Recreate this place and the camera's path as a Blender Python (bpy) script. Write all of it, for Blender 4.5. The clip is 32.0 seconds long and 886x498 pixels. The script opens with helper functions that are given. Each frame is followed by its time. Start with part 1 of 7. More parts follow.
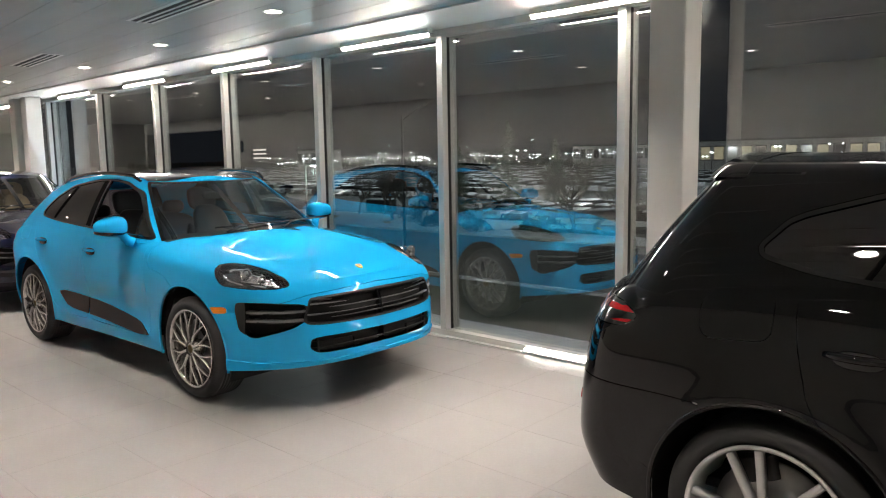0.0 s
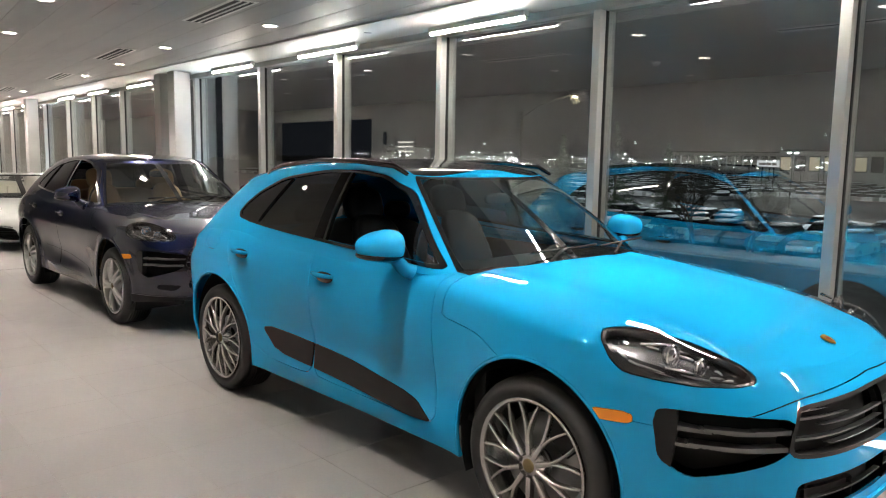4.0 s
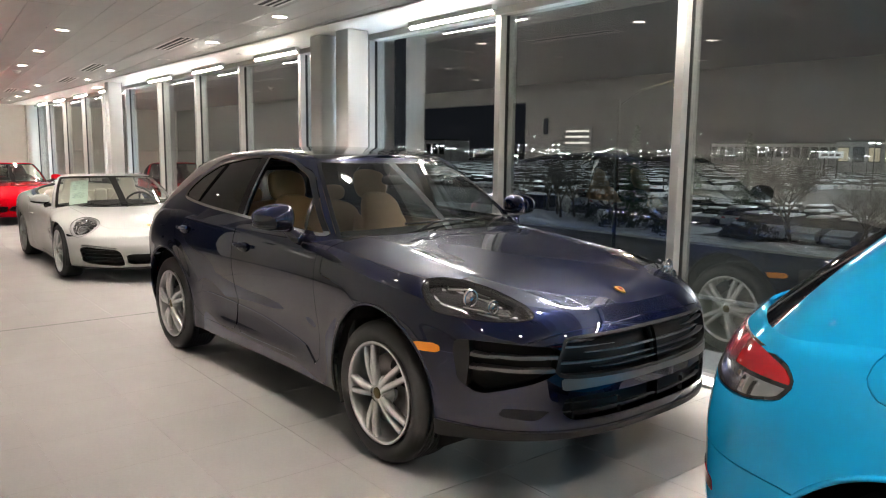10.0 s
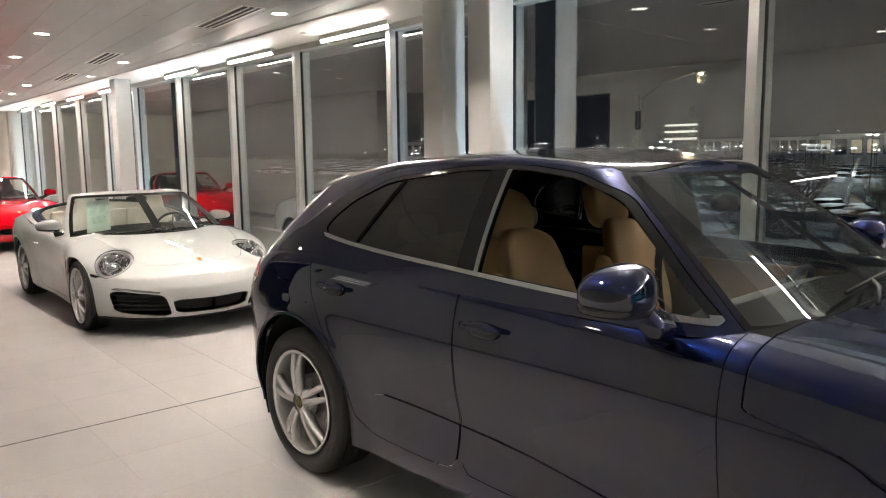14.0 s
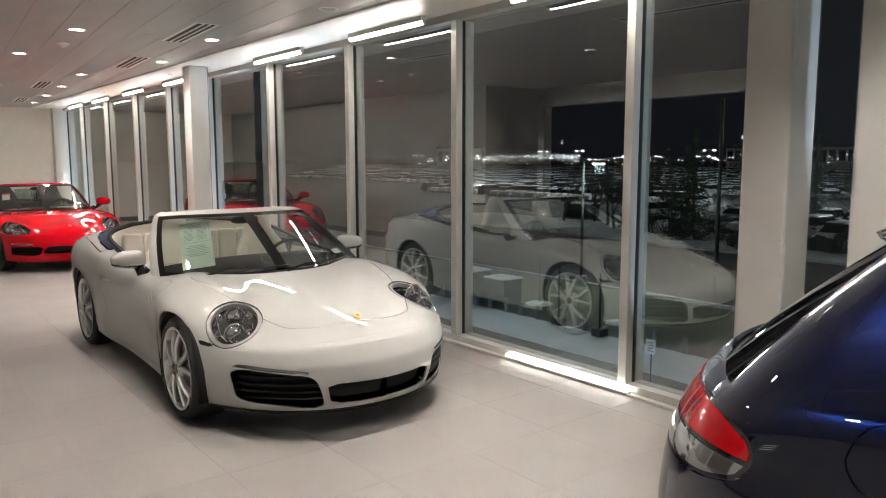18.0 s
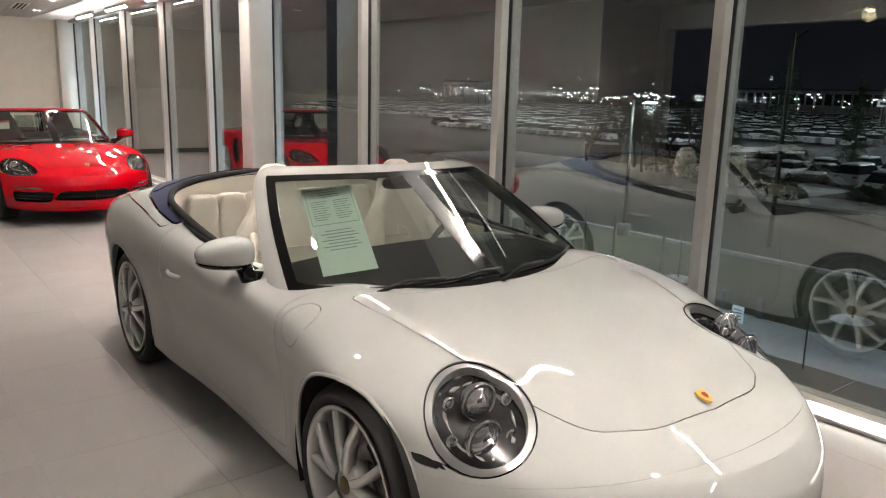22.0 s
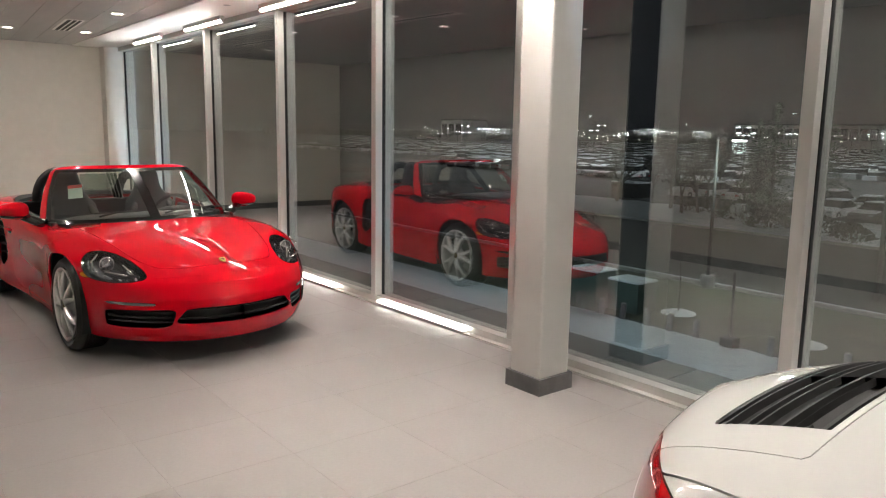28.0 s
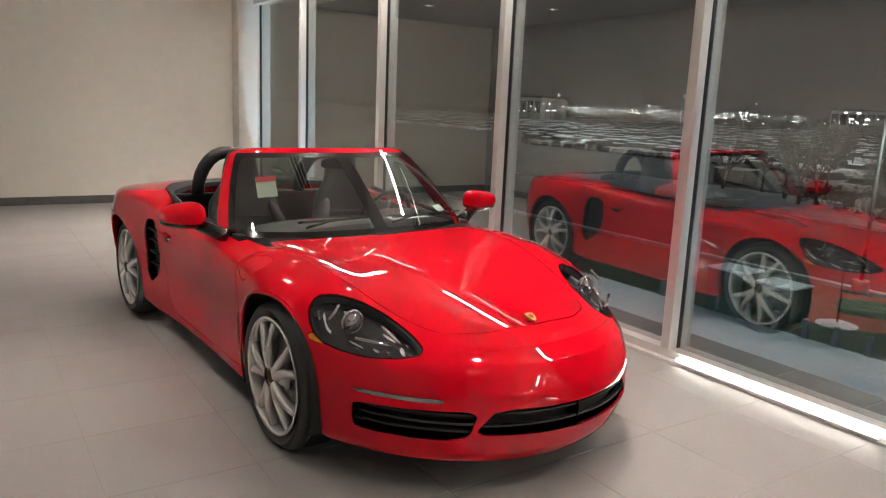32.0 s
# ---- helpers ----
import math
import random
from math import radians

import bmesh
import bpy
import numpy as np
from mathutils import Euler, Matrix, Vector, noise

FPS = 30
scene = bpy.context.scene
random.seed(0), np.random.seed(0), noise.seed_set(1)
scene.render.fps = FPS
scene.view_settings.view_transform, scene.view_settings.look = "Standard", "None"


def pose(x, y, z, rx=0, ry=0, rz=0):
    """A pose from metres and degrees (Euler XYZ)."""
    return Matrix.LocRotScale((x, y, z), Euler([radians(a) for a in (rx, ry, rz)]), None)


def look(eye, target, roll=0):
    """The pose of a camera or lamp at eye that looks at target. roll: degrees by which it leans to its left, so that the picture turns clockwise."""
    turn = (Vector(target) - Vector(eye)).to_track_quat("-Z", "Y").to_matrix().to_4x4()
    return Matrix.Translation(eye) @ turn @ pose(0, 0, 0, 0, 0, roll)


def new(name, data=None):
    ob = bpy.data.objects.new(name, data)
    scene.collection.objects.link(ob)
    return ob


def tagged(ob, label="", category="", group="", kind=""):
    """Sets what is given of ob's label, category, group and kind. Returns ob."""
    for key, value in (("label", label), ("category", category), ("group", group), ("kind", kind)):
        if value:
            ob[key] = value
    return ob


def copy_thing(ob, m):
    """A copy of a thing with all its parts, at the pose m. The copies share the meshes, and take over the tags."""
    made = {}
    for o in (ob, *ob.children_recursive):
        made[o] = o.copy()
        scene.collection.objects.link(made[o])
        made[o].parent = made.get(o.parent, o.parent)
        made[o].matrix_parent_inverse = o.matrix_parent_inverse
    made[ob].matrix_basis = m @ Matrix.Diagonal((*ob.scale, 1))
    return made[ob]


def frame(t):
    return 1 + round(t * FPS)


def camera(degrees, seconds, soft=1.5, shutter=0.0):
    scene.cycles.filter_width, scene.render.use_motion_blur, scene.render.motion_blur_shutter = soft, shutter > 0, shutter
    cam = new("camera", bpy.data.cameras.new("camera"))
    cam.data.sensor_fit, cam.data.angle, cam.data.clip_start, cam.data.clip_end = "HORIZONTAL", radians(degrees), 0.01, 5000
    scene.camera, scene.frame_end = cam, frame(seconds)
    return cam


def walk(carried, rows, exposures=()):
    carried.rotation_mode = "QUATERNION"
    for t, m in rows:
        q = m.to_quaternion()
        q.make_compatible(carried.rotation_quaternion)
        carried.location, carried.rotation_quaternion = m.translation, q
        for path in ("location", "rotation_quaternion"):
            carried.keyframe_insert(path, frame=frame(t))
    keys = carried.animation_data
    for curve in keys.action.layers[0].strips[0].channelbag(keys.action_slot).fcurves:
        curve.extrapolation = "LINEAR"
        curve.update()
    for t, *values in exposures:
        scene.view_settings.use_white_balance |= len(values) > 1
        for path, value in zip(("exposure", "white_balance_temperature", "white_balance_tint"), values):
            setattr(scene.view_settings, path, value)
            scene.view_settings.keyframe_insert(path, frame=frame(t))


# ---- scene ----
cam = camera(61.9, 32.0, 1.1)
PATH = [
    (0, (-0.0322, -0.7508, 1.7221), (1.4334, 0.5882, 1.4790), -0.95),
    (0.5, (0.0069, -0.4236, 1.6982), (1.4865, 0.8985, 1.4477), -0.54),
    (1, (0.0610, -0.0811, 1.7010), (1.5394, 1.2410, 1.4436), -0.04),
    (1.5, (0.0798, 0.3233, 1.6746), (1.5469, 1.6572, 1.4134), 0.65),
    (2, (0.1060, 0.6755, 1.6779), (1.5365, 2.0507, 1.4284), -0.07),
    (2.5, (0.1939, 1.0721, 1.6849), (1.5499, 2.5243, 1.4558), -0.21),
    (3, (0.2409, 1.4504, 1.6676), (1.5736, 2.9233, 1.4340), 0.68),
    (3.5, (0.2949, 1.8055, 1.6695), (1.6045, 3.2975, 1.4263), 1.07),
    (5.5, (0.4286, 3.2318, 1.6457), (1.7468, 4.7182, 1.4153), 0.57),
    (6, (0.4791, 3.5898, 1.6592), (1.7915, 5.0840, 1.4480), 0.67),
    (6.5, (0.4646, 3.9729, 1.6585), (1.7729, 5.4719, 1.4553), 0.67),
    (7, (0.4856, 4.3203, 1.6456), (1.7823, 5.8297, 1.4446), 0.56),
    (7.5, (0.5302, 4.6735, 1.6525), (1.8152, 6.1922, 1.4468), 0.36),
    (8, (0.5067, 5.0276, 1.6413), (1.7751, 6.5589, 1.4259), 0.15),
    (8.5, (0.4955, 5.3857, 1.6589), (1.7515, 6.9259, 1.4348), 0.34),
    (9, (0.5387, 5.7746, 1.6494), (1.7793, 7.3254, 1.4125), 0.34),
    (9.5, (0.5405, 6.1326, 1.6378), (1.7776, 7.6834, 1.3839), 0.53),
    (10, (0.5327, 6.5012, 1.6331), (1.7728, 8.0482, 1.3702), 0.64),
    (10.5, (0.5643, 6.8177, 1.6248), (1.8112, 8.3576, 1.3528), 0.34),
    (11, (0.5882, 7.1555, 1.6590), (1.8495, 8.6838, 1.3877), 0.05),
    (11.5, (0.5531, 7.5048, 1.6452), (1.8376, 9.0142, 1.3774), -0.04),
    (12, (0.5571, 7.7982, 1.6480), (1.8645, 9.2893, 1.3889), -0.13),
    (12.5, (0.6392, 8.1649, 1.6533), (1.9627, 9.6429, 1.4007), -0.12),
    (13, (0.6621, 8.4862, 1.6393), (1.9864, 9.9640, 1.3898), -0.22),
    (13.5, (0.6681, 8.8626, 1.6478), (1.9746, 10.3557, 1.3957), -0.33),
    (14, (0.7056, 9.2206, 1.6442), (1.9867, 10.7344, 1.3847), -0.65),
    (14.5, (0.7512, 9.5940, 1.6501), (2.0129, 11.1238, 1.3898), -0.85),
    (15, (0.7193, 9.9463, 1.6555), (1.9712, 11.4849, 1.3993), -0.86),
    (15.5, (0.7358, 10.2956, 1.6562), (1.9853, 11.8368, 1.4042), -1.06),
    (17.5, (0.9784, 11.7556, 1.6786), (2.2050, 13.3166, 1.4360), -0.17),
    (18, (1.0176, 12.1011, 1.6556), (2.2470, 13.6599, 1.4130), -0.07),
    (18.5, (1.0162, 12.4659, 1.6817), (2.2648, 14.0099, 1.4427), -0.06),
    (19, (1.1074, 12.8055, 1.6597), (2.3815, 14.3298, 1.4291), -0.05),
    (19.5, (1.2011, 13.1221, 1.6647), (2.4914, 14.6327, 1.4338), -0.04),
    (20, (1.1979, 13.4820, 1.6492), (2.4790, 14.9967, 1.3956), 0.15),
    (20.5, (1.2309, 13.7734, 1.6534), (2.4837, 15.3038, 1.3563), 0.34),
    (21, (1.3340, 14.1488, 1.6447), (2.5585, 15.6900, 1.2911), 0.63),
    (21.5, (1.3699, 14.4470, 1.6064), (2.5823, 15.9867, 1.2071), 1.12),
    (22, (1.3805, 14.8185, 1.6042), (2.5938, 16.3535, 1.1899), 1.52),
    (22.5, (1.4185, 15.1380, 1.6248), (2.6311, 16.6788, 1.2304), 1.72),
    (23, (1.4342, 15.4815, 1.6380), (2.6504, 17.0282, 1.2796), 1.92),
    (23.5, (1.3410, 15.8521, 1.6118), (2.5659, 17.3999, 1.2892), 2.13),
    (24, (1.2973, 16.2004, 1.5971), (2.5549, 17.7265, 1.2980), 2.34),
    (24.5, (1.2726, 16.6260, 1.5619), (2.5836, 18.1111, 1.2867), 3.17),
    (26.5, (1.4283, 18.1271, 1.5310), (2.7509, 19.5880, 1.1895), 1.67),
    (27, (1.4308, 18.4764, 1.5609), (2.7187, 19.9685, 1.2221), 1.46),
    (27.5, (1.4367, 18.7958, 1.5655), (2.6926, 20.3177, 1.2394), 1.14),
    (28, (1.4314, 19.1905, 1.5955), (2.6689, 20.7299, 1.2807), 0.93),
    (28.5, (1.3519, 19.5582, 1.5740), (2.5755, 21.1105, 1.2683), 0.83),
    (29, (1.3309, 19.8882, 1.5840), (2.5565, 21.4394, 1.2814), 1.13),
    (29.5, (1.3541, 20.2588, 1.5903), (2.5758, 21.8140, 1.2927), 1.73),
    (30, (1.3700, 20.6014, 1.5629), (2.5722, 22.1710, 1.2609), 2.22),
    (30.5, (1.3761, 20.9459, 1.5783), (2.5453, 22.5387, 1.2688), 2.50),
    (31, (1.4711, 21.2826, 1.5466), (2.5909, 22.9074, 1.2210), 2.58),
    (31.5, (1.5077, 21.5721, 1.5449), (2.6009, 23.2090, 1.1908), 2.67),
    (32, (1.4564, 21.8906, 1.5391), (2.5384, 23.5288, 1.1573), 2.47),
]
walk(cam, [(t, look(eye, target, roll)) for t, eye, target, roll in PATH], [(0, 0.45), (7, 0.5), (13, 0.6), (15, 0.45), (19, 0.08), (24, 0.08), (27, -0.08), (29, -0.08), (32, 0.05)])

# ---- world: an overcast winter night over a lit town ----
world = bpy.data.worlds.new("night_sky")
scene.world = world
world.use_nodes = True
wbg = world.node_tree.nodes["Background"]
wbg.inputs[0].default_value = (0.0105, 0.0115, 0.0150, 1)
wbg.inputs[1].default_value = 1.0
scene.view_settings.exposure = 0.0


# ---- materials ----
def mat(name, colour=(0.8, 0.8, 0.8), rough=0.5, metal=0.0, coat=0.0, spec=0.5):
    m = bpy.data.materials.new(name)
    m.use_nodes = True
    b = m.node_tree.nodes["Principled BSDF"]
    b.inputs["Base Color"].default_value = (*colour, 1)
    b.inputs["Roughness"].default_value = rough
    b.inputs["Metallic"].default_value = metal
    b.inputs["Coat Weight"].default_value = coat
    b.inputs["Coat Roughness"].default_value = 0.02
    b.inputs["Specular IOR Level"].default_value = spec
    return m


def bsdf(m):
    return m.node_tree.nodes["Principled BSDF"]


def link(m, a, b):
    m.node_tree.links.new(a, b)


def node(m, kind, **values):
    n = m.node_tree.nodes.new(kind)
    for k, v in values.items():
        n.inputs[k.replace("_", " ")].default_value = v
    return n


def vary(m, scale, low, high, detail=4.0, stretch=None, second=None):
    """Base colour that wanders between two tones at one or two scales."""
    co = node(m, "ShaderNodeTexCoord").outputs["Object"]
    if stretch:
        mp = node(m, "ShaderNodeMapping")
        mp.inputs["Scale"].default_value = stretch
        link(m, co, mp.inputs[0])
        co = mp.outputs[0]
    n = node(m, "ShaderNodeTexNoise", Scale=scale, Detail=detail)
    link(m, co, n.inputs["Vector"])
    fac = n.outputs[0]
    if second:
        n2 = node(m, "ShaderNodeTexNoise", Scale=second, Detail=3.0)
        link(m, co, n2.inputs["Vector"])
        mx = m.node_tree.nodes.new("ShaderNodeMath")
        mx.operation = "MULTIPLY_ADD"
        link(m, n2.outputs[0], mx.inputs[0])
        mx.inputs[1].default_value = 0.5
        ad = m.node_tree.nodes.new("ShaderNodeMath")
        ad.operation = "MULTIPLY"
        link(m, fac, ad.inputs[0])
        ad.inputs[1].default_value = 0.5
        link(m, ad.outputs[0], mx.inputs[2])
        fac = mx.outputs[0]
    r = m.node_tree.nodes.new("ShaderNodeValToRGB")
    r.color_ramp.elements[0].position, r.color_ramp.elements[1].position = 0.35, 0.65
    r.color_ramp.elements[0].color, r.color_ramp.elements[1].color = (*low, 1), (*high, 1)
    link(m, fac, r.inputs[0])
    link(m, r.outputs[0], bsdf(m).inputs["Base Color"])
    return fac


def bump(m, scale, strength, distance=0.01, detail=4.0):
    co = node(m, "ShaderNodeTexCoord")
    n = node(m, "ShaderNodeTexNoise", Scale=scale, Detail=detail)
    link(m, co.outputs["Object"], n.inputs["Vector"])
    b = node(m, "ShaderNodeBump", Strength=strength, Distance=distance)
    link(m, n.outputs[0], b.inputs["Height"])
    link(m, b.outputs[0], bsdf(m).inputs["Normal"])


def rough_vary(m, scale, low, high, detail=4.0):
    co = node(m, "ShaderNodeTexCoord")
    n = node(m, "ShaderNodeTexNoise", Scale=scale, Detail=detail)
    link(m, co.outputs["Object"], n.inputs["Vector"])
    r = node(m, "ShaderNodeMapRange", From_Min=0.3, From_Max=0.7, To_Min=low, To_Max=high)
    link(m, n.outputs[0], r.inputs[0])
    link(m, r.outputs[0], bsdf(m).inputs["Roughness"])


def glow(name, colour, strength):
    m = bpy.data.materials.new(name)
    m.use_nodes = True
    nt = m.node_tree
    nt.nodes.remove(nt.nodes["Principled BSDF"])
    e = nt.nodes.new("ShaderNodeEmission")
    e.inputs[0].default_value = (*colour, 1)
    e.inputs[1].default_value = strength
    nt.links.new(e.outputs[0], nt.nodes["Material Output"].inputs[0])
    return m


def pane_glass(name, tint, face=0.05, rough=0.0):
    """Clear sheet: sees through with a tint, mirrors face of the light head-on and more at grazing angles."""
    m = bpy.data.materials.new(name)
    m.use_nodes = True
    nt = m.node_tree
    nt.nodes.remove(nt.nodes["Principled BSDF"])
    t = nt.nodes.new("ShaderNodeBsdfTransparent")
    t.inputs[0].default_value = (*tint, 1)
    g = nt.nodes.new("ShaderNodeBsdfGlossy")
    g.inputs["Roughness"].default_value = rough
    f = nt.nodes.new("ShaderNodeLayerWeight")
    f.inputs[0].default_value = 0.5
    p = nt.nodes.new("ShaderNodeMath")
    p.operation = "POWER"
    p.inputs[1].default_value = 5.0
    nt.links.new(f.outputs["Facing"], p.inputs[0])
    r = nt.nodes.new("ShaderNodeMapRange")
    r.inputs["To Min"].default_value = face
    nt.links.new(p.outputs[0], r.inputs[0])
    x = nt.nodes.new("ShaderNodeMixShader")
    nt.links.new(r.outputs[0], x.inputs[0])
    nt.links.new(t.outputs[0], x.inputs[1])
    nt.links.new(g.outputs[0], x.inputs[2])
    nt.links.new(x.outputs[0], nt.nodes["Material Output"].inputs[0])
    return m


M_WALL = mat("painted_wall", (0.84, 0.815, 0.735), 0.6)
vary(M_WALL, 0.6, (0.76, 0.73, 0.66), (0.81, 0.78, 0.71), 3.0, None, 9.0)
bump(M_WALL, 220.0, 0.08, 0.002)
# inner wall: dimmer light put into the colour, so its mirror image stays dark
M_WALL_W = mat("dimmed_inner_wall", (0.34, 0.315, 0.265), 0.6)
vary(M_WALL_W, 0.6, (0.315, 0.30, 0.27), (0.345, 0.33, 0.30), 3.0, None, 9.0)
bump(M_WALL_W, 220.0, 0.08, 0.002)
M_SOFFIT = mat("white_soffit_paint", (0.82, 0.80, 0.74), 0.55)
vary(M_SOFFIT, 0.9, (0.80, 0.78, 0.72), (0.85, 0.83, 0.77), 3.0)
bump(M_SOFFIT, 260.0, 0.06, 0.002)
M_CEIL = mat("grey_metal_ceiling_plank", (0.44, 0.43, 0.41), 0.42, 0.15)
vary(M_CEIL, 0.8, (0.40, 0.39, 0.38), (0.47, 0.46, 0.44), 3.0, (1.0, 0.15, 1.0), 6.0)
# near-black: puts shade into the colour of the unlit room, void and air slots
M_DARK = mat("near_black_fill", (0.03, 0.03, 0.03), 0.7)
M_ALU = mat("satin_aluminium_frame", (0.70, 0.69, 0.66), 0.38, 0.55)
rough_vary(M_ALU, 35.0, 0.32, 0.46)
M_COLUMN = mat("grey_painted_steel_column", (0.62, 0.61, 0.58), 0.34, 0.1)
vary(M_COLUMN, 2.0, (0.59, 0.58, 0.55), (0.65, 0.64, 0.61), 3.0)
bump(M_COLUMN, 60.0, 0.05, 0.003)
M_HEAD_RAIL = mat("matt_beige_head_rail", (0.60, 0.58, 0.54), 0.7, 0.0, 0.0, 0.2)
vary(M_HEAD_RAIL, 3.0, (0.57, 0.55, 0.51), (0.63, 0.61, 0.57), 3.0)
M_SKIRT = mat("charcoal_tile_skirting", (0.10, 0.10, 0.10), 0.45)
vary(M_SKIRT, 8.0, (0.085, 0.085, 0.085), (0.125, 0.12, 0.12))
M_TILE = mat("grey_porcelain_floor_tile", (0.235, 0.218, 0.21), 0.36)
vary(M_TILE, 0.5, (0.262, 0.245, 0.237), (0.284, 0.265, 0.255), 2.0, None, 60.0)
rough_vary(M_TILE, 2.0, 0.44, 0.52, 2.0)


def worldly(m, spread=0.0):
    """Lets a pattern run on from piece to piece; spread tints each piece a little by chance."""
    g = node(m, "ShaderNodeNewGeometry")
    for l in [l for l in m.node_tree.links if l.from_node.type == "TEX_COORD"]:
        link(m, g.outputs["Position"], l.to_socket)
    if spread:
        src = [l for l in m.node_tree.links if l.to_socket == bsdf(m).inputs["Base Color"]][0].from_socket
        o = node(m, "ShaderNodeObjectInfo")
        r = node(m, "ShaderNodeMapRange", To_Min=1 - spread, To_Max=1 + spread)
        link(m, o.outputs["Random"], r.inputs[0])
        x = node(m, "ShaderNodeVectorMath")
        x.operation = "MULTIPLY"
        link(m, src, x.inputs[0])
        link(m, r.outputs[0], x.inputs[1])
        link(m, x.outputs[0], bsdf(m).inputs["Base Color"])


worldly(M_TILE, 0.02)
M_GROUT = mat("grey_grout", (0.215, 0.2, 0.192), 0.5)
M_TUBE = glow("lit_light_tube", (1.0, 0.91, 0.82), 200.0)
M_TUBE_F = glow("lit_floor_light_tube", (1.0, 0.95, 0.86), 20.0)
M_CAN = glow("lit_recessed_lens", (1.0, 0.90, 0.825), 2350.0)
M_CAN_LOW = glow("dimmed_recessed_lens", (1.0, 0.89, 0.80), 1750.0)
# no lamp: weak glow that imitates tube lights mirrored in the wall panel
M_REFLECTION = glow("painted_tube_reflection", (1.0, 0.95, 0.86), 1.6)
M_BAFFLE = mat("grey_lamp_baffle", (0.30, 0.295, 0.28), 0.4, 0.2)
M_WHITE = mat("white_enamel", (0.8, 0.79, 0.76), 0.4)
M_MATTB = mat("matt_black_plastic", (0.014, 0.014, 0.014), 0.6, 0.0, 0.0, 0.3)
bump(M_MATTB, 300.0, 0.1, 0.001)
M_BLACKP = mat("black_plastic", (0.015, 0.015, 0.016), 0.45)
M_PANE = pane_glass("window_glass", (0.86, 0.89, 0.88), 0.29)


# ---- mesh helpers ----
def mesh_of(name, verts, faces, mats, smooth=False, which=None):
    me = bpy.data.meshes.new(name)
    me.from_pydata([tuple(map(float, v)) for v in verts], [], faces)
    for m in (mats if isinstance(mats, (list, tuple)) else [mats]):
        me.materials.append(m)
    if which is not None:
        me.polygons.foreach_set("material_index", which)
    if smooth:
        me.polygons.foreach_set("use_smooth", [True] * len(me.polygons))
    me.update()
    return me


def box_bm(x0, x1, y0, y1, z0, z1, bevel=0.0, bm=None):
    own = bm is None
    bm = bm or bmesh.new()
    r = bmesh.ops.create_cube(bm, size=1.0, matrix=Matrix.Translation(((x0 + x1) / 2, (y0 + y1) / 2, (z0 + z1) / 2)) @ Matrix.Diagonal((x1 - x0, y1 - y0, z1 - z0, 1)))
    if bevel and own:
        bmesh.ops.bevel(bm, geom=bm.edges[:], offset=bevel, segments=2, profile=0.6, affect="EDGES")
    return bm


def from_bm(name, bm, material, smooth=False):
    me = bpy.data.meshes.new(name)
    bm.to_mesh(me)
    bm.free()
    me.materials.append(material)
    if smooth:
        me.polygons.foreach_set("use_smooth", [True] * len(me.polygons))
    return new(name, me)


def part(name, bm, material, parent, label="", smooth=False):
    ob = from_bm(name, bm, material, smooth)
    ob.parent = parent
    return tagged(ob, label)


def part_me(name, me, parent, label="", at=None):
    ob = new(name, me)
    ob.parent = parent
    if at is not None:
        ob.matrix_basis = at
    return tagged(ob, label)


def empty(name, x=0, y=0, z=0):
    e = new(name)
    e.empty_display_size = 0.1
    e.location = (x, y, z)
    return e


def structure(name, bm, material, label="", category=""):
    return tagged(from_bm(name, bm, material), label, category, "", "structure")


# ---- the room: x runs to the glass wall, y along the walk ----
GLASS_X = 5.275         # plane of the panes
FACE_X = 5.187          # inner face of the mullions
HEAD = 2.85             # underside of the window head
CEIL = 2.925            # soffit and plank ceiling
Y0, Y1 = -8.7, 33.05     # back and end wall
WEST = -0.45            # inner wall beside the walk
NOOK, STEP = 21.9, 0.85  # from here on the inner wall stands further out, at STEP
SILL = 0.012            # top of the flat sill rail
MULLIONS = [-3.571, -1.689, 0.241, 2.13, 4.03, 5.895, 7.80, 9.65, 11.545, 13.70, 15.335, 17.235, 19.05, 20.98, 23.05, 24.90, 26.82, 28.91, 31.04]
LAMPS = [-2.52, -0.10, 2.26, 4.64, 7.155, 9.64, 12.09, 15.75, 18.12, 20.42, 23.95, 26.30, 28.60, 30.80]
FLOOR_LAMPS = [-0.097, 2.413, 8.975, 15.87, 20.458, 24.15, 26.15]
COLUMNS = [(4.885, 1.555), (4.885, 13.55), (4.885, 14.12), (4.755, 22.33)]

structure("floor_slab", box_bm(WEST - 0.2, 5.41, Y0, Y1 + 0.2, -0.3, -0.0025), M_GROUT, "dark grout bed under the floor tiles", "floor")
structure("wall_end", box_bm(WEST - 0.2, 5.43, Y1, Y1 + 0.2, 0.0, 3.6), M_WALL, "cream painted plaster end wall", "wall")
structure("wall_back", box_bm(WEST - 0.2, 5.43, Y0 - 0.2, Y0, 0.0, 3.6), M_WALL, "cream painted plaster back wall", "wall")
structure("baseboard_end", box_bm(STEP + 0.013, 4.94, Y1 - 0.014, Y1 - 0.001, 0.0, 0.11, 0.003), M_SKIRT, "dark grey tile skirting along the end wall", "baseboard")
structure("wall_end_return", box_bm(4.95, 5.43, Y1 - 0.28, Y1 - 0.003, 0.0, CEIL), M_WALL, "cream plaster return beside the window", "wall")

# inner wall, with a wide dark opening to an unlit room
OPEN_0, OPEN_1, OPEN_Z = 17.0, 21.75, 2.60


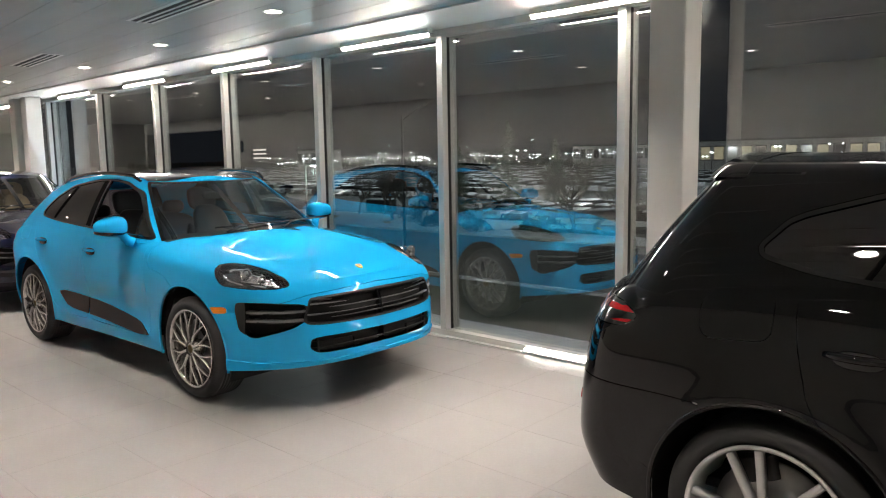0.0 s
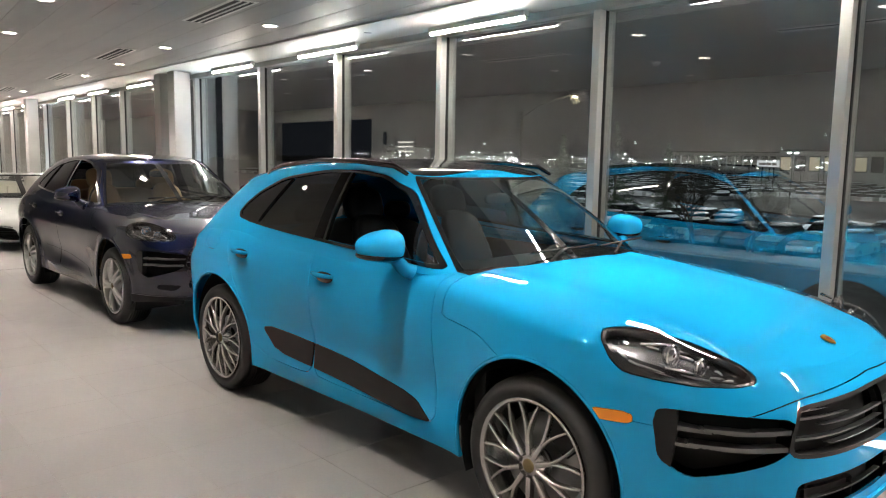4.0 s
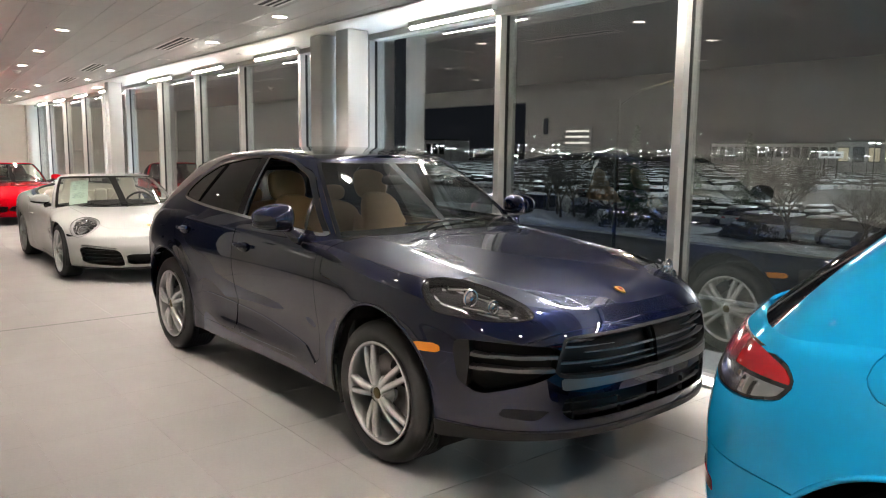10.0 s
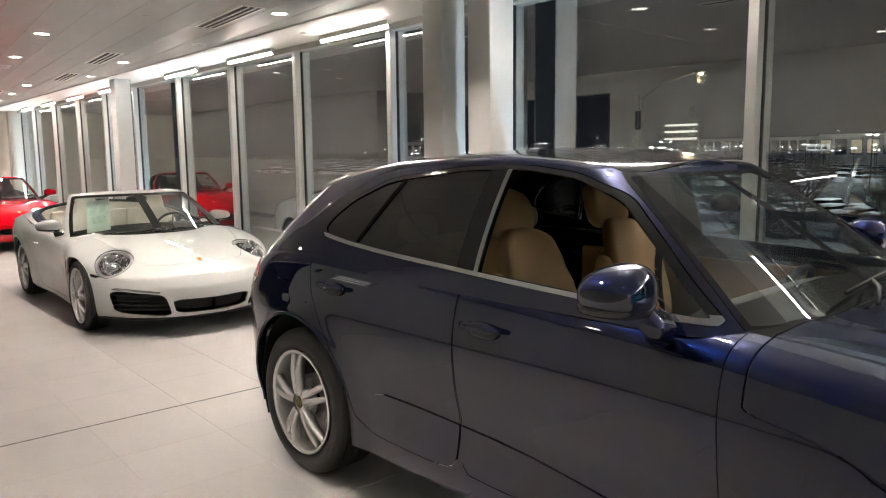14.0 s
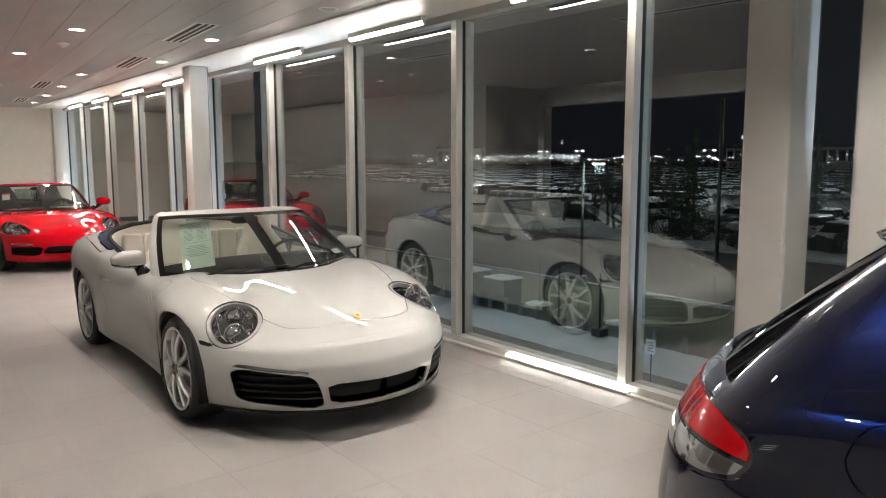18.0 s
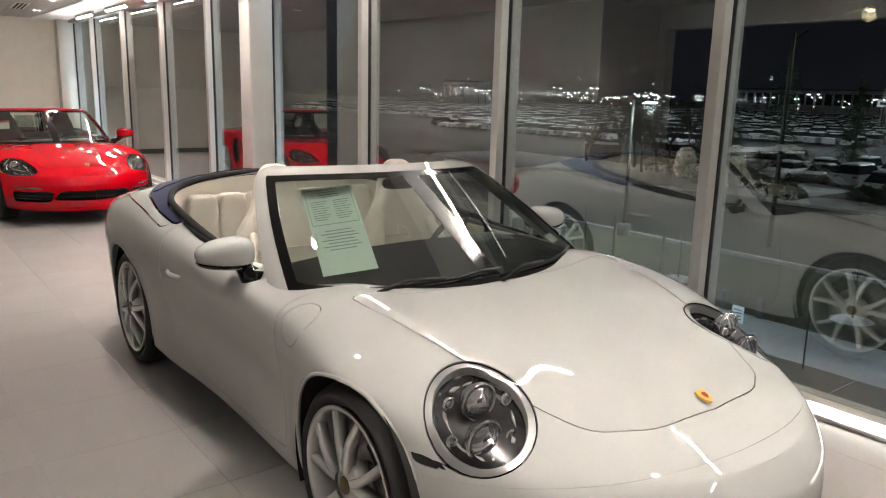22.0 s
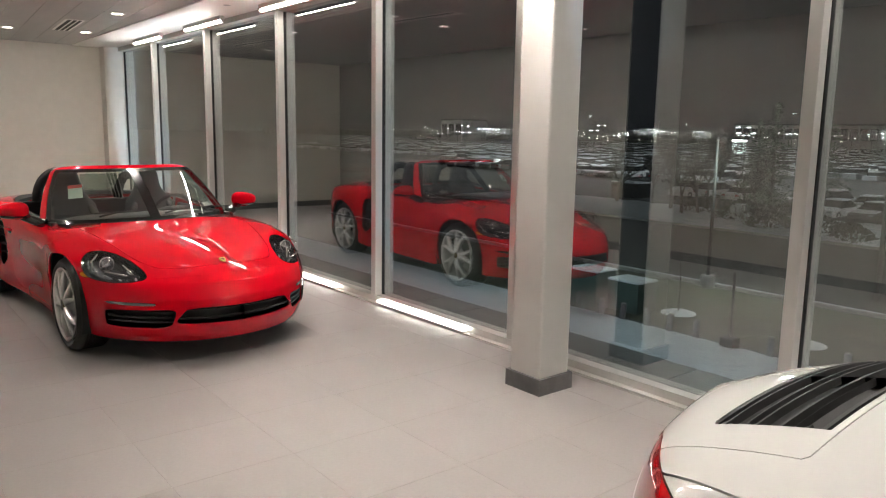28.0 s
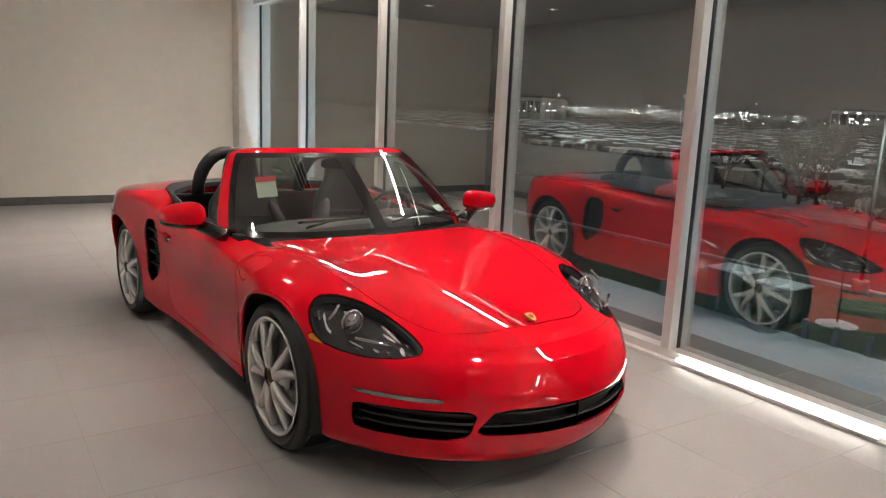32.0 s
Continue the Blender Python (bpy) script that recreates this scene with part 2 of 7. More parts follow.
def west_wall():
    bm = bmesh.new()
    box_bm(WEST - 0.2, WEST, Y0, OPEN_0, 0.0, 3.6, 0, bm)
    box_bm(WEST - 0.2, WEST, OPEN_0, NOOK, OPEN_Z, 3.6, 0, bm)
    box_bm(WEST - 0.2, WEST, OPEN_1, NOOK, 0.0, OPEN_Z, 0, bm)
    structure("wall_west", bm, M_WALL_W, "painted plaster inner wall with a wide opening, toned down to dim its reflection", "wall")
    structure("wall_west_far", box_bm(WEST - 0.2, STEP, NOOK, Y1, 0.0, 3.6), M_WALL_W, "painted plaster inner wall beside the last car, toned down to dim its reflection", "wall")
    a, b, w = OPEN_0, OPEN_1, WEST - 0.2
    # unlit room: near-black walls paint in its darkness
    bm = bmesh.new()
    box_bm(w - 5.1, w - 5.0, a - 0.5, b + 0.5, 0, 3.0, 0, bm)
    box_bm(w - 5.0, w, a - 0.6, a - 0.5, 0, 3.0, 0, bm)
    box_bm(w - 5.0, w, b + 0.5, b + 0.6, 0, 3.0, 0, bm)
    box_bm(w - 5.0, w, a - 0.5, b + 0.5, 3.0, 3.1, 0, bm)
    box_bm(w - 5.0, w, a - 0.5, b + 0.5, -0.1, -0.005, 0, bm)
    structure("wall_unlit_room", bm, M_DARK, "room behind the opening, its darkness painted near-black", "wall")
west_wall()
structure("baseboard_west", box_bm(WEST, WEST + 0.012, Y0, OPEN_0, 0.0, 0.11), M_SKIRT, "dark grey tile skirting", "baseboard")
structure("baseboard_west_far", box_bm(STEP, STEP + 0.012, NOOK, Y1 - 0.015, 0.0, 0.11), M_SKIRT, "dark grey tile skirting", "baseboard")


def wall_fittings():
    """A framed panel whose three glowing strips imitate reflected tube lights, and a slim dark box, on the inner wall.
    """
    p = tagged(empty("wall_louvre", WEST, 15.66, 1.92), "framed wall panel with three glowing strips for reflected tube lights", "vent")
    part("backing", box_bm(0.001, 0.006, -0.34, 0.34, -0.17, 0.17), M_WALL_W, p)
    for z in (-0.175, 0.175):
        part("frame_bar", box_bm(0.001, 0.022, -0.36, 0.36, z - 0.012, z + 0.012, 0.003), M_BAFFLE, p)
    for y in (-0.35, 0.35):
        part("frame_bar", box_bm(0.001, 0.022, y - 0.01, y + 0.01, -0.162, 0.162, 0.003), M_BAFFLE, p)
    for z in (0.10, 0.0, -0.11):
        part("reflection_strip", box_bm(0.007, 0.014, -0.29, 0.27, z - 0.016, z + 0.016, 0.003), M_REFLECTION, p, "glowing strip in place of a tube light's reflection")
    b = tagged(empty("wall_box", WEST, 16.43, 2.12), "slim dark box mounted on the inner wall", "wall box")
    part("case", box_bm(0.001, 0.045, -0.045, 0.045, -0.15, 0.15, 0.008), M_BLACKP, b)
    part("face", box_bm(0.045, 0.049, -0.035, 0.035, -0.13, 0.13, 0.002), M_DARK, b)
wall_fittings()


PLANK = 0.324
SKEW = radians(4.2)     # the planks run at a small angle to the window wall
TURN = Matrix.Translation((4.5, 14.0, 0)) @ Matrix.Rotation(-SKEW, 4, "Z")


def on_plank(k, y):
    """The point on the middle line of plank k at y along the walk."""
    u = -0.18 - PLANK * k
    return 4.5 + (u + (y - 14.0) * math.sin(SKEW)) / math.cos(SKEW), y


A_ROW = [(-2, -6.7), (-2, -4.5), (-1, -2.3), (-1, -0.1), (-1, 2.15), (0, 4.4), (0, 6.6), (0, 8.9), (1, 11.2), (1, 13.37), (1, 15.53), (1, 17.8), (2, 20.03), (2, 22.2), (4, 24.42), (4, 26.62), (4, 28.83), (4, 31.05)]
NEAR_CANS = [on_plank(k, y) for k, y in A_ROW]
CANS = [on_plank(6, -6.3 + 2.21 * k) for k in range(13)] + [on_plank(7, 22.44), on_plank(7, 26.86), on_plank(7, 31.28)]
# unseen row, added to brighten the walkway and the end wall
CANS += [on_plank(11, -5.2 + 4.42 * k) for k in range(1, 9)]
CANS = NEAR_CANS + CANS
CAN_R = 0.068


def boxes(spans):
    """Vertices and faces of many boxes (x0, x1, y0, y1, z0, z1)."""
    v, f = [], []
    for x0, x1, y0, y1, z0, z1 in spans:
        o = len(v)
        v += [(x0, y0, z0), (x1, y0, z0), (x1, y1, z0), (x0, y1, z0), (x0, y0, z1), (x1, y0, z1), (x1, y1, z1), (x0, y1, z1)]
        f += [tuple(o + i for i in q) for q in ((0, 3, 2, 1), (4, 5, 6, 7), (0, 1, 5, 4), (1, 2, 6, 5), (2, 3, 7, 6), (3, 0, 4, 7))]
    return v, f


def ceiling():
    """Long metal planks with open joints and round holes for the lamps, one mesh."""
    spans, holes = [], []
    back = TURN.inverted()
    local = [(back @ Vector((x, y, 0))).to_2d() for x, y in CANS]
    edges = [-26.0 + 3.66 * k for k in range(7)] + [0.0, 3.63, 7.3, 11.0, 14.6, 18.2, 21.0]
    for k in range(-4, 34):
        mid = -0.18 - PLANK * k
        x0, x1 = mid - PLANK / 2 + 0.0025, mid + PLANK / 2 - 0.0025
        for y0, y1 in zip(edges, edges[1:]):
            gap = 0.010 if y1 == 0.0 else 0.002
            at = y0 + 0.002
            for cy in sorted(c for cx, c in local if abs(cx - mid) < 0.02 and y0 + 0.15 < c < y1 - 0.15):
                spans.append((x0, x1, at, cy - 0.1, CEIL, CEIL + 0.02))
                holes.append((x0, x1, cy))
                at = cy + 0.1
            spans.append((x0, x1, at, y1 - gap, CEIL, CEIL + 0.02))
    v, f = boxes(spans)
    n = 32
    for x0, x1, cy in holes:
        o = len(v)
        mx, hx = (x0 + x1) / 2, (x1 - x0) / 2
        for k in range(n):
            a = 2 * math.pi * (k + 0.5) / n
            ca, sa = math.cos(a), math.sin(a)
            s = min(hx / abs(ca), 0.1 / abs(sa))
            v += [(mx + ca * s, cy + sa * s, CEIL), (mx + CAN_R * ca, cy + CAN_R * sa, CEIL)]
        # square corners of the plate
        for k in range(n):
            l = (k + 1) % n
            f.append((o + 2 * k, o + 2 * k + 1, o + 2 * l + 1, o + 2 * l))
        for k in range(n):
            l = (k + 1) % n
            p, q = v[o + 2 * k], v[o + 2 * l]
            if abs(p[0] - q[0]) > 1e-6 and abs(p[1] - q[1]) > 1e-6:
                cx = p[0] if abs(abs(p[0] - mx) - hx) < 1e-6 else q[0]
                cyy = p[1] if abs(abs(p[1] - cy) - 0.1) < 1e-6 else q[1]
                v.append((cx, cyy, CEIL))
                f.append((o + 2 * k, o + 2 * l, len(v) - 1))
    bm = bmesh.new()
    me = mesh_of("ceiling", v, f, M_CEIL)
    me.transform(TURN)
    bm.from_mesh(me)
    for co, no in (((WEST, 0, 0), (-1, 0, 0)), ((4.53, 0, 0), (1, 0, 0)), ((0, Y0, 0), (0, -1, 0)), ((0, Y1, 0), (0, 1, 0))):
        bmesh.ops.bisect_plane(bm, geom=bm.verts[:] + bm.edges[:] + bm.faces[:], plane_co=co, plane_no=no, clear_outer=True)
    bm.to_mesh(me)
    bm.free()
    tagged(new("ceiling", me), "grey metal plank ceiling with narrow joints", "ceiling", "", "structure")
    structure("ceiling_void", box_bm(WEST, 5.41, Y0, Y1, CEIL + 0.17, CEIL + 0.4), M_DARK, "dark void above the ceiling planks", "ceiling")
    bm = box_bm(4.50, 5.41, Y0, Y1, CEIL - 0.012, CEIL + 0.06)
    structure("ceiling_soffit", bm, M_SOFFIT, "white plaster ceiling strip along the windows", "ceiling")
ceiling()


def glass_wall():
    structure("trim_window_head", box_bm(FACE_X - 0.01, 5.37, Y0, Y1, HEAD, CEIL - 0.013, 0), M_HEAD_RAIL, "aluminium head rail above the window wall", "window")
    structure("trim_window_sill", box_bm(FACE_X - 0.05, 5.37, Y0, Y1 - 0.28, -0.011, SILL), M_ALU, "low aluminium sill rail on the floor", "window")
    structure("trim_window_sill_upper", box_bm(FACE_X, 5.37, Y0, Y1 - 0.28, SILL, 0.064), M_ALU, "aluminium bottom rail of the window wall", "window")
    ys = MULLIONS
    for i, y in enumerate(ys):
        m = tagged(empty("window_mullion", 0, y, 0), "vertical aluminium mullion of the window wall", "mullion", "mullions of the window wall", "structure")
        part("post", box_bm(FACE_X, GLASS_X + 0.02, -0.035, 0.035, 0.064, HEAD, 0.004), M_ALU, m)
        part("outer_cap", box_bm(GLASS_X + 0.025, 5.39, -0.035, 0.035, 0.064, HEAD, 0.004), M_ALU, m)
    ends = [Y0] + ys + [Y1 - 0.28]
    for a, b in zip(ends, ends[1:]):
        w = tagged(empty("window_1", 0, (a + b) / 2, 0), "tall clear fixed pane reflecting the lit showroom", "window", "panes of the window wall", "structure")
        h = (b - a) / 2 - 0.036
        ob = part("pane", box_bm(GLASS_X - 0.004, GLASS_X + 0.004, -h, h, 0.066, HEAD - 0.002), M_PANE, w)
        ob.visible_shadow = False
        for s in (-1, 1):
            part("gasket", box_bm(GLASS_X - 0.016, GLASS_X + 0.016, s * h - 0.006, s * h + 0.006, 0.066, HEAD - 0.002), M_BLACKP, w)
glass_wall()


def columns():
    for x, y in COLUMNS:
        c = tagged(empty("column", x, y, 0), "square grey painted steel column with a dark tile foot", "column", "columns by the window wall", "structure")
        part("shaft", box_bm(-0.13, 0.13, -0.13, 0.13, 0.0, CEIL - 0.013, 0.018), M_COLUMN, c)
        # added black sheet: paints the shade on the side facing the glass
        part("window_side_shade", box_bm(0.1305, 0.136, -0.115, 0.115, 0.11, CEIL - 0.02, 0.002), M_MATTB, c, "added black sheet for the shaded window side")
        part("foot", box_bm(-0.15, 0.15, -0.15, 0.15, -0.011, 0.105, 0.003), M_SKIRT, c, "charcoal tile foot")
columns()


def lamps():
    first = None
    for y in LAMPS:
        if first is None:
            first = tagged(empty("tube_light", 5.06, y, 2.84), "lit white tube light batten under the window head", "light", "tube lights along the window head")
            part("housing", box_bm(-0.03, 0.03, -0.625, 0.625, 0.029, 0.074, 0.006), M_WHITE, first)
            # added plate that keeps the tube's light off the soffit
            part("reflector", box_bm(-0.038, 0.034, -0.63, 0.63, 0.0245, 0.0285), M_BAFFLE, first)
            part("tube", box_bm(-0.013, 0.013, -0.615, 0.615, 0.003, 0.024, 0.007), M_TUBE, first, "glowing diffuser")
            # added lip that thins the tube's reflection in the glass
            part("glare_lip", box_bm(0.017, 0.020, -0.62, 0.62, 0.0005, 0.024), M_BAFFLE, first, "added lip that hides most of the tube from the panes")
            for e in (-0.6155, 0.6155):
                part("end_cap", box_bm(-0.016, 0.0165, min(e, e * 1.012), max(e, e * 1.012), -0.002, 0.024, 0.002), M_WHITE, first)
        else:
            copy_thing(first, pose(5.06, y, 2.84))
    first = None
    for y in FLOOR_LAMPS:
        if first is None:
            first = tagged(empty("floor_light_bar", 5.155, y, SILL), "lit white light bar lying on the window sill", "light", "light bars on the sill")
            part("housing", box_bm(-0.025, 0.025, -0.625, 0.625, 0.0, 0.014, 0.004), M_WHITE, first)
            part("tube", box_bm(-0.017, 0.017, -0.615, 0.615, 0.014, 0.034, 0.006), M_TUBE_F, first, "glowing diffuser")
        else:
            copy_thing(first, pose(5.155, y, SILL))
lamps()


def cans():
    """The row over the cars burns bright; the rows over the walkway are dimmed."""
    first = None
    for i, (x, y) in enumerate(CANS):
        if i in (0, len(NEAR_CANS)):
            low = i > 0
            first = tagged(empty("recessed_light", x, y, CEIL), "dimmed round recessed downlight with a white rim" if low else "bright round recessed downlight with a white rim", "light", "recessed ceiling lights")
            v, f = lathe_z([(CAN_R - 0.001, -0.002), (CAN_R + 0.001, -0.005), (CAN_R + 0.016, -0.004), (CAN_R + 0.018, -0.001)], 36)
            part_me("rim", mesh_of("rim", v, f, M_WHITE, True), first)
            v, f = lathe_z([(CAN_R - 0.001, -0.002), (CAN_R - 0.006, 0.11)], 36)
            part_me("baffle", mesh_of("baffle", v, f, M_BAFFLE, True), first)
            bm = bmesh.new()
            bmesh.ops.create_circle(bm, cap_ends=True, segments=36, radius=CAN_R - 0.007, matrix=Matrix.Translation((0, 0, 0.11)))
            part("lens", bm, M_CAN_LOW if low else M_CAN, first, "glowing lens")
        else:
            copy_thing(first, pose(x, y, CEIL))


def lathe_z(profile, n):
    """A ring turned about the z axis from (radius, z) pairs."""
    v, f = [], []
    m = len(profile)
    for i in range(n):
        a = 2 * math.pi * i / n
        v += [(r * math.cos(a), r * math.sin(a), z) for r, z in profile]
        f += [(i * m + k, i * m + k + 1, ((i + 1) % n) * m + k + 1, ((i + 1) % n) * m + k) for k in range(m - 1)]
    return v, f


cans()


def ceiling_fittings():
    first = None
    for k, y in ((1, -2.6), (1, 1.2), (2, 4.9), (2, 8.6), (2, 12.3), (2, 16.0), (3, 19.75), (3, 22.5), (5, 26.5), (5, 30.4)):
        x, y = on_plank(k, y)
        m = pose(x, y, CEIL, 0, 0, -math.degrees(SKEW))
        if first is None:
            first = tagged(empty("ceiling_vent"), "slim white ceiling vent with three dark slots", "vent", "ceiling vents")
            part("frame", box_bm(-0.115, 0.115, -0.64, 0.64, -0.004, -0.001), M_WHITE, first)
            for k in (-1, 0, 1):
                part("slot", box_bm(0.062 * k - 0.021, 0.062 * k + 0.021, -0.615, 0.615, -0.0065, -0.0045), M_DARK, first, "dark air slot")
            for k in (-0.5, 0.5):
                part("slat", box_bm(0.062 * k - 0.009, 0.062 * k + 0.009, -0.62, 0.62, -0.012, -0.0045, 0.002), M_WHITE, first)
            first.matrix_basis = m
        else:
            copy_thing(first, m)
    first = None
    for x, y in [on_plank(4, 5.1), on_plank(4, 8.8), on_plank(4, 12.6), on_plank(4, 16.35), on_plank(4, 20.1), (4.80, 8.45), (4.80, 20.11), (4.80, 23.44), (4.80, 27.2), (4.80, 16.3)]:
        z = CEIL - (0.012 if x > 4.5 else 0.0)
        if first is None:
            first = tagged(empty("sprinkler", x, y, z), "white round concealed sprinkler cover on the ceiling", "sprinkler", "sprinklers on the ceiling")
            v, f = lathe_z([(0.0, -0.004), (0.036, -0.004), (0.041, -0.0025), (0.041, -0.001)], 24)
            part_me("cover", mesh_of("cover", v, f, M_CEIL, True), first)
        else:
            copy_thing(first, pose(x, y, z))
    first = None
    for x, y in [on_plank(6, 21.25), on_plank(6, 7.6)]:
        if first is None:
            first = tagged(empty("smoke_detector", x, y, CEIL), "white smoke detector with a round base on the ceiling", "detector", "smoke detectors")
            v, f = lathe_z([(0.068, -0.001), (0.068, -0.012), (0.060, -0.018), (0.05, -0.02)], 28)
            part_me("base", mesh_of("base", v, f, M_WHITE, True), first)
            v, f = lathe_z([(0.048, -0.018), (0.045, -0.034), (0.032, -0.045), (0.0, -0.048)], 28)
            part_me("head", mesh_of("head", v, f, M_WHITE, True), first)
        else:
            copy_thing(first, pose(x, y, CEIL))
ceiling_fittings()


# ---- sheet-metal toolkit: smooth skins that are trimmed into panels ----
def curve(*pts):
    """A smooth function through (x, y) knots."""
    xs = np.array([p[0] for p in pts], float)
    ys = np.array([p[1] for p in pts], float)
    d = np.diff(ys) / np.diff(xs)
    m = np.zeros_like(ys)
    m[1:-1] = np.where(d[:-1] * d[1:] > 0, 2 * d[:-1] * d[1:] / np.where(d[:-1] + d[1:] == 0, 1, d[:-1] + d[1:]), 0)
    m[0], m[-1] = d[0], d[-1]

    def f(x):
        x = np.clip(x, xs[0], xs[-1])
        i = np.clip(np.searchsorted(xs, x) - 1, 0, len(xs) - 2)
        h = xs[i + 1] - xs[i]
        t = (x - xs[i]) / h
        return (2 * t**3 - 3 * t**2 + 1) * ys[i] + (t**3 - 2 * t**2 + t) * h * m[i] + (3 * t**2 - 2 * t**3) * ys[i + 1] + (t**3 - t**2) * h * m[i + 1]
    return f


class Skin:
    """Triangles with a normal and two surface parameters at every vertex."""

    def __init__(self, v, n, a, t):
        self.v, self.n, self.a, self.t = v, n, a, t


def skin_of_grid(p, a, flip=False):
    nu, nv = p.shape[:2]
    du, dv = np.gradient(p, axis=0), np.gradient(p, axis=1)
    n = np.cross(du, dv)
    ln = np.linalg.norm(n, axis=2, keepdims=True)
    n = np.where(ln > 1e-12, n / np.maximum(ln, 1e-12), 0)
    idx = np.arange(nu * nv).reshape(nu, nv)
    q = np.stack([idx[:-1, :-1], idx[1:, :-1], idx[1:, 1:], idx[:-1, 1:]], -1).reshape(-1, 4)
    t = np.concatenate([q[:, [0, 1, 2]], q[:, [0, 2, 3]]])
    if flip:
        n, t = -n, t[:, ::-1]
    v = p.reshape(-1, 3)
    ar = np.linalg.norm(np.cross(v[t[:, 1]] - v[t[:, 0]], v[t[:, 2]] - v[t[:, 0]]), axis=1)
    return Skin(v, n.reshape(-1, 3), a.reshape(-1, 2), t[ar > 1e-10])


def clip(sk, f, keep=-1):
    """The piece of the skin where f < 0 (keep = -1) or f > 0 (keep = 1)."""
    f = np.where(np.abs(f) < 1e-7, 1e-7, f) * -keep
    s = f[sk.t] < 0
    c = s.sum(1)
    out = [sk.t[c == 3]]
    v, n, a = sk.v, sk.n, sk.a
    mixed = sk.t[(c == 1) | (c == 2)]
    if len(mixed):
        ms = f[mixed] < 0
        one = ms.sum(1) == 1
        lone = np.where(one, ms.argmax(1), (~ms).argmax(1))
        r = np.arange(len(mixed))
        p0, p1, p2 = mixed[r, lone], mixed[r, (lone + 1) % 3], mixed[r, (lone + 2) % 3]
        e = np.concatenate([np.stack([p0, p1], 1), np.stack([p0, p2], 1)])
        e.sort(axis=1)
        u, inv = np.unique(e, axis=0, return_inverse=True)
        inv = inv.reshape(-1)
        w = (f[u[:, 0]] / (f[u[:, 0]] - f[u[:, 1]]))[:, None]
        base = len(v)
        mixn = n[u[:, 0]] * (1 - w) + n[u[:, 1]] * w
        mixn = mixn / np.maximum(np.linalg.norm(mixn, axis=1, keepdims=True), 1e-9)
        v = np.concatenate([v, v[u[:, 0]] * (1 - w) + v[u[:, 1]] * w])
        n = np.concatenate([n, mixn])
        a = np.concatenate([a, a[u[:, 0]] * (1 - w) + a[u[:, 1]] * w])
        i1, i2 = base + inv[:len(mixed)], base + inv[len(mixed):]
        out.append(np.stack([p0, i1, i2], 1)[one])
        two = ~one
        out.append(np.stack([i1, p1, p2], 1)[two])
        out.append(np.stack([i1, p2, i2], 1)[two])
    t = np.concatenate(out)
    used = np.unique(t)
    back = np.zeros(len(v), int)
    back[used] = np.arange(len(used))
    return Skin(v[used], n[used], a[used], back[t])


def mirrored(sk):
    flip = np.array([-1, 1, 1])
    return Skin(sk.v * flip, sk.n * flip, sk.a.copy(), sk.t[:, ::-1].copy())


def joined(*sks):
    sks = [s for s in sks if len(s.t)]
    off = np.cumsum([0] + [len(s.v) for s in sks])
    return Skin(np.concatenate([s.v for s in sks]), np.concatenate([s.n for s in sks]), np.concatenate([s.a for s in sks]), np.concatenate([s.t + o for s, o in zip(sks, off)]))


def both(sk):
    return joined(sk, mirrored(sk))


def shifted(sk, d):
    return Skin(sk.v + sk.n * d, sk.n, sk.a, sk.t)


def sheet(name, sk, material, parent, thick=0.012, label="", smooth=True):
    """Links a skin as a panel with a folded edge."""
    if len(sk.t) == 0:
        return None
    key = np.round(sk.v, 5)
    _, first, inv = np.unique(key, axis=0, return_index=True, return_inverse=True)
    inv = inv.reshape(-1)
    v = sk.v[first]
    n = np.zeros_like(v)
    np.add.at(n, inv, sk.n)
    n = n / np.maximum(np.linalg.norm(n, axis=1, keepdims=True), 1e-9)
    t = inv[sk.t]
    t = t[(t[:, 0] != t[:, 1]) & (t[:, 1] != t[:, 2]) & (t[:, 0] != t[:, 2])]
    e = np.concatenate([t[:, [0, 1]], t[:, [1, 2]], t[:, [2, 0]]])
    es = np.sort(e, axis=1)
    _, ix, cnt = np.unique(es, axis=0, return_index=True, return_counts=True)
    rim = e[ix[cnt == 1]]
    verts, norms, faces = [v], [n], [t]
    if thick and len(rim):
        b = len(v)
        k = len(rim)
        p0, p1 = v[rim[:, 0]], v[rim[:, 1]]
        n0, n1 = n[rim[:, 0]], n[rim[:, 1]]
        out = np.cross(p1 - p0, n0)
        out = out / np.maximum(np.linalg.norm(out, axis=1, keepdims=True), 1e-9)
        verts += [p0, p1, p1 - n1 * thick, p0 - n0 * thick]
        norms += [out] * 4
        r = np.arange(k)
        faces += [np.stack([b + k + r, b + r, b + 3 * k + r], 1), np.stack([b + k + r, b + 3 * k + r, b + 2 * k + r], 1)]
    me = bpy.data.meshes.new(name)
    vv = np.concatenate(verts)
    ff = np.concatenate(faces)
    me.vertices.add(len(vv))
    me.vertices.foreach_set("co", vv.astype(np.float32).ravel())
    me.loops.add(len(ff) * 3)
    me.loops.foreach_set("vertex_index", ff.astype(np.int32).ravel())
    me.polygons.add(len(ff))
    me.polygons.foreach_set("loop_start", np.arange(0, len(ff) * 3, 3, dtype=np.int32))
    me.polygons.foreach_set("use_smooth", np.ones(len(ff), bool))
    me.update(calc_edges=True)
    me.normals_split_custom_set_from_vertices(np.concatenate(norms).astype(np.float32).tolist())
    me.materials.append(material)
    ob = new(name, me)
    ob.parent = parent
    return tagged(ob, label)


